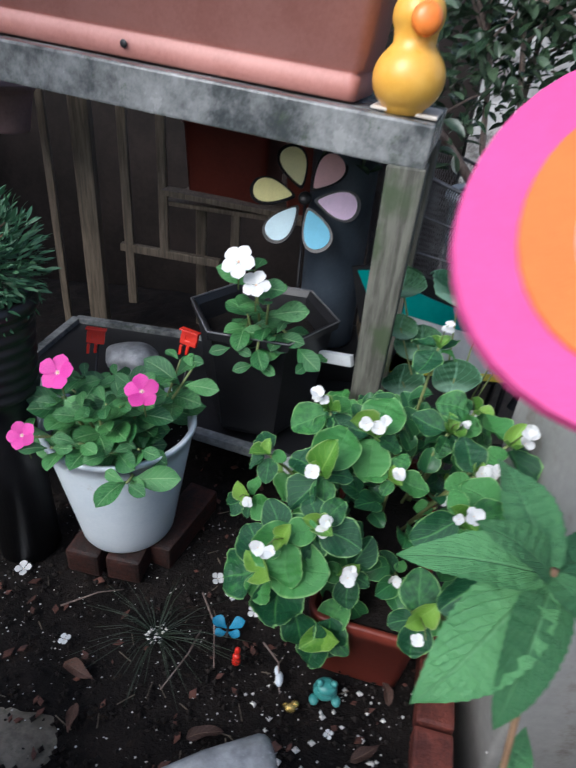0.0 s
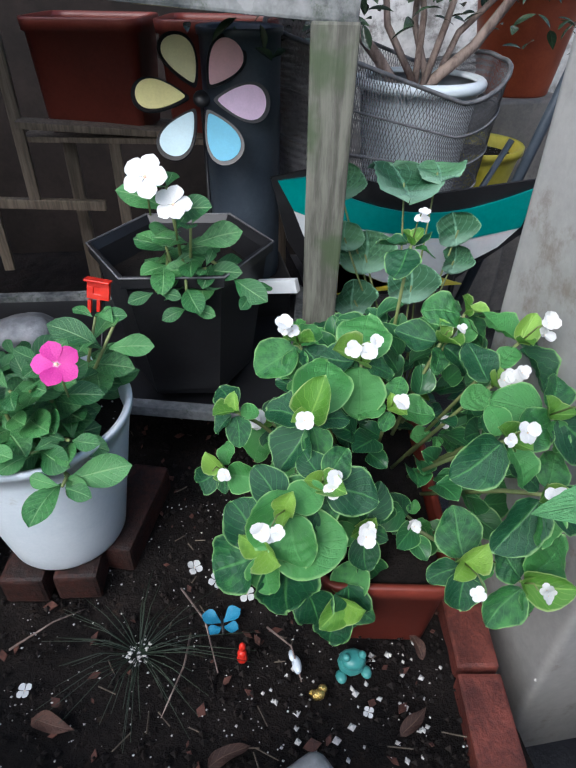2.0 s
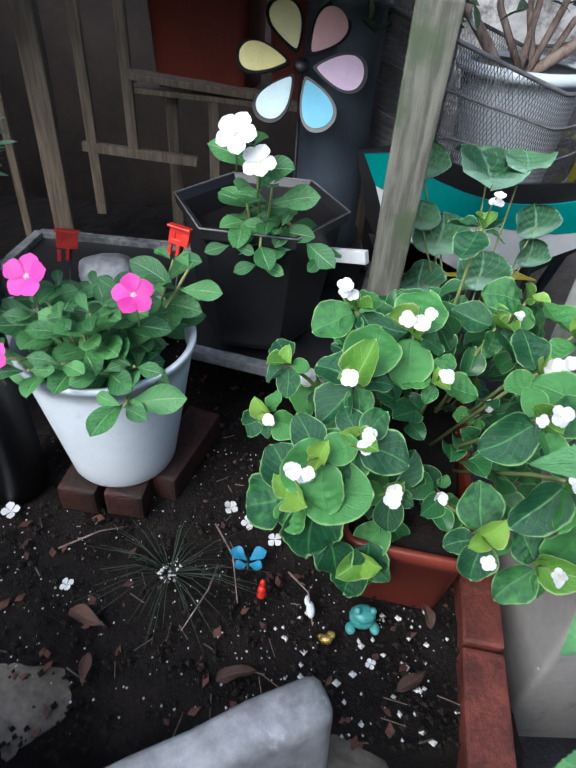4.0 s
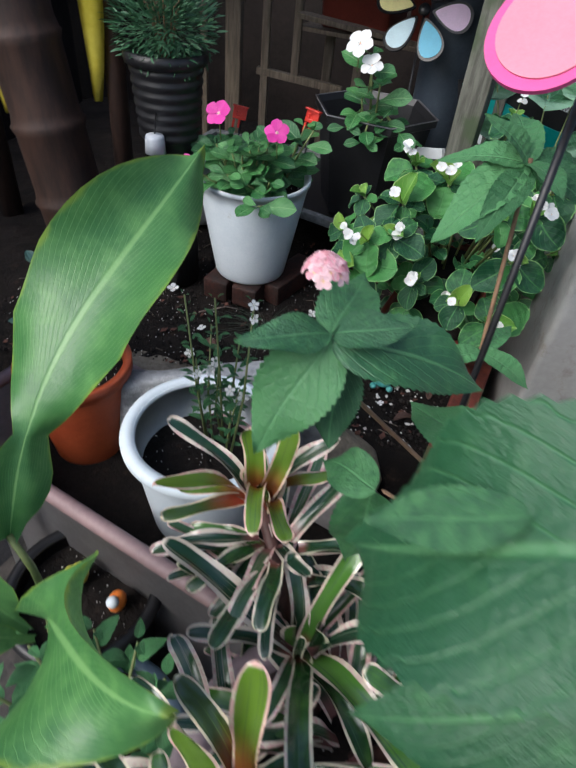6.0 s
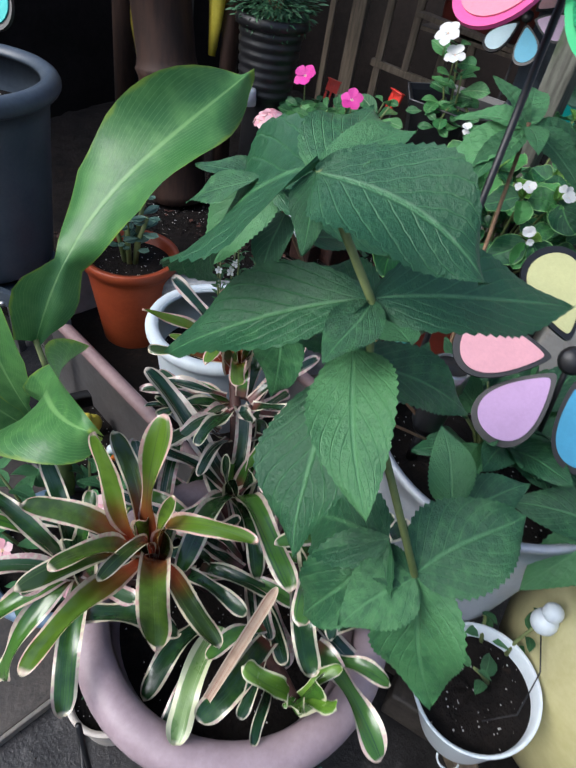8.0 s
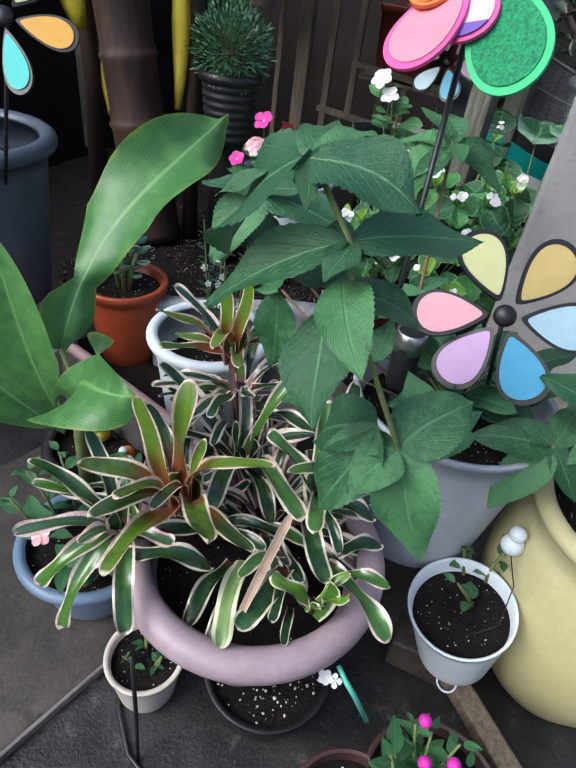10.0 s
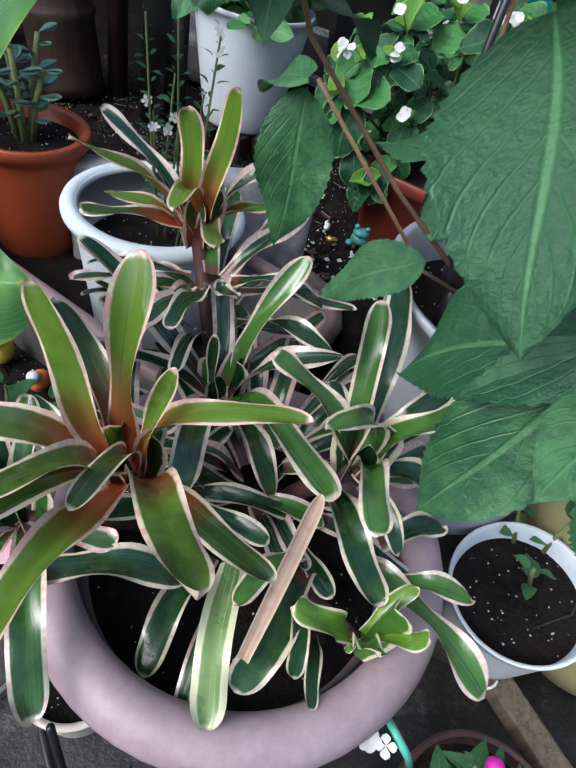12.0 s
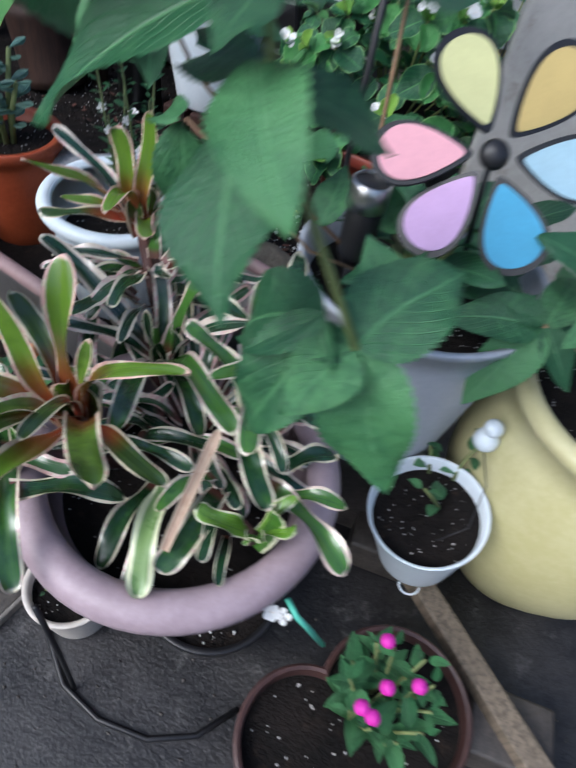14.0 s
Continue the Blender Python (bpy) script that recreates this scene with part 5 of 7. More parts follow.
    # large old leaves that hang over the front
    for foot, tip in (((0.014, 0.495, 0.525), (0.012, 0.485, 0.435)), ((0.085, 0.5, 0.44), (0.09, 0.488, 0.372)), ((0.035, 0.5, 0.45), (0.055, 0.49, 0.39)), ((0.02, 0.51, 0.6), (-0.02, 0.49, 0.545))):
        leaf(ob, L_BEGONIA, Vector(foot) - o, Vector(tip) - o, "begonia", 0.8, 20, 0.2, 0.15, up=(0, -1, 0.35), nv=14, nu=8, teeth=0.03, rumple=0.03, pleats=5, slant=1.2)
    me = leaf_mass(inner, "begonia", 0.85, 30, 0.4, 0.1, L_BEGONIA)
    tagged(part("inner_foliage", me, L_BEGONIA, ob), kind="stuff")
    for p, d, axis in spots:
        if d.y > 0.5 or rg.random() < 0.1:
            continue
        c = p + axis * 0.024 + (d + Vector((0, -0.5, 0))) * rg.choice((0.0, 0.0, 0.018))
        part("flower_stalk", tube([p, p.lerp(c, 0.6) + up_z * 0.006, c], 0.0009, 5), STEM, ob)
        for q in range(rg.choice((1, 2, 3))):
            f = c + Vector((rg.uniform(-0.013, 0.013), rg.uniform(-0.008, 0.0), rg.uniform(-0.012, 0.008)))
            flower(ob, f, rg.uniform(0.006, 0.011), F_WHITE, d * 0.4 + Vector((rg.uniform(-0.3, 0.3), -0.7, 0.6)), n=4, ratio=1.15, cup=50, shape="round")


begonias()


# ---- lantana ----
def lantana():
    o = Vector((0.3, 0.0, 0.54))
    ob = thing("lantana_plant", o, "lantana with rough green leaves and a pink flower head", "lantana", move=(0, 0, 0))
    n0, n1, n2, n3 = (0.04, -0.1, 0.818), (0.165, -0.298, 0.925), (0.2, -0.29, 0.872), (0.276, -0.302, 0.718)

    def stem(*pts, r=0.003, mat=STEM):
        part("stem", tube([Vector(p) - o for p in pts], r, 7, 0.75), mat, ob)

    def lf(foot, tip, ratio=0.52, bend=35, fold=0.14, up=(0, -0.45, 0.9), roll=0.0):
        leaf(ob, L_LANTANA, Vector(foot) - o, Vector(tip) - o, "ovate", round(ratio - 0.03, 2), bend, fold, 0.16, up=up, roll=roll, nv=40, nu=10, teeth=0.06, rumple=0.007)

    stem((0.276, -0.013, 0.544), (0.156, -0.043, 0.644), (0.066, -0.063, 0.734), n0, r=0.0023, mat=STEM_BROWN)
    stem((0.306, -0.033, 0.544), (0.287, -0.21, 0.63), n3, (0.21, -0.285, 0.82), n2, n1, r=0.0027)
    stem((0.286, -0.003, 0.544), (0.196, -0.073, 0.604), (0.096, -0.143, 0.734), r=0.0018, mat=STEM_BROWN)
    # round the pink head
    lf(n0, (-0.013, -0.135, 0.824), 0.5, 25)
    lf(n0, (0.05, -0.03, 0.825), 0.6, 25)
    lf((0.045, -0.055, 0.775), (0.039, 0.045, 0.774), 0.56, 30)
    lf((0.06, -0.05, 0.755), (0.094, 0.05, 0.705), 0.5, 30)
    lf(n0, (0.09, -0.09, 0.83), 0.6, 25)
    lf(n0, (0.006, -0.142, 0.74), 0.62, 35, up=(0, -1, 0.4))
    lf(n0, (0.148, -0.068, 0.777), 0.52, 30)
    lf((0.05, -0.088, 0.79), (0.053, -0.12, 0.735), 0.62, 30, up=(0, -1, 0.4))
    lf((0.041, -0.078, 0.784), (0.016, -0.023, 0.754), 0.6, 30)
    lf((0.091, -0.135, 0.725), (0.086, -0.122, 0.611), 0.5, 15, up=(0.1, -1, 0.35))
    lf((0.091, -0.143, 0.734), (0.051, -0.103, 0.704), 0.62, 30)
    # the near crown
    lf(n1, (0.08, -0.241, 0.81), 0.62, 50)
    lf(n1, (0.244, -0.302, 0.908), 0.78, 55)
    lf(n1, (0.16, -0.235, 0.935), 0.62, 25)
    lf(n1, (0.19, -0.262, 0.94), 0.55, 20)
    lf((0.125, -0.275, 0.9), (0.078, -0.27, 0.869), 0.42, 20)
    lf(n1, (0.172, -0.315, 0.895), 0.6, 25, up=(0, -1, 0.5))
    lf(n2, (0.093, -0.303, 0.79), 0.4, 40, 0.35)
    lf(n2, (0.283, -0.22, 0.87), 0.52, 35)
    lf((0.195, -0.288, 0.842), (0.242, -0.355, 0.81), 0.56, 35, up=(0.2, -1, 0.6))
    lf((0.189, -0.286, 0.812), (0.216, -0.351, 0.748), 0.74, 30, up=(-0.3, -1, 0.5))
    lf(n2, (0.196, -0.325, 0.855), 0.7, 30, up=(0, -1, 0.5))
    lf(n2, (0.225, -0.255, 0.85), 0.6, 30)
    lf(n2, (0.15, -0.25, 0.85), 0.5, 30)
    lf((0.197, -0.285, 0.835), (0.262, -0.245, 0.8), 0.5, 30)
    lf((0.197, -0.285, 0.835), (0.14, -0.235, 0.81), 0.5, 30)
    # low leaves over the soil of the pot
    rg = random.Random(33)
    for k in range(30):
        a = k * 2.4
        r = 0.035 + 0.085 * ((k * 0.618) % 1)
        f = Vector((0.311 + r * 0.6 * math.cos(a), 0.02 + r * 0.6 * math.sin(a), 0.565 + rg.uniform(0, 0.05)))
        d = Vector((math.cos(a + rg.uniform(-0.5, 0.5)), math.sin(a + rg.uniform(-0.5, 0.5)), rg.uniform(-0.1, 0.6))).normalized()
        lf(f, f + d * rg.choice((0.06, 0.075, 0.09)), rg.choice((0.6, 0.66)), rg.choice((25, 35)), up=(rg.uniform(-0.4, 0.4), rg.uniform(-0.6, 0.1), 0.9), roll=rg.uniform(-20, 20))
        stem((0.306, 0.02, 0.52), f.lerp(Vector((0.306, 0.02, 0.52)), 0.4) + Vector((0, 0, 0.01)), f, r=0.0018)
    # the lower crown
    lf(n3, (0.324, -0.318, 0.622), 0.6, 25, up=(0, -1, 0.6))
    lf(n3, (0.318, -0.243, 0.748), 0.85, 30)
    lf((0.254, -0.296, 0.73), (0.226, -0.315, 0.624), 0.55, 35, up=(-0.2, -1, 0.6))
    lf((0.254, -0.296, 0.73), (0.196, -0.262, 0.655), 0.66, 45)
    lf(n3, (0.25, -0.335, 0.682), 0.85, 25)
    lf(n3, (0.235, -0.3, 0.70), 0.62, 30)
    lf((0.287, -0.21, 0.64), (0.34, -0.165, 0.655), 0.6, 30)
    lf((0.29, -0.16, 0.61), (0.34, -0.1, 0.64), 0.65, 30)
    lf((0.29, -0.16, 0.63), (0.25, -0.115, 0.67), 0.65, 30)
    # young sprigs between the pot and the pink head
    lf((0.184, -0.03, 0.675), (0.117, 0.061, 0.634), 0.5, 25)
    lf((0.186, -0.235, 0.702), (0.142, -0.22, 0.652), 0.5, 25, up=(0, -0.6, 0.8))
    lf((0.196, -0.04, 0.614), (0.196, 0.03, 0.645), 0.55, 30)
    # the flower head: many small trumpets
    c = Vector((0.03, -0.095, 0.856)) - o
    rg = random.Random(9)
    for k in range(26):
        a, e = k * 2.4, 0.2 + 1.2 * (k / 26)
        d = Vector((math.cos(a) * math.cos(e), math.sin(a) * math.cos(e), math.sin(e)))
        flower(ob, c + d * 0.013, 0.006, F_PINK, d, n=4, ratio=0.9, cup=10, shape="round", name="floret")


lantana()


# ---- canna ----
def canna():
    o = Vector((-0.21, -0.158, 0.25))
    pot("round_pot", (-0.25, -0.06, FLOOR), "black plastic tub holding the canna", BLACK, 0.1, 0.085, 0.2, lip=0.01, fill=0.03, rolled=True, move=STILL)
    ob = thing("canna_plant", o, "young canna with broad light green leaves", "canna", move=(0, 0, 0))

    def lf(foot, tip, ratio, bend, fold, up, roll=0.0, wave=0.12, sweep=0.0, shape="canna"):
        return leaf(ob, L_CANNA, Vector(foot) - o, Vector(tip) - o, shape, ratio, bend, fold, wave, up=up, roll=roll, nv=26, nu=8, seed=1, sweep=sweep)

    part("stem", tube([(0, 0, 0), (0.01, -0.01, 0.14), (0.02, -0.01, 0.22)], 0.012, 10, 0.7), STEM, ob)
    part("stalk", tube([(0.015, -0.01, 0.2), (0.0, 0.0, 0.25), (-0.022, 0.008, 0.285)], 0.0045, 8, 0.8), STEM, ob)
    blade = lf((-0.232, -0.15, 0.53), (-0.164, 0.176, 0.82), 0.3, 36, 0.2, (0.25, -1, 0.5), roll=-8, wave=0.5, sweep=-0.02, shape="torn")
    rg = random.Random(61)
    m, vs = blade.matrix_local, blade.data.vertices
    beads = []
    for _ in range(70):
        row, col = rg.randrange(6, 24), rg.randrange(1, 7)
        a, b = vs[row * 9 + col], vs[(row + 1) * 9 + col + 1]
        p = a.co.lerp(b.co, rg.random())
        n = (m.to_3x3() @ a.normal).normalized()
        bm = bmesh.new()
        bmesh.ops.create_icosphere(bm, subdivisions=1, radius=rg.uniform(0.0007, 0.002))
        bm.transform(Matrix.Translation(m @ p + n * 0.0007))
        beads.append(bm)
    tagged(part("water_beads", joined(*beads), WATER, ob, "clear beads of water"), kind="stuff")
    lf((-0.17, -0.198, 0.49), (-0.005, -0.272, 0.642), 0.55, 50, 0.2, (0, -0.5, 1), roll=10, wave=0.45)
    lf((-0.21, -0.188, 0.43), (-0.26, -0.208, 0.73), 0.3, 20, 0.3, (0.4, -1, 0.2))
    lf((-0.21, -0.188, 0.41), (-0.33, -0.268, 0.58), 0.34, 40, 0.3, (0, -0.6, 1))


canna()


# ---- round the bed: tray, lattice, bricks, stones, board ----
def tray():
    o = (-0.2, 1.1, 0.285)
    ob = thing("raised_tray", o, "low black tray with grey wooden rails under the table", "tray")
    a, b, c, d = (-0.62, 1.057, 0.41), (0.085, 0.835, 0.41), (0.2, 1.278, 0.41), (-0.58, 1.36, 0.41)
    for p, q in ((a, b), (b, c), (c, d), (d, a)):
        bar_between("rail", p, q, 0.022, 0.02, TABLEWOOD, ob, o)
    bm = bmesh.new()
    top = [bm.verts.new(Vector(p) - Vector(o) - Vector((0, 0, 0.004))) for p in (a, b, c, d)]
    low = [bm.verts.new(Vector(p) - Vector(o) - Vector((0, 0, 0.012))) for p in (a, b, c, d)]
    bm.faces.new(top)
    bm.faces.new(low[::-1])
    for k in range(4):
        bm.faces.new((top[k], low[k], low[(k + 1) % 4], top[(k + 1) % 4]))
    bmesh.ops.recalc_face_normals(bm, faces=bm.faces)
    part("panel", bm, BLACK, ob, "black plastic sheet", smooth_faces=False)
    for p in (a, b, c, d):
        bar_between("leg", (p[0], p[1], 0.285), (p[0], p[1], 0.4), 0.03, 0.03, POSTWOOD, ob, o)


tray()


def lattice():
    o = (-0.35, 1.5, 0.285)
    ob = thing("wooden_lattice", o, "weathered wooden slat frame in the shade behind the table", "lattice")
    for x, y, w, lo, hi in ((-0.475, 1.525, 0.024, 0.4, 1.25), (-0.375, 1.515, 0.024, 0.55, 1.25), (-0.575, 1.52, 0.05, 0.285, 1.25), (-0.18, 1.5, 0.024, 0.285, 0.70), (-0.69, 1.56, 0.02, 0.285, 1.25)):
        bar_between("slat", (x, y, lo), (x, y, hi), w * 0.7, w, SLATWOOD, ob, o)
    bar_between("crossbar", (-0.50, 1.528, 0.566), (-0.22, 1.5, 0.553), 0.02, 0.022, SLATWOOD, ob, o)
    bar_between("crossbar", (-0.37, 1.5, 0.735), (0.2, 1.47, 0.69), 0.05, 0.014, SLATWOOD, ob, o)


lattice()
for x, y in ((-0.195, 1.60), (0.07, 1.53)):
    tagged(box_planter("square_planter", Matrix.Translation((x, y, 0.705)) @ Matrix.Rotation(math.atan2(T_DIR.y, T_DIR.x), 4, "Z"), (0.245, 0.2, 0.215), TERRA_DARK, "dark red-brown plastic planter on the shelf bar", foot=False), group="shelf pots")
bar_stand = thing("shelf_board", (0.0, 1.58, 0.285), "rough wooden shelf board carrying the brown pots", "shelf")
bar_between("board", (-0.36, 1.62, 0.697), (0.24, 1.5, 0.697), 0.2, 0.012, SLATWOOD, bar_stand, (0.0, 1.58, 0.285))
for x, y in ((-0.3, 1.66), (0.2, 1.56)):
    bar_between("leg", (x, y, 0.285), (x, y, 0.69), 0.03, 0.03, SLATWOOD, bar_stand, (0.0, 1.58, 0.285))
crate = thing("plastic_crate", (0.075, 1.26, 0.285), "black plastic crate under the tall slate pot", "crate")
part("body", box((0.16, 0.16, 0.195), 0.008, (0, 0, 0.0975)), BLACK, crate)
part("rim", box((0.172, 0.172, 0.02), 0.006, (0, 0, 0.186)), BLACK, crate)
pot("tall_pot", (0.075, 1.26, 0.481), "tall dark slate plastic pot behind the pinwheel", SLATE, 0.07, 0.066, 0.444, lip=0.008, fill=0.03)


def brick_row():
    d = Vector((0.21, 0.977, 0)).normalized()
    for k in range(2):
        p = Vector((0.192, 0.24, 0.0)) + d * (0.1 + 0.205 * k) + Vector((0.012, 0, 0.262))
        bm = box((0.195, 0.056, 0.1), 0.005)
        for v in bm.verts:
            v.co += Vector((1, 1, 1)) * 0.004 * noise.noise(v.co * 30 + Vector((k * 5, 0, 0)))
        ob = part("brick", bm, BRICK, None, smooth_faces=False)
        ob.matrix_world = Matrix.Translation(p) @ Matrix.Rotation(math.atan2(d.y, d.x), 4, "Z")
        tagged(ob, "red brick set on edge along the bed", "brick", "edging bricks")
    for k, (x, y, a) in enumerate(((-0.305, 0.735, 80), (-0.237, 0.728, 82), (-0.175, 0.765, 70))):
        bm = box((0.17, 0.06, 0.05), 0.006)
        ob = part("brick", bm, BRICK_WET, None, smooth_faces=False)
        ob.matrix_world = Matrix.Translation((x, y, 0.313)) @ Matrix.Rotation(radians(a), 4, "Z")
        tagged(ob, "worn red brick under the white bucket", "brick", "bricks under the bucket")


brick_row()
def slab_stone():
    bm = box((0.36, 0.05, 0.23), 0.02, segs=4)
    bmesh.ops.subdivide_edges(bm, edges=[e for e in bm.edges if e.calc_length() > 0.05], cuts=5, use_grid_fill=True)
    for v in bm.verts:
        s = (v.co.x + 0.18) / 0.36
        v.co.z *= 0.72 + 0.28 * s
        v.co.y *= 0.8 + 0.2 * s
        v.co += Vector((0.4, 1, 1)) * 0.009 * noise.noise(v.co * 11)
    ob = part("stone", bm, STONE, None)
    ob.matrix_world = Matrix.Translation((-0.14, 0.247, 0.352)) @ Matrix.Rotation(radians(22), 4, "Z") @ Matrix.Rotation(radians(-6), 4, "X")
    tagged(ob, "smooth grey marbled stone slab edging the soil bed", "rock")


slab_stone()
boulder("stone", (-0.37, 0.375, 0.235), (0.12, 0.09, 0.07), STONE_BROWN, "rounded brown stone at the bed's edge", 4, (0, 0, 20), 0.1)
boulder("stone", (0.045, 0.275, 0.24), (0.09, 0.075, 0.075), STONE_BROWN, "mossy brown stone at the bed's edge", 9, (0, 0, 30), 0.12)
boulder("stone", (-0.5, 1.0, 0.36), (0.08, 0.07, 0.08), STONE, "dark grey stone beside the tray", 6, (0, 0, 0), 0.12)
boulder("stone", (-0.36, 1.12, 0.45), (0.06, 0.05, 0.035), STONE, "small grey stone on the tray", 11, (0, 0, 0), 0.12)


def wall_pier():
    """The end of a rendered wall beside the bricks."""
    bm = box((0.72, 0.30, 1.35), 0.012, (0.36, 0.15, 0.675), segs=3)
    ob = part("wall_pier", bm, BOARD, None)
    ob.matrix_world = Matrix.Translation((0.326, 0.422, 0.0)) @ Matrix.Rotation(radians(-1.5), 4, "Z")
    tagged(ob, "pale grey rendered end of the garden wall", "wall", kind="structure")


wall_pier()


def trough():
    a = math.atan2(-0.28, 0.96)
    m = Matrix.Translation((-0.2, 0.09, 0.02)) @ Matrix.Rotation(a, 4, "Z")
    ob = box_planter("long_planter", m, (0.62, 0.25, 0.37), GREY_SIDE, "grey plastic trough with a mauve rim", soil=0.115, foot=False)
    pts = []
    for cx, cy, a0 in ((1, 1, 0), (-1, 1, 90), (-1, -1, 180), (1, -1, 270)):
        for k in range(7):
            t = radians(a0 + 15 * k)
            pts.append((cx * 0.27 + 0.04 * math.cos(t), cy * 0.085 + 0.04 * math.sin(t), 0.372))
    part("rim", tube(pts, 0.011, 10, closed=True), MAUVE, ob, "mauve rolled rim")


trough()


# ---- plants behind and beside ----
def fuzzy(name, at, label, category, n, r, ln, mat, seed, ratio=0.12, lift=0.5, squash=1.0, shape="lance", stems=12):
    """A bushy crown of many narrow leaves in one part, on a few stems."""
    ob = thing(name, at, label, category)
    rg = random.Random(seed)
    me0, chord = sheet(shape, ratio, 25, 0.2, 0.0, 0, 5, 2)
    vs = [v.co.copy() for v in me0.vertices]
    fs = [tuple(p.vertices) for p in me0.polygons]
    uv0 = {}
    for lp in me0.loops:
        uv0[lp.vertex_index] = tuple(me0.uv_layers[0].data[lp.index].uv)
    verts, faces, uvs = [], [], []
    for _ in range(n):
        d = Vector((rg.gauss(0, 1), rg.gauss(0, 1), rg.gauss(0, 1))).normalized()
        p = d * r * rg.random() ** 0.45
        p.z *= squash
        t = (d + Vector((rg.uniform(-0.8, 0.8), rg.uniform(-0.8, 0.8), lift))).normalized()
        m = aim(p, p + t * ln * rg.uniform(0.6, 1.2), chord, (rg.uniform(-1, 1), rg.uniform(-1, 1), 1))
        b = len(verts)
        verts += [tuple(m @ v) for v in vs]
        uvs += [uv0[i] for i in range(len(vs))]
        faces += [tuple(b + i for i in f) for f in fs]
    me = bpy.data.meshes.new("foliage")
    me.from_pydata(verts, [], faces)
    lay = me.uv_layers.new(name="UVMap")
    for lp in me.loops:
        lay.data[lp.index].uv = uvs[lp.vertex_index]
    tagged(part("foliage", me, mat, ob), kind="stuff")
    for k in range(stems):
        a = k * 2.4
        q = Vector((math.cos(a) * r * 0.6, math.sin(a) * r * 0.6, r * 0.4 * squash))
        part("stem", tube([Vector((0, 0, -r * squash)), q * 0.5, q], 0.0022, 5, 0.6), STEM_BROWN, ob)
    return ob


fuzzy("rosemary_bush", (-0.43, 0.70, 0.825), "bushy dark green rosemary in a black ridged pot", "rosemary", 2600, 0.094, 0.02, L_FINE, 31, ratio=0.22, lift=0.25, squash=1.0)


def ridged_pot():
    ob = thing("ridged_pot", (-0.43, 0.70, 0.30), "tall black ridged plastic pot of rosemary", "plant pot")
    prof = [(0, 0), (0.05, 0), (0.045, 0.3), (0.05, 0.32)]
    for k in range(7):
        z = 0.325 + 0.019 * k
        prof += [(0.058 + 0.0015 * k, z), (0.0605 + 0.0015 * k, z + 0.004), (0.0605 + 0.0015 * k, z + 0.01), (0.058 + 0.0015 * k, z + 0.014)]
    prof += [(0.072, 0.462), (0.072, 0.472), (0.066, 0.472), (0.056, 0.44), (0, 0.44)]
    part("body", lathe(prof, 40), BLACK, ob)
    part("rim", lathe([(0.072, 0.455), (0.077, 0.457), (0.079, 0.466), (0.077, 0.477), (0.07, 0.478), (0.07, 0.455)], 40), BLACK, ob)
    part("soil", lathe([(0, 0.452), (0.062, 0.45), (0.062, 0.442), (0, 0.442)], 32), SOIL, ob, "dark potting soil")


ridged_pot()
cap = thing("hanging_cup", (-0.428, 0.625, 0.615), "small white plastic cup hung beside the black pot", "cup")
part("body", lathe([(0, 0.034), (0.016, 0.032), (0.018, 0.028), (0.02, 0.0), (0.017, 0.0), (0.015, 0.026), (0, 0.028)], 20), WHITE_OLD, cap)
part("cord", tube([(0, 0, 0.03), (0.0, 0.02, 0.1), (0, 0.045, 0.16)], 0.0015, 5), BLACK, cap, "thin black cord")


def trunk():
    ob = thing("palm_cane", (-0.735, 0.7, 0.285), "thick brown ringed palm cane with yellow dry sheaths", "tree")
    prof = [(0, 0)]
    for k in range(10):
        z = 0.16 * k
        prof += [(0.078 - 0.002 * k, z), (0.074 - 0.002 * k, z + 0.02), (0.074 - 0.002 * k, z + 0.14), (0.08 - 0.002 * k, z + 0.155)]
    bm = lathe(prof, 24)
    bm.transform(Matrix.Rotation(radians(-8), 4, "Y") @ Matrix.Translation((0.075, 0, 0)))
    part("trunk", bm, TRUNKWOOD, ob)
    for k, (x, y, w, z0, z1, s) in enumerate(((0.135, 0.015, 0.06, 0.37, 1.15, 0.02), (-0.2, 0.05, 0.14, 0.5, 1.1, -0.03), (-0.115, 0.05, 0.05, 0.3, 0.6, 0.01))):
        bm = bmesh.new()
        rows = []
        for i in range(13):
            v = i / 12
            wd = w * (0.5 + 0.5 * math.sin(1.2 + v * 4)) * (0.35 + 0.65 * min(1, v * 4))
            c = Vector((x + s * math.sin(v * 4), y + 0.01 * math.cos(v * 7), z0 + (z1 - z0) * v))
            rows.append([bm.verts.new(c + Vector((u * wd / 2, 0.006 * u * u, 0))) for u in (-1, -0.3, 0.3, 1)])
        for r0, r1 in zip(rows, rows[1:]):
            for i in range(3):
                bm.faces.new((r0[i], r0[i + 1], r1[i + 1], r1[i]))
        bmesh.ops.solidify(bm, geom=bm.faces[:], thickness=0.002)
        part("yellow_sheath", bm, YELLOW_TAPE, ob, "yellow dry leaf sheath")


trunk()
for x, y, r in ((-0.577, 0.76, 0.022), (-0.98, 0.85, 0.03)):
    ob = thing("wooden_post", (x, y, 0.285), "slim dark brown wooden post", "post", "dark posts")
    part("shaft", tube([(0, 0, 0), (0.01, 0, 0.6), (0.0, 0.01, 1.3)], r, 14, 0.85), TRUNKWOOD, ob)


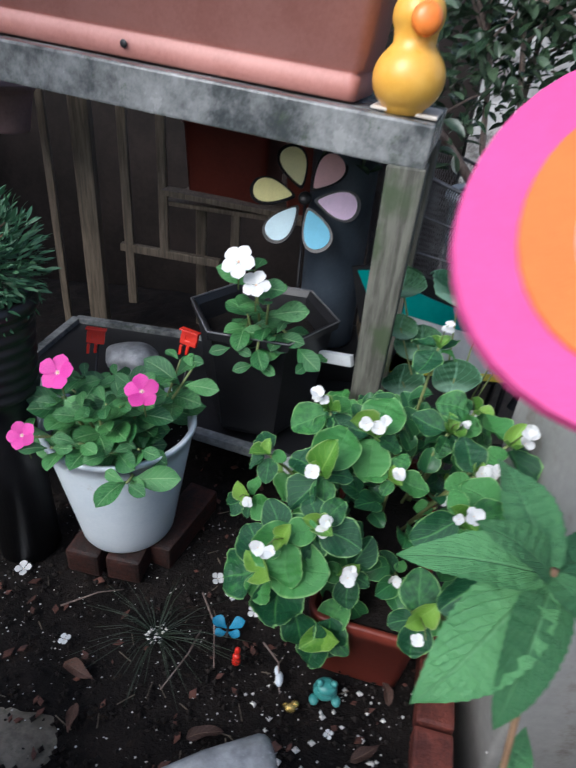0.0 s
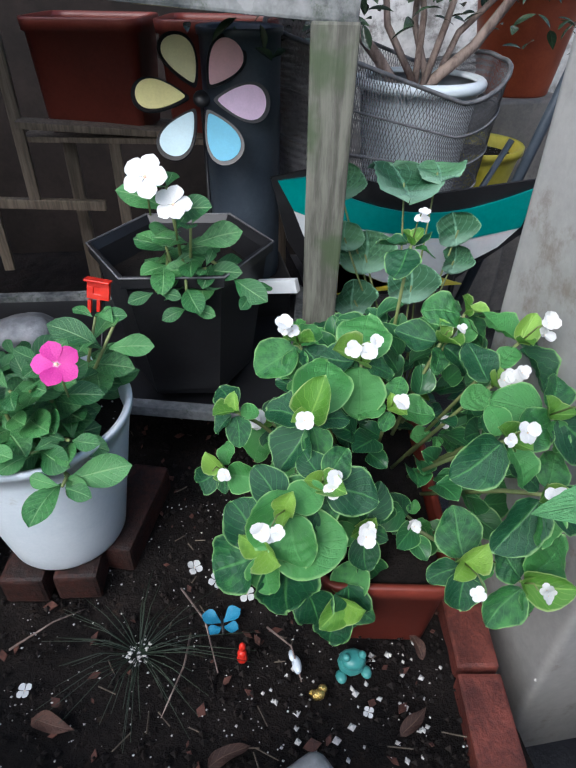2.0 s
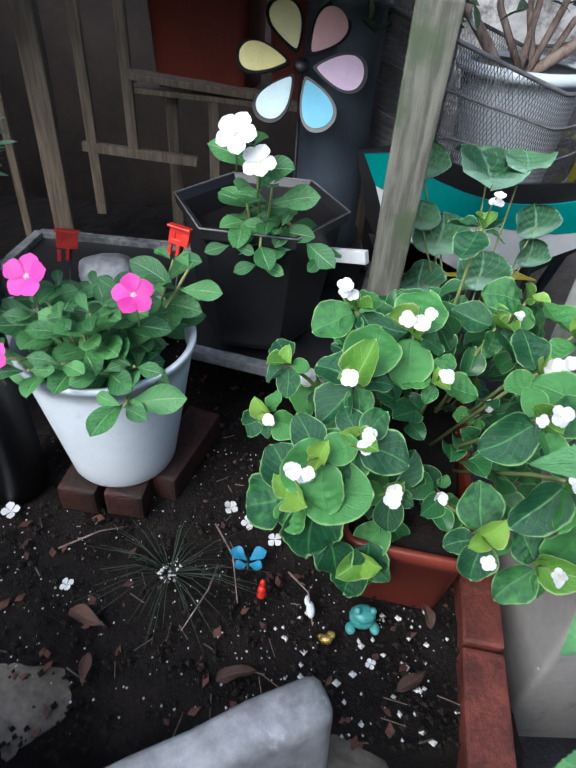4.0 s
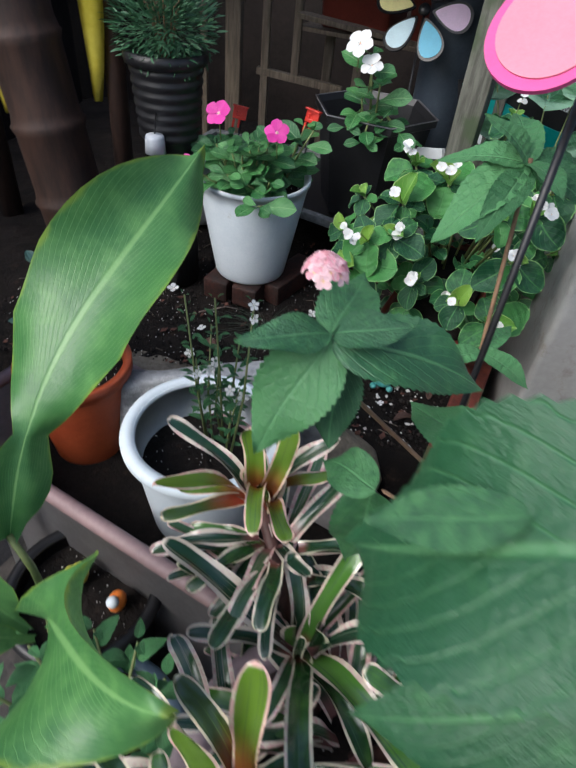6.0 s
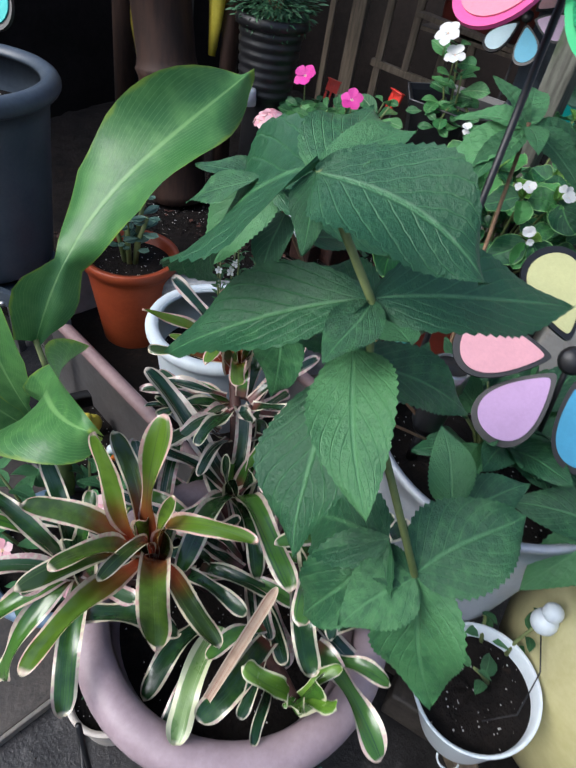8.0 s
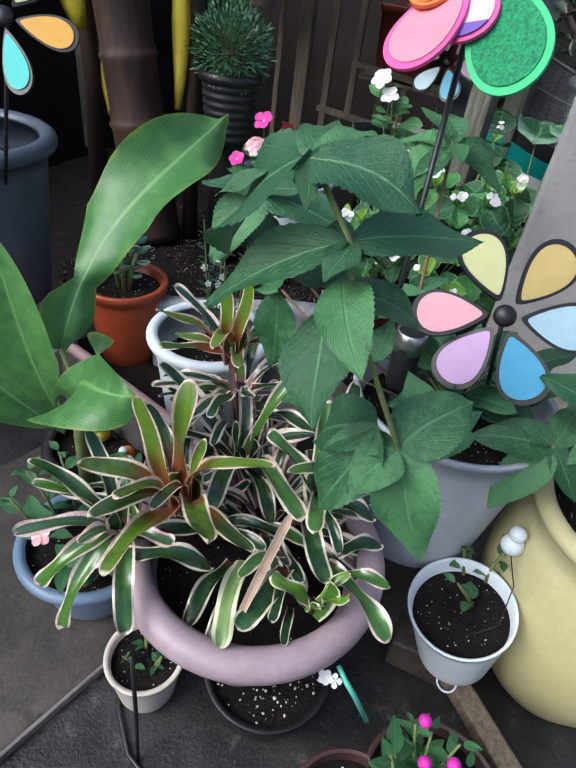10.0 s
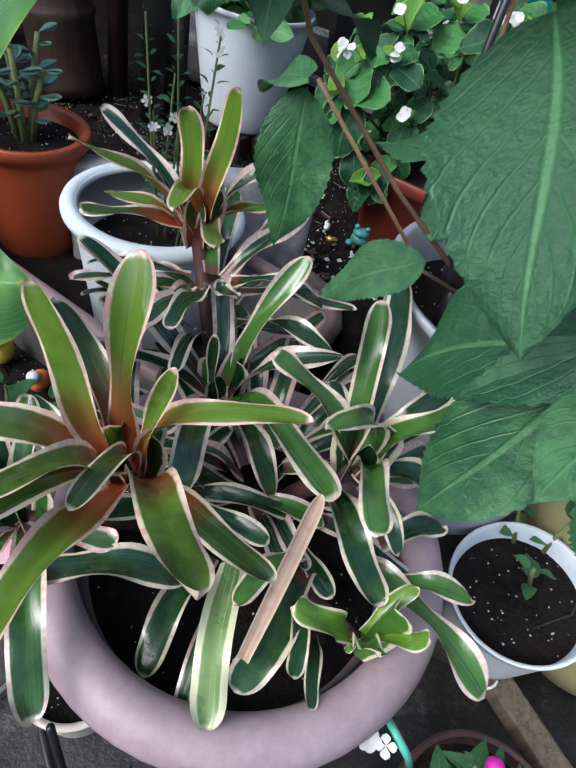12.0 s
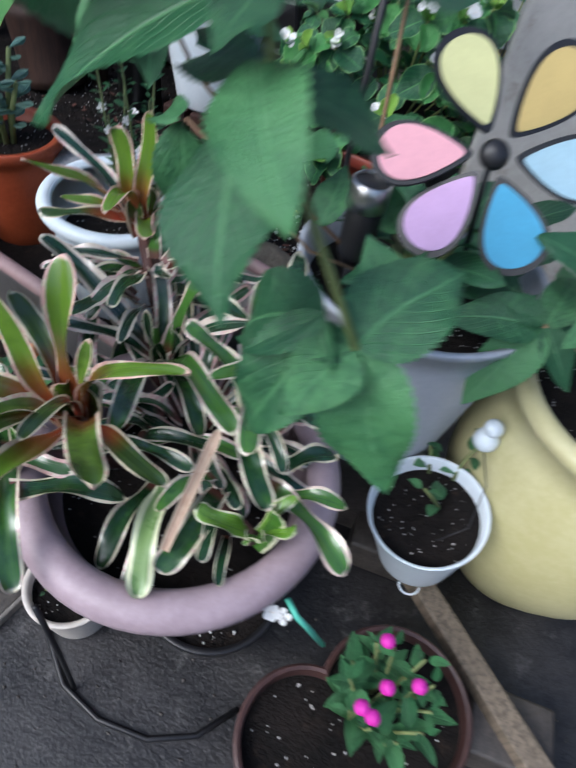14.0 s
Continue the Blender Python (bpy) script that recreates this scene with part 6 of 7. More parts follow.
def basket_shrub():
    c = Vector((0.375, 1.345, 0.0))
    ob = thing("wire_basket", (c.x, c.y, 0.285), "grey wire mesh basket with a dipped rim round a white pot", "basket")
    verts, faces = [], []
    n, rows = 330, 4

    def rim(a, h):
        co, si = math.cos(a), math.sin(a)
        u = math.copysign(abs(co) ** 0.75, co)
        top = 0.52 + (0.078 * (0.44 - u) if u < 0.44 else 0.18 * (u - 0.44) ** 2) + 0.04 * max(0.0, si)
        k = 0.86 + 0.14 * h
        return Vector((0.24 * k * u, 0.145 * k * math.copysign(abs(si) ** 0.75, si), 0.28 + (top - 0.28) * h))

    for i in range(n):
        a = 2 * math.pi * i / n
        for h0, h1 in ((0.0, 1.0),):
            for s in (-1, 1):
                p, q = rim(a, h0), rim(a + s * 0.25, h1)
                w = Vector((-math.sin(a), math.cos(a), 0)) * 0.0008
                b = len(verts)
                mid = rim(a + s * 0.125, 0.5)
                verts += [tuple(p - w), tuple(p + w), tuple(mid + w), tuple(mid - w), tuple(q + w), tuple(q - w)]
                faces += [(b, b + 1, b + 2, b + 3), (b + 3, b + 2, b + 4, b + 5)]
    me = bpy.data.meshes.new("mesh")
    me.from_pydata(verts, [], faces)
    tagged(part("wire_mesh", me, MESHWIRE, ob, smooth_faces=False), kind="stuff")
    for k in range(rows + 1):
        h = k / rows
        part("hoop", tube([rim(2 * math.pi * i / 72, h) for i in range(72)], 0.0026 if k < rows else 0.0045, 6, closed=True), MESHWIRE, ob)
    for a in (0.5, 2.2, 3.8, 5.4):
        p = rim(a, 0.0)
        part("leg", tube([p, (p.x * 0.9, p.y * 0.9, 0.0)], 0.005, 6), BLACK, ob)
    part("base", lathe([(0, 0.276), (0.14, 0.276), (0.14, 0.282), (0, 0.282)], 32), BLACK, ob)
    pot("round_pot", (0.45, 1.355, 0.562), "white round pot inside the wire basket", WHITE, 0.12, 0.095, 0.27, lip=0.012, rolled=True, fill=0.04)
    o = Vector((0.45, 1.355, 0.805))
    sh = thing("shrub", o, "leggy shrub with pale twisted branches and small glossy leaves", "shrub")
    rg = random.Random(44)
    ends = []
    for k, (dx, dy, dz) in enumerate(((-0.3, -0.05, 0.22), (0.3, 0.0, 0.28), (-0.05, 0.1, 0.45), (0.12, -0.05, 0.4), (-0.15, 0.05, 0.4), (0.4, 0.1, 0.35), (0.05, 0.2, 0.4))):
        e = Vector((dx, dy, dz))
        pts = [Vector((0.01 * k - 0.03, 0, -0.02)), e * 0.3 + Vector((0.03 * math.sin(k), 0.02, -0.01)), e * 0.65 + Vector((0, 0.03 * math.cos(k * 2), 0.02)), e]
        part("branch", tube(pts, 0.013 if k < 2 else 0.008, 8, 0.55), BARK, sh)
        ends += [pts[2], e]
        for q in range(5):
            s = pts[2].lerp(e, rg.random())
            t = s + Vector((rg.uniform(-0.18, 0.18), rg.uniform(-0.12, 0.12), rg.uniform(0.05, 0.22)))
            part("twig", tube([s, s.lerp(t, 0.5) + Vector((0.01, 0, 0.01)), t], 0.004, 6, 0.5), BARK, sh)
            ends.append(t)
    me0, chord = sheet("lance", 0.42, 25, 0.3, 0.0, 0, 6, 4)
    uv0 = {}
    for lp in me0.loops:
        uv0[lp.vertex_index] = tuple(me0.uv_layers[0].data[lp.index].uv)
    verts, faces, uvs = [], [], []
    for _ in range(3100):
        p = rg.choice(ends) + Vector((rg.gauss(0, 0.1), rg.gauss(0, 0.09), rg.gauss(0.02, 0.1)))
        if p.z < 0.06 or (abs(p.x) < 0.13 and p.z < 0.12):
            continue
        t = Vector((rg.uniform(-1, 1), rg.uniform(-1, 1), rg.uniform(-0.5, 0.8))).normalized()
        m = aim(p, p + t * rg.uniform(0.03, 0.055), chord, (rg.uniform(-0.6, 0.6), rg.uniform(-0.8, 0.4), 1))
        b = len(verts)
        verts += [tuple(m @ v.co) for v in me0.vertices]
        uvs += [uv0[i] for i in range(len(me0.vertices))]
        faces += [tuple(b + i for i in f.vertices) for f in me0.polygons]
    me = bpy.data.meshes.new("foliage")
    me.from_pydata(verts, [], faces)
    lay = me.uv_layers.new(name="UVMap")
    for lp in me.loops:
        lay.data[lp.index].uv = uvs[lp.vertex_index]
    tagged(part("foliage", me, L_SHRUB, sh), kind="stuff")


basket_shrub()


def teal_sign():
    """A flat cut-out board with three painted bands."""
    ob = thing("painted_cutout", (0.12, 1.14, 0.285), "flat cut-out garden sign painted teal, white and yellow", "garden sign")

    def band(name, pts, y, mat, label=""):
        bm = bmesh.new()
        f = [bm.verts.new((x, y, z)) for x, z in pts]
        g = [bm.verts.new((x, y + 0.006, z)) for x, z in pts]
        bm.faces.new(f)
        bm.faces.new(g[::-1])
        for k in range(len(f)):
            bm.faces.new((f[k], g[k], g[(k + 1) % len(f)], f[(k + 1) % len(f)]))
        bmesh.ops.recalc_face_normals(bm, faces=bm.faces)
        part(name, bm, mat, ob, label, smooth_faces=False)

    top = [(0.0, 0.415), (0.06, 0.42)] + [(0.06 + 0.46 * k / 10, 0.41 - 0.055 * math.sin(math.pi * k / 10) - 0.03 * k / 10) for k in range(11)]
    mid = [(0.5, 0.30), (0.4, 0.285), (0.3, 0.29), (0.2, 0.31), (0.1, 0.33), (0.03, 0.36)]
    low = [(0.46, 0.26), (0.34, 0.2), (0.22, 0.2), (0.12, 0.25), (0.05, 0.31)]
    band("teal_band", top + mid, 0.0, TEAL, "teal painted band")
    band("white_band", mid[::-1] + low, 0.002, PALE, "white painted band")
    band("yellow_band", low[::-1] + [(0.1, 0.18), (0.4, 0.18)], 0.004, YELLOW_TAPE, "yellow painted band")
    band("outline", [(-0.012, 0.42), (0.06, 0.432), (0.3, 0.375), (0.53, 0.395), (0.52, 0.29), (0.35, 0.17), (0.1, 0.17), (0.02, 0.3)], 0.007, BLACK, "black outline")
    for x in (0.15, 0.38):
        part("peg", tube([(x, 0.012, 0.3), (x, 0.012, 0.0)], 0.006, 8), BLACK, ob)


teal_sign()
geranium = thing("geranium", (0.33, 0.98, 0.285), "round scalloped geranium leaves behind the begonias", "geranium")
rg = random.Random(17)
for k, (x, y, z, s) in enumerate(((0.29, 0.98, 0.738, 0.105), (0.345, 0.985, 0.75, 0.062), (0.186, 0.99, 0.74, 0.07), (0.238, 0.98, 0.623, 0.085), (0.397, 0.98, 0.655, 0.066), (0.197, 0.97, 0.659, 0.055), (0.31, 0.94, 0.58, 0.08), (0.40, 0.98, 0.6, 0.06), (0.22, 0.96, 0.55, 0.075))):
    p = Vector((x, y, z)) - geranium.location
    part("leaf_stalk", tube([(0.02 * math.sin(k), 0, 0), p * 0.6 + Vector((0, 0, 0.02)), p], 0.0022, 6, 0.7), STEM, geranium)
    flat = k < 2
    leaf(geranium, L_GERAN, p + Vector((0.0, -s * (0.4 if flat else 0.12), -s * (0.1 if flat else 0.36))), p + Vector((s * rg.uniform(-0.15, 0.15), s * (0.5 if flat else 0.2), s * (0.12 if flat else 0.42))), "round", 1.4, -30, 0.3, 0.16, up=(rg.uniform(-0.3, 0.3), -0.3 if flat else -1, 1 if flat else 0.5), nv=28, nu=10, teeth=0.04, rumple=0.02, pleats=5, slant=1.5)
pot("bowl_planter", (0.70, 1.55, 0.45), "yellow glazed bowl on a concrete block", YELLOW_TAPE, 0.12, 0.08, 0.2, lip=0.012, fill=0.03)
st = thing("block_stand", (0.70, 1.55, 0.0), "concrete block under the yellow bowl", "block")
part("block", box((0.2, 0.2, 0.45), 0.01, (0, 0, 0.225)), CONCRETE_LIGHT, st)
pot("round_pot", (0.92, 1.8, 0.72), "orange-red plastic pot on a concrete block", ORANGE_POT, 0.14, 0.1, 0.26, lip=0.014, fill=0.03)
st = thing("block_stand", (0.92, 1.8, 0.0), "concrete block under the orange pot", "block")
part("block", box((0.26, 0.26, 0.72), 0.01, (0, 0, 0.36)), CONCRETE_LIGHT, st)
frame_ob = thing("garden_trellis", (0.72, 1.3, 0.0), "leaning dark green metal trellis bars", "trellis")
part("bar", tube([(-0.12, 0, 0.3), (0.03, 0.02, 0.8), (0.17, 0.05, 1.25)], 0.012, 8), SLATE, frame_ob)
part("bar", tube([(-0.2, 0.05, 0.35), (-0.03, 0.06, 0.7)], 0.007, 8), SLATE, frame_ob)


hung = pot("hanging_pot", (-0.70, 1.40, 0.86), "dusty pink plastic pot hung on the slat frame", MAUVE, 0.065, 0.045, 0.1, lip=0.008, fill=0.02)
for sx in (-1, 1):
    part("hanger", tube([(0.06 * sx, 0, 0.098), (0.03 * sx, 0.1, 0.25), (0, 0.25, 0.36)], 0.0022, 6), BLACK, hung, "thin black wire")


# ---- leafy stalks ----
def stalk_plant(name, o, label, category, stems, mat, size, ratio, seed, shape="ovate", droop=0.3, bend=35, teeth=0.05, stem_mat=None, move=None):
    ob = thing(name, o, label, category, move=move)
    rg = random.Random(seed)
    for f, t, n in stems:
        herb(ob, o, f, t, n, mat, size, shape, ratio, bend, 0.22, rg, stem_mat=stem_mat or STEM, droop=droop, teeth=teeth)
    return ob


def tall_stalk():
    o = Vector((0.215, 0.15, 0.0))
    ob = thing("tall_leafy_plant", o, "tall thin brown stalk with drooping green leaves beside the pinwheel", "plant", move=(-0.004, 0.017, 0.02))
    part("stem", tube([(0, 0, 0), (0.005, 0.03, 0.35), (-0.015, 0.075, 0.62), (-0.03, 0.1, 0.81)], 0.0035, 8, 0.7), STEM_BROWN, ob)
    for c, tips in (((0.185, 0.25, 0.805), ((0.092, 0.275, 0.782), (0.106, 0.208, 0.715), (0.15, 0.185, 0.735), (0.275, 0.215, 0.765), (0.262, 0.3, 0.79), (0.165, 0.335, 0.83), (0.215, 0.172, 0.80), (0.125, 0.25, 0.845))),
                    ((0.205, 0.215, 0.58), ((0.14, 0.19, 0.55), (0.27, 0.19, 0.555), (0.24, 0.27, 0.59)))):
        c = Vector(c) - o
        for k, t in enumerate(tips):
            leaf(ob, L_SERRATE, c, Vector(t) - o, "ovate", (0.4, 0.46)[k % 2], 35, 0.25, 0.12, up=(0, -0.35, 0.9), nv=36, nu=8, teeth=0.05, rumple=0.03, pleats=9)


tall_stalk()
def hydrangea():
    o = Vector((0.6, 0.02, 0.43))
    ob = thing("hydrangea", o, "leafy hydrangea shoots in the yellow pot", "hydrangea", move=STILL)
    shoots = (((0.435, -0.05, 0.59), ((0.342, -0.06, 0.569), (0.392, -0.1, 0.5), (0.385, -0.03, 0.598), (0.484, -0.075, 0.54), (0.46, 0.02, 0.61))),
              ((0.51, -0.01, 0.625), ((0.39, -0.04, 0.672), (0.45, -0.09, 0.6), (0.54, -0.1, 0.6), (0.6, 0.0, 0.62), (0.5, 0.07, 0.65))),
              ((0.55, 0.1, 0.6), ((0.46, 0.1, 0.6), (0.52, 0.03, 0.63), (0.62, 0.06, 0.6), (0.56, 0.18, 0.61))),
              ((0.5, 0.05, 0.54), ((0.41, 0.03, 0.53), (0.45, -0.02, 0.52), (0.47, 0.13, 0.55), (0.58, -0.02, 0.53))))
    for c, tips in shoots:
        c = Vector(c)
        part("stem", tube([Vector((0, 0, 0)), (c - o) * 0.5 + Vector((0, 0, 0.03)), c - o], 0.0035, 7, 0.7), STEM_BROWN, ob)
        for k, t in enumerate(tips):
            leaf(ob, L_LANTANA, c - o, Vector(t) - o, "ovate", (0.58, 0.52)[k % 2], 32, 0.2, 0.12, up=(0, -0.5, 0.9), nv=36, nu=10, teeth=0.05, rumple=0.012, pleats=8)


hydrangea()
def cuphea():
    o = Vector((-0.12, 0.135, 0.39))
    ob = thing("cuphea_plant", o, "slender cuphea with tiny leaves and white flowers in a pot", "cuphea", move=(0, 0, 0))
    rg = random.Random(63)
    tops = ((-0.159, 0.124, 0.662), (-0.121, 0.122, 0.668), (-0.077, 0.132, 0.668), (-0.15, 0.13, 0.565), (-0.122, 0.14, 0.56), (-0.09, 0.13, 0.53), (-0.14, 0.16, 0.6), (-0.1, 0.155, 0.59))
    for k, t in enumerate(tops):
        f = Vector((-0.12 + (t[0] + 0.12) * 0.45, 0.135 + 0.02 * math.sin(k * 2.1), 0.385))
        tall = k < 3
        herb(ob, o, f, t, 15 if tall else 10, L_SERRATE, 0.019 if tall else 0.024, "lance", 0.4, 30, 0.25, rg, stem_r=0.002, droop=0.2, start=0.3)
        for q in range(2 if k in (2, 3, 4, 5) else 1):
            p = f.lerp(Vector(t), 1.0 - 0.09 * q) - o + Vector((rg.uniform(-0.012, 0.012), rg.uniform(-0.012, 0), rg.uniform(-0.004, 0.008)))
            if k in (2, 3, 4, 5):
                flower(ob, p, rg.uniform(0.006, 0.009), F_WHITE, (rg.uniform(-0.5, 0.5), -0.8, 0.6), n=5, ratio=0.7, cup=25)


cuphea()
stalk_plant("cutting", (0.44, -0.1, 0.26), "small leafy cutting in the white pot", "seedling", [((0.44, -0.09, 0.245), (0.40, -0.135, 0.335), 2), ((0.45, -0.05, 0.245), (0.46, -0.03, 0.34), 3), ((0.42, -0.05, 0.245), (0.38, -0.03, 0.33), 3)], L_SERRATE, 0.034, 0.66, 64, move=(-0.005, -0.012, 0.064))
stalk_plant("seedling_plant", (0.03, -0.345, 0.135), "small green seedlings in the cream pot", "seedling", [((0.03 + 0.018 * math.cos(k * 2.1), -0.345 + 0.018 * math.sin(k * 2.1), 0.13), (0.03 + 0.03 * math.cos(k * 2.1), -0.345 + 0.03 * math.sin(k * 2.1), 0.17), 2) for k in range(5)], L_SERRATE, 0.02, 0.6, 65, move=(-0.012, 0.025, 0.02))
imp = stalk_plant("impatiens_plant", (-0.19, -0.33, 0.17), "leafy impatiens with pink flowers in the blue bowl", "impatiens", [((-0.19 + 0.05 * math.cos(k * 1.9), -0.33 + 0.05 * math.sin(k * 1.9), 0.165), (-0.19 + 0.1 * math.cos(k * 1.9), -0.33 + 0.1 * math.sin(k * 1.9), 0.25 + 0.02 * (k % 3)), 4) for k in range(9)], L_SERRATE, 0.048, 0.6, 66, move=(0.035, 0.105, 0.05))
for x, y, z in ((-0.10, -0.40, 0.27), (-0.07, -0.37, 0.26), (-0.2, -0.41, 0.27), (-0.13, -0.30, 0.3)):
    flower(imp, Vector((x, y, z)) - Vector((-0.19, -0.33, 0.17)), 0.016, F_PINK, (0, -0.6, 0.8))
AMARANTH = Vector((0.43, -0.325, 0.17))
bed2 = stalk_plant("globe_amaranth", AMARANTH, "low plant with round magenta flower heads in the brown planter", "amaranth", [(AMARANTH + Vector((0.02 * math.cos(k * 1.7), 0.02 * math.sin(k * 1.7), 0)), AMARANTH + Vector((0.05 * math.cos(k * 1.7), 0.045 * math.sin(k * 1.7), 0.09 + 0.016 * (k % 3))), 4) for k in range(11)], L_SERRATE, 0.04, 0.55, 67, move=STILL)
for x, y, z in ((0.407, -0.291, 0.315), (0.417, -0.335, 0.312), (0.448, -0.323, 0.316), (0.397, -0.361, 0.308), (0.41, -0.365, 0.305)):
    part("flower_stalk", tube([Vector((x, y, z - 0.07)) - AMARANTH, Vector((x, y, z)) - AMARANTH], 0.0012, 5), STEM, bed2)
    bm = bmesh.new()
    bmesh.ops.create_icosphere(bm, subdivisions=2, radius=0.0085)
    for v in bm.verts:
        v.co *= 1 + 0.12 * noise.noise(v.co * 400)
    bm.transform(Matrix.Translation(Vector((x, y, z)) - AMARANTH))
    part("flower_head", bm, MAGENTA, bed2, "round magenta flower head")


def jade():
    o = Vector((-0.375, 0.155, 0.425))
    ob = thing("jade_plant", o, "jade plant with grey-green paddle leaves in the orange pot", "succulent", move=(0.007, 0.02, 0.02))
    rg = random.Random(71)
    for k in range(5):
        a = k * 1.3
        t = Vector((0.04 * math.cos(a), 0.035 * math.sin(a), 0.1 + 0.03 * (k % 3)))
        part("stem", tube([Vector((0.01 * math.cos(a), 0.01 * math.sin(a), 0)), t * 0.5, t], 0.005, 8, 0.7), STEM, ob)
        for q in range(9):
            s = 0.3 + 0.7 * q / 8
            b = q * 1.57 + a
            p = t * s
            d = Vector((math.cos(b), math.sin(b), 0.25)).normalized() * rg.uniform(0.028, 0.042)
            for up in (1, -1):
                leaf(ob, L_SUCC, p, p + d, "obovate", 0.42, 15, -0.5, 0.0, up=(0, 0, up), nv=8, nu=4, seed=0)


jade()


# ---- small things ----
def ball_bits(name, at, label, category, bits, rot=(0, 0, 0)):
    """A small ornament of rounded pieces: offset, radii, material, part name."""
    ob = thing(name, at, label, category, rot=rot)
    for off, rad, mat, nm in bits:
        bm = bmesh.new()
        bmesh.ops.create_icosphere(bm, subdivisions=2, radius=1.0)
        for v in bm.verts:
            v.co = Vector((v.co.x * rad[0], v.co.y * rad[1], v.co.z * rad[2])) + Vector(off)
        part(nm, bm, mat, ob)
    return ob


def one_mesh(name, at, label, category, bits, mat):
    bms = []
    for off, rad in bits:
        bm = bmesh.new()
        bmesh.ops.create_icosphere(bm, subdivisions=2, radius=1.0)
        for v in bm.verts:
            v.co = Vector((v.co.x * rad[0], v.co.y * rad[1], v.co.z * rad[2])) + Vector(off)
        bms.append(bm)
    ob = part(name, joined(*bms), mat, None)
    ob.location = at
    return tagged(ob, label, category)


FROG = surface("turquoise_glaze", (0.05, 0.26, 0.24), (0.1, 0.36, 0.33), 0.35, 40, 200, 0.05)
BLUEFOIL = surface("blue_foil", (0.02, 0.2, 0.36), (0.06, 0.34, 0.52), 0.25, 60, 200, 0.4)
GOLD = surface("gold_foil", (0.6, 0.42, 0.1), (0.75, 0.55, 0.2), 0.25, 80, 300, 0.6, metal=0.8)
one_mesh("frog_ornament", (0.095, 0.478, 0.297), "small turquoise glazed frog ornament on the soil", "ornament", [((0, 0, 0.012), (0.018, 0.017, 0.012)), ((0, -0.004, 0.026), (0.016, 0.014, 0.009)), ((-0.01, -0.006, 0.037), (0.005, 0.005, 0.005)), ((0.01, -0.006, 0.037), (0.005, 0.005, 0.005)), ((-0.016, -0.012, 0.005), (0.007, 0.009, 0.005)), ((0.016, -0.012, 0.005), (0.007, 0.009, 0.005))], FROG)
one_mesh("red_ornament", (-0.038, 0.51, 0.297), "tiny ornament with a pointed red top on the soil", "ornament", [((0, 0, 0.008), (0.007, 0.006, 0.009)), ((0, 0, 0.02), (0.006, 0.006, 0.006)), ((0.001, 0.002, 0.03), (0.0045, 0.0045, 0.009))], RED)
one_mesh("white_ornament", (0.028, 0.49, 0.297), "small white cone-shaped ornament on the soil", "ornament", [((0, 0, 0.006), (0.006, 0.012, 0.006)), ((-0.004, 0.012, 0.007), (0.004, 0.008, 0.004))], WHITE)
one_mesh("foil_scrap", (0.046, 0.45, 0.297), "crumpled gold foil scrap on the soil", "foil", [((0, 0, 0.006), (0.009, 0.007, 0.006)), ((0.007, 0.006, 0.005), (0.006, 0.006, 0.005)), ((-0.006, 0.004, 0.004), (0.005, 0.004, 0.004))], GOLD)


def butterfly():
    ob = thing("foil_butterfly", (-0.058, 0.56, 0.30), "small blue foil butterfly lying on the soil", "ornament")
    part("body", tube([(0, -0.012, 0.004), (0, 0.012, 0.005)], 0.002, 6), BLACK, ob)
    for s in (-1, 1):
        leaf(ob, BLUEFOIL, (0.001 * s, 0.004, 0.004), (0.026 * s, 0.012, 0.014), "obovate", 0.8, 20, 0.2, 0.1, name="wing", nv=7, nu=4)
        leaf(ob, BLUEFOIL, (0.001 * s, -0.003, 0.004), (0.02 * s, -0.012, 0.008), "obovate", 0.8, 20, 0.2, 0.1, name="wing", nv=7, nu=4)


butterfly()


def needle_tuft():
    """A flat fan of long dry needles."""
    ob = thing("needle_tuft", (-0.165, 0.54, 0.295), "flattened tuft of thin dry grass needles on the soil", "grass")
    rg = random.Random(81)
    bms = []
    for k in range(58):
        a = rg.uniform(0, 6.28)
        ln = rg.uniform(0.05, 0.15)
        c = Vector((0, 0, 0.01))
        e = Vector((math.cos(a) * ln, math.sin(a) * ln * 0.85, rg.uniform(0.004, 0.03)))
        bms.append(tube([c, e * 0.5 + Vector((0, 0, 0.02)), e], 0.0007, 4, 0.5))
    tagged(part("needles", joined(*bms), L_NEEDLE, ob), kind="stuff")
    tagged(part("pale_heart", specks(rg, 60, lambda: ring_point(rg, 0.016, rg.uniform(0.006, 0.022)), 0.001, 0.003), PERLITE, ob, "pale matted centre", smooth_faces=False), kind="stuff")


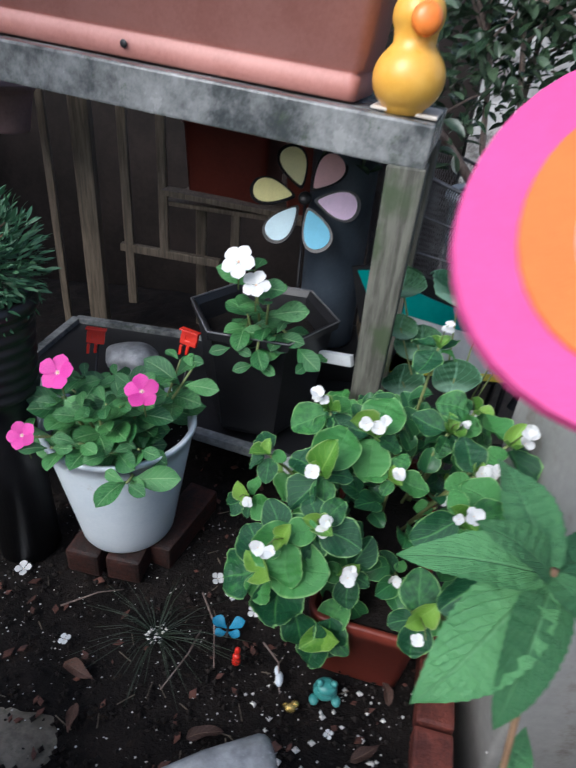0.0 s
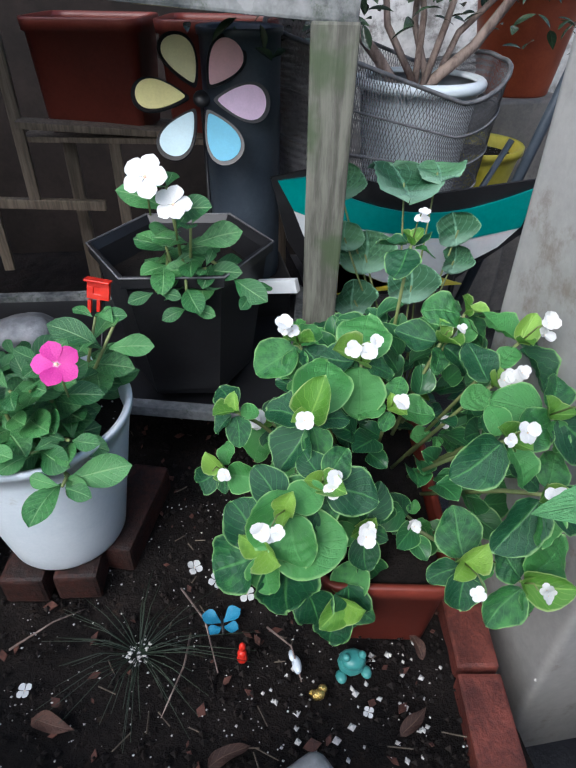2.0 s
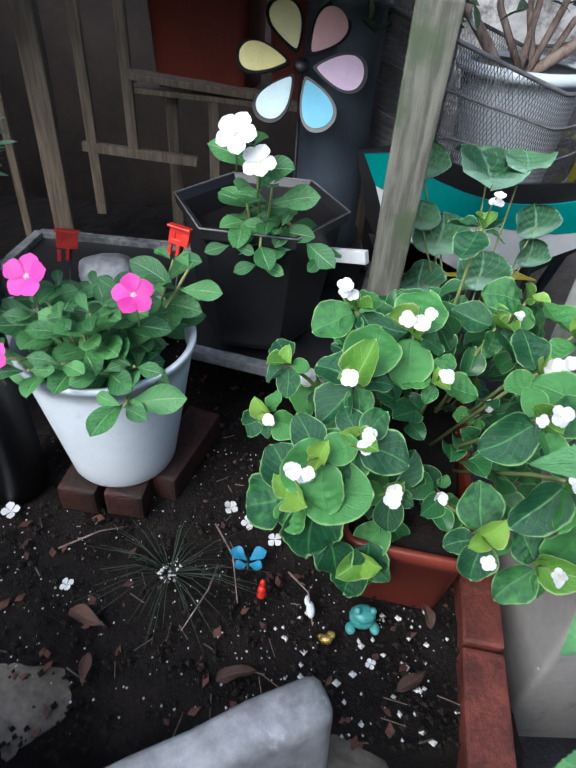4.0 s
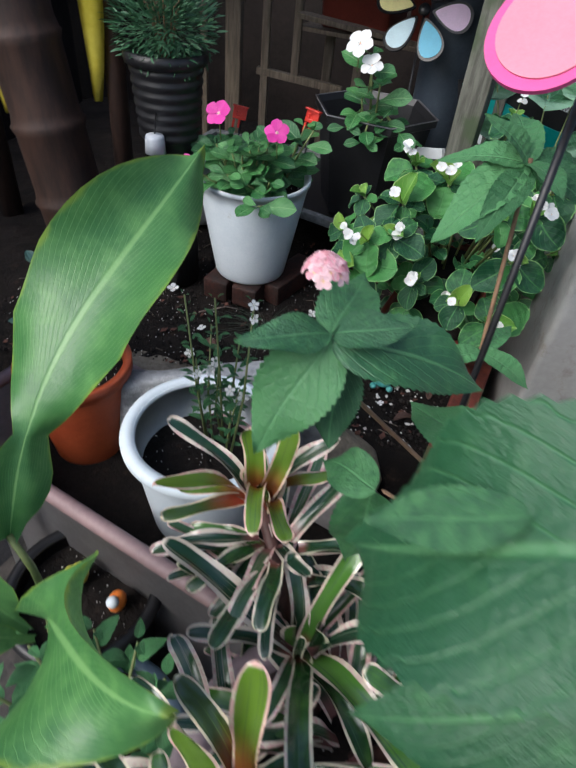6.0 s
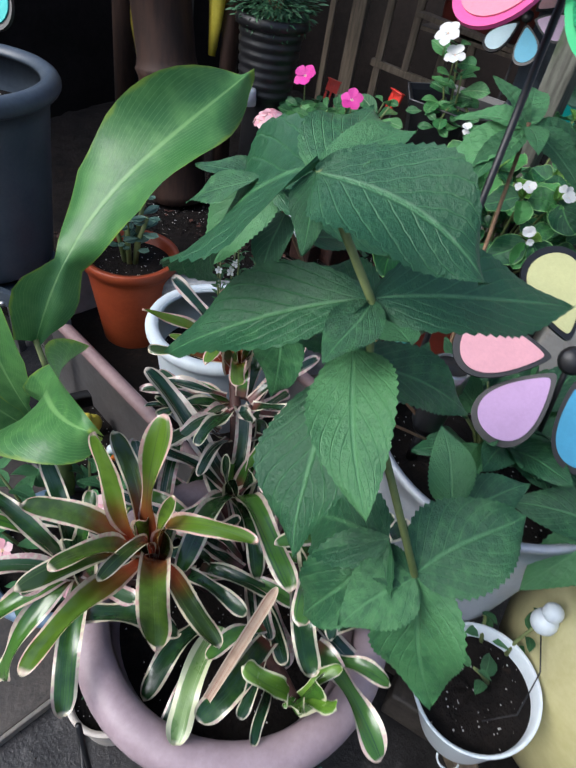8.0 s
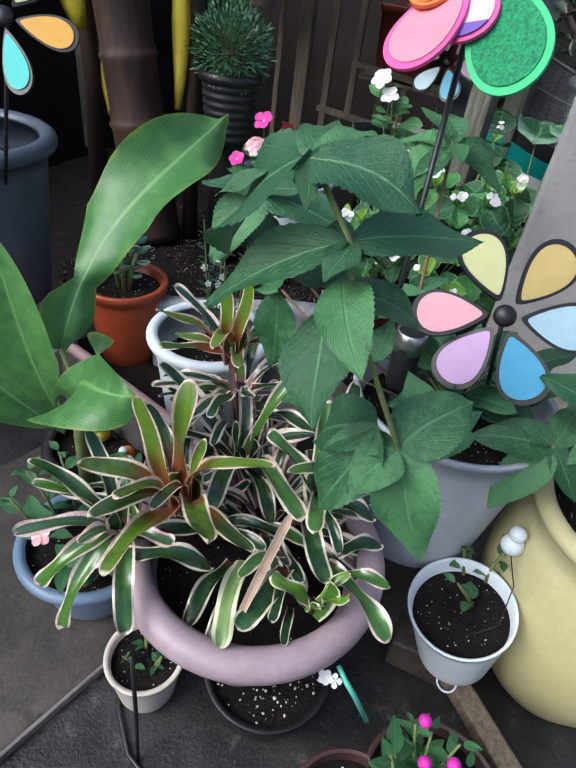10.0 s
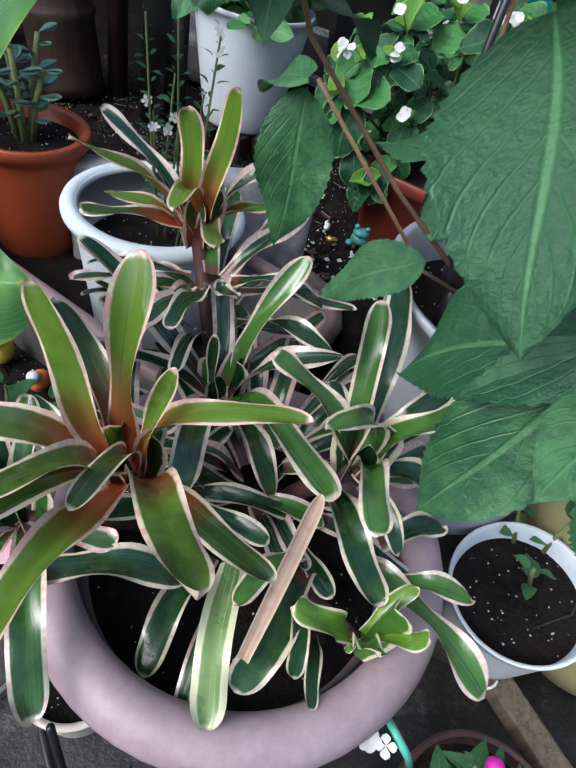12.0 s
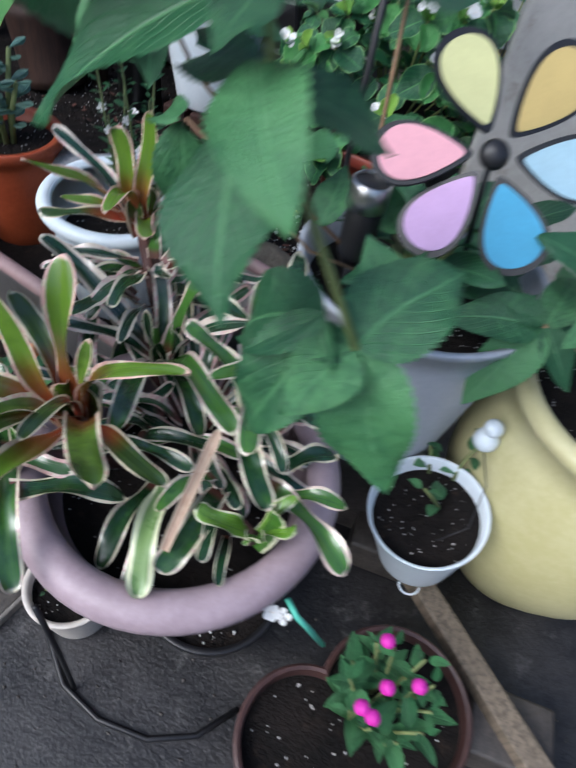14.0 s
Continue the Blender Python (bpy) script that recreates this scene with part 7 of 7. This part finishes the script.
needle_tuft()
for k, (x, y, s) in enumerate(((-0.416, 0.639, 0.014), (-0.15, 0.80, 0.014), (-0.089, 0.657, 0.012), (-0.06, 0.63, 0.012), (-0.3, 0.52, 0.01), (0.1, 0.42, 0.007), (-0.02, 0.6, 0.012))):
    ob = thing("fallen_flower", (x, y, 0.298), "fallen pale flower lying on the soil", "flower", "fallen flowers")
    flower(ob, (0, 0, 0.004), s, F_WHITE, (0.3 * math.sin(k), -0.2, 1), n=4)
for k, (x, y, a, ln) in enumerate(((-0.29, 0.488, -25, 0.058), (-0.252, 0.43, -80, 0.04), (0.13, 0.39, 30, 0.045), (-0.09, 0.4, 15, 0.05), (0.19, 0.47, 100, 0.04))):
    ob = thing("fallen_leaf", (x, y, 0.292), "curled dead brown leaf lying on the soil", "leaf", "fallen leaves", rot=(0, 0, a))
    leaf(ob, L_DEAD, (0, 0, 0.004), (ln, 0, 0.008), "ovate", 0.4, 30, 0.5, 0.3, name="blade", seed=k % 2, nv=12, nu=6)
for k, (x0, y0, x1, y1) in enumerate(((-0.11, 0.63, -0.07, 0.5), (-0.33, 0.58, -0.24, 0.62), (0.0, 0.55, 0.03, 0.47), (-0.1, 0.56, -0.14, 0.46))):
    ob = thing("dry_twig", (x0, y0, 0.297), "thin dry twig on the soil", "twig", "dry twigs")
    part("twig", tube([(0, 0, 0), ((x1 - x0) * 0.5 + 0.01, (y1 - y0) * 0.5, 0.015), (x1 - x0, y1 - y0, 0.002)], 0.0016, 5, 0.5), BARK, ob)


def snow_pick():
    ob = thing("wire_pick", (0.45, -0.12, 0.31), "curved wire pick with a small white ball ornament", "ornament", move=STILL)
    part("wire", tube([(-0.01, -0.03, 0), (0.02, -0.01, 0.02), (0.022, 0.03, 0.06), (0.004, 0.07, 0.085)], 0.001, 6), BLACK, ob, "thin black wire")
    for dz, r in ((0.093, 0.016), (0.116, 0.012)):
        bm = bmesh.new()
        bmesh.ops.create_icosphere(bm, subdivisions=3, radius=r)
        bm.transform(Matrix.Translation((0.004, 0.072, dz)))
        part("ball", bm, WHITE, ob, "white ball")


snow_pick()


def garden_light():
    ob = thing("garden_light", (0.232, -0.018, 0.537), "small dark garden light with a bright steel collar beside lantana", "garden light", move=STILL)
    part("collar", lathe([(0.018, 0.1), (0.0203, 0.1), (0.0206, 0.115), (0.0203, 0.127), (0.0185, 0.1285), (0.0175, 0.1275), (0.017, 0.12)], 32), STEEL, ob, "bright steel collar")
    part("lamp_body", lathe([(0.0, 0.03), (0.012, 0.032), (0.0175, 0.045), (0.0185, 0.06), (0.0185, 0.124), (0.0165, 0.126), (0.0, 0.1262)], 28), BLACK, ob, "dark plastic lamp body")
    part("spike", tube([(0, 0, -0.02), (0, 0, 0.04)], 0.006, 10), BLACK, ob, "dark spike")


garden_light()
tie = thing("plastic_tie", (0.298, -0.334, 0.394), "green plastic strap with a faded white flower on the pink rim", "strap", move=STILL)
part("strap", tube([(-0.008, 0.012, 0.004), (0.005, 0.0, 0.003), (0.02, 0.006, -0.03), (0.045, 0.02, -0.1)], 0.0032, 6), GREENTIE, tie)
flower(tie, (-0.018, -0.004, 0.0), 0.009, F_WHITE, (0.3, -0.6, 0.7), n=5)
flower(tie, (-0.006, -0.004, 0.002), 0.008, F_WHITE, (-0.3, -0.6, 0.7), n=4)
wd = thing("wooden_batten", (0.56, -0.23, 0.158), "rough wooden batten carrying the small white pot", "batten", move=STILL)
bar_between("batten", (0.40, -0.075, 0.158), (0.72, -0.375, 0.15), 0.034, 0.026, SLATWOOD, wd, (0.56, -0.23, 0.158))
for x, y in ((0.41, -0.06), (0.62, -0.27)):
    st = thing("block_stand", (x, y, FLOOR), "low dark concrete block under the batten", "block", move=STILL)
    part("block", box((0.11, 0.09, 0.07), 0.006, (0, 0, 0.036)), SLAB, st)
sk = thing("thin_stake", (0.068, -0.414, FLOOR), "thin black metal stake beside the cream pot", "stake", move=STILL)
part("stake", tube([(0, 0, 0), (0.002, 0.004, 0.15), (0.003, 0.006, 0.3)], 0.003, 8), BLACK, sk)
sl = part("paving_slab", box((0.5, 0.9, 0.02), 0.006), SLAB, None, smooth_faces=False)
sl.matrix_world = Matrix.Translation((-0.327, -0.353, FLOOR + 0.004)) @ Matrix.Rotation(radians(-15.5), 4, "Z")
edge = part("slab_edge", box((0.007, 0.9, 0.02), 0.003, (0.2535, 0, 0.0015)), CONCRETE_LIGHT, sl, "pale worn edge", smooth_faces=False)
tagged(sl, "worn grey paving slab on the yard floor", "slab", kind="structure")


def stand():
    o = (-0.42, -0.02, 0.0)
    ob = thing("metal_stand", o, "dark metal plant stand with bright bolts", "stand", move=(0, 0.013, 0.015))
    bar_between("top_bar", (-0.62, -0.03, 0.385), (-0.36, 0.0, 0.385), 0.012, 0.03, SLATE, ob, o)
    bar_between("leg", (-0.40, -0.03, 0.0), (-0.385, -0.03, 0.38), 0.02, 0.012, STEEL, ob, o)
    bar_between("leg", (-0.62, -0.04, 0.0), (-0.62, -0.04, 0.38), 0.02, 0.012, STEEL, ob, o)
    bar_between("top_bar", (-0.7, 0.06, 0.365), (-0.5, 0.06, 0.365), 0.2, 0.012, SLATE, ob, o)
    bar_between("leg", (-0.7, 0.14, 0.0), (-0.7, 0.14, 0.36), 0.02, 0.012, STEEL, ob, o)
    for k in range(4):
        bm = bmesh.new()
        bmesh.ops.create_icosphere(bm, subdivisions=2, radius=0.005)
        bm.transform(Matrix.Translation((0.0 - 0.03 * k, -0.004 - 0.003 * k, 0.385)))
        part("bolt", bm, STEEL, ob, "bright bolt")


stand()
ball_bits("yellow_ornament", (-0.272, -0.057, 0.2), "small yellow bird-shaped ornament in the black tub", "ornament", [((0, 0, 0.02), (0.014, 0.018, 0.02), YELLOW_TAPE, "body"), ((0, -0.012, 0.044), (0.01, 0.011, 0.011), YELLOW_TAPE, "top")])
ball_bits("orange_ornament", (-0.203, -0.075, 0.2), "small orange and white ornament in the black tub", "ornament", [((0, 0, 0.015), (0.013, 0.016, 0.016), DUCK_ORANGE, "body"), ((0, -0.01, 0.03), (0.009, 0.009, 0.009), WHITE, "top")])

HOSE = Vector((0.115, -0.435, FLOOR + 0.005))
hose = thing("thin_hose", HOSE, "thin black hose lying on the wet floor", "hose", move=STILL)
part("hose", tube([Vector((*p, HOSE.z)) - HOSE for p in ((-0.03, -0.32), (0.0, -0.37), (0.053, -0.416), (0.115, -0.435), (0.184, -0.433), (0.241, -0.408), (0.28, -0.36))], 0.004, 8), BLACK, hose)
st = thing("block_stand", (0.31, 0.025, FLOOR), "concrete block under the lantana pot", "block", move=STILL)
part("block", box((0.14, 0.14, 0.227), 0.01, (0, 0, 0.1135)), SLAB, st)
rg = random.Random(91)
fl = part("floor_grit", specks(rg, 420, lambda: (rg.uniform(-0.3, 0.75), rg.uniform(-0.75, -0.2), FLOOR + 0.001), 0.0006, 0.003), SLAB, None, smooth_faces=False)
tagged(fl, "fine grit and soil crumbs on the wet floor", "grit", kind="stuff")
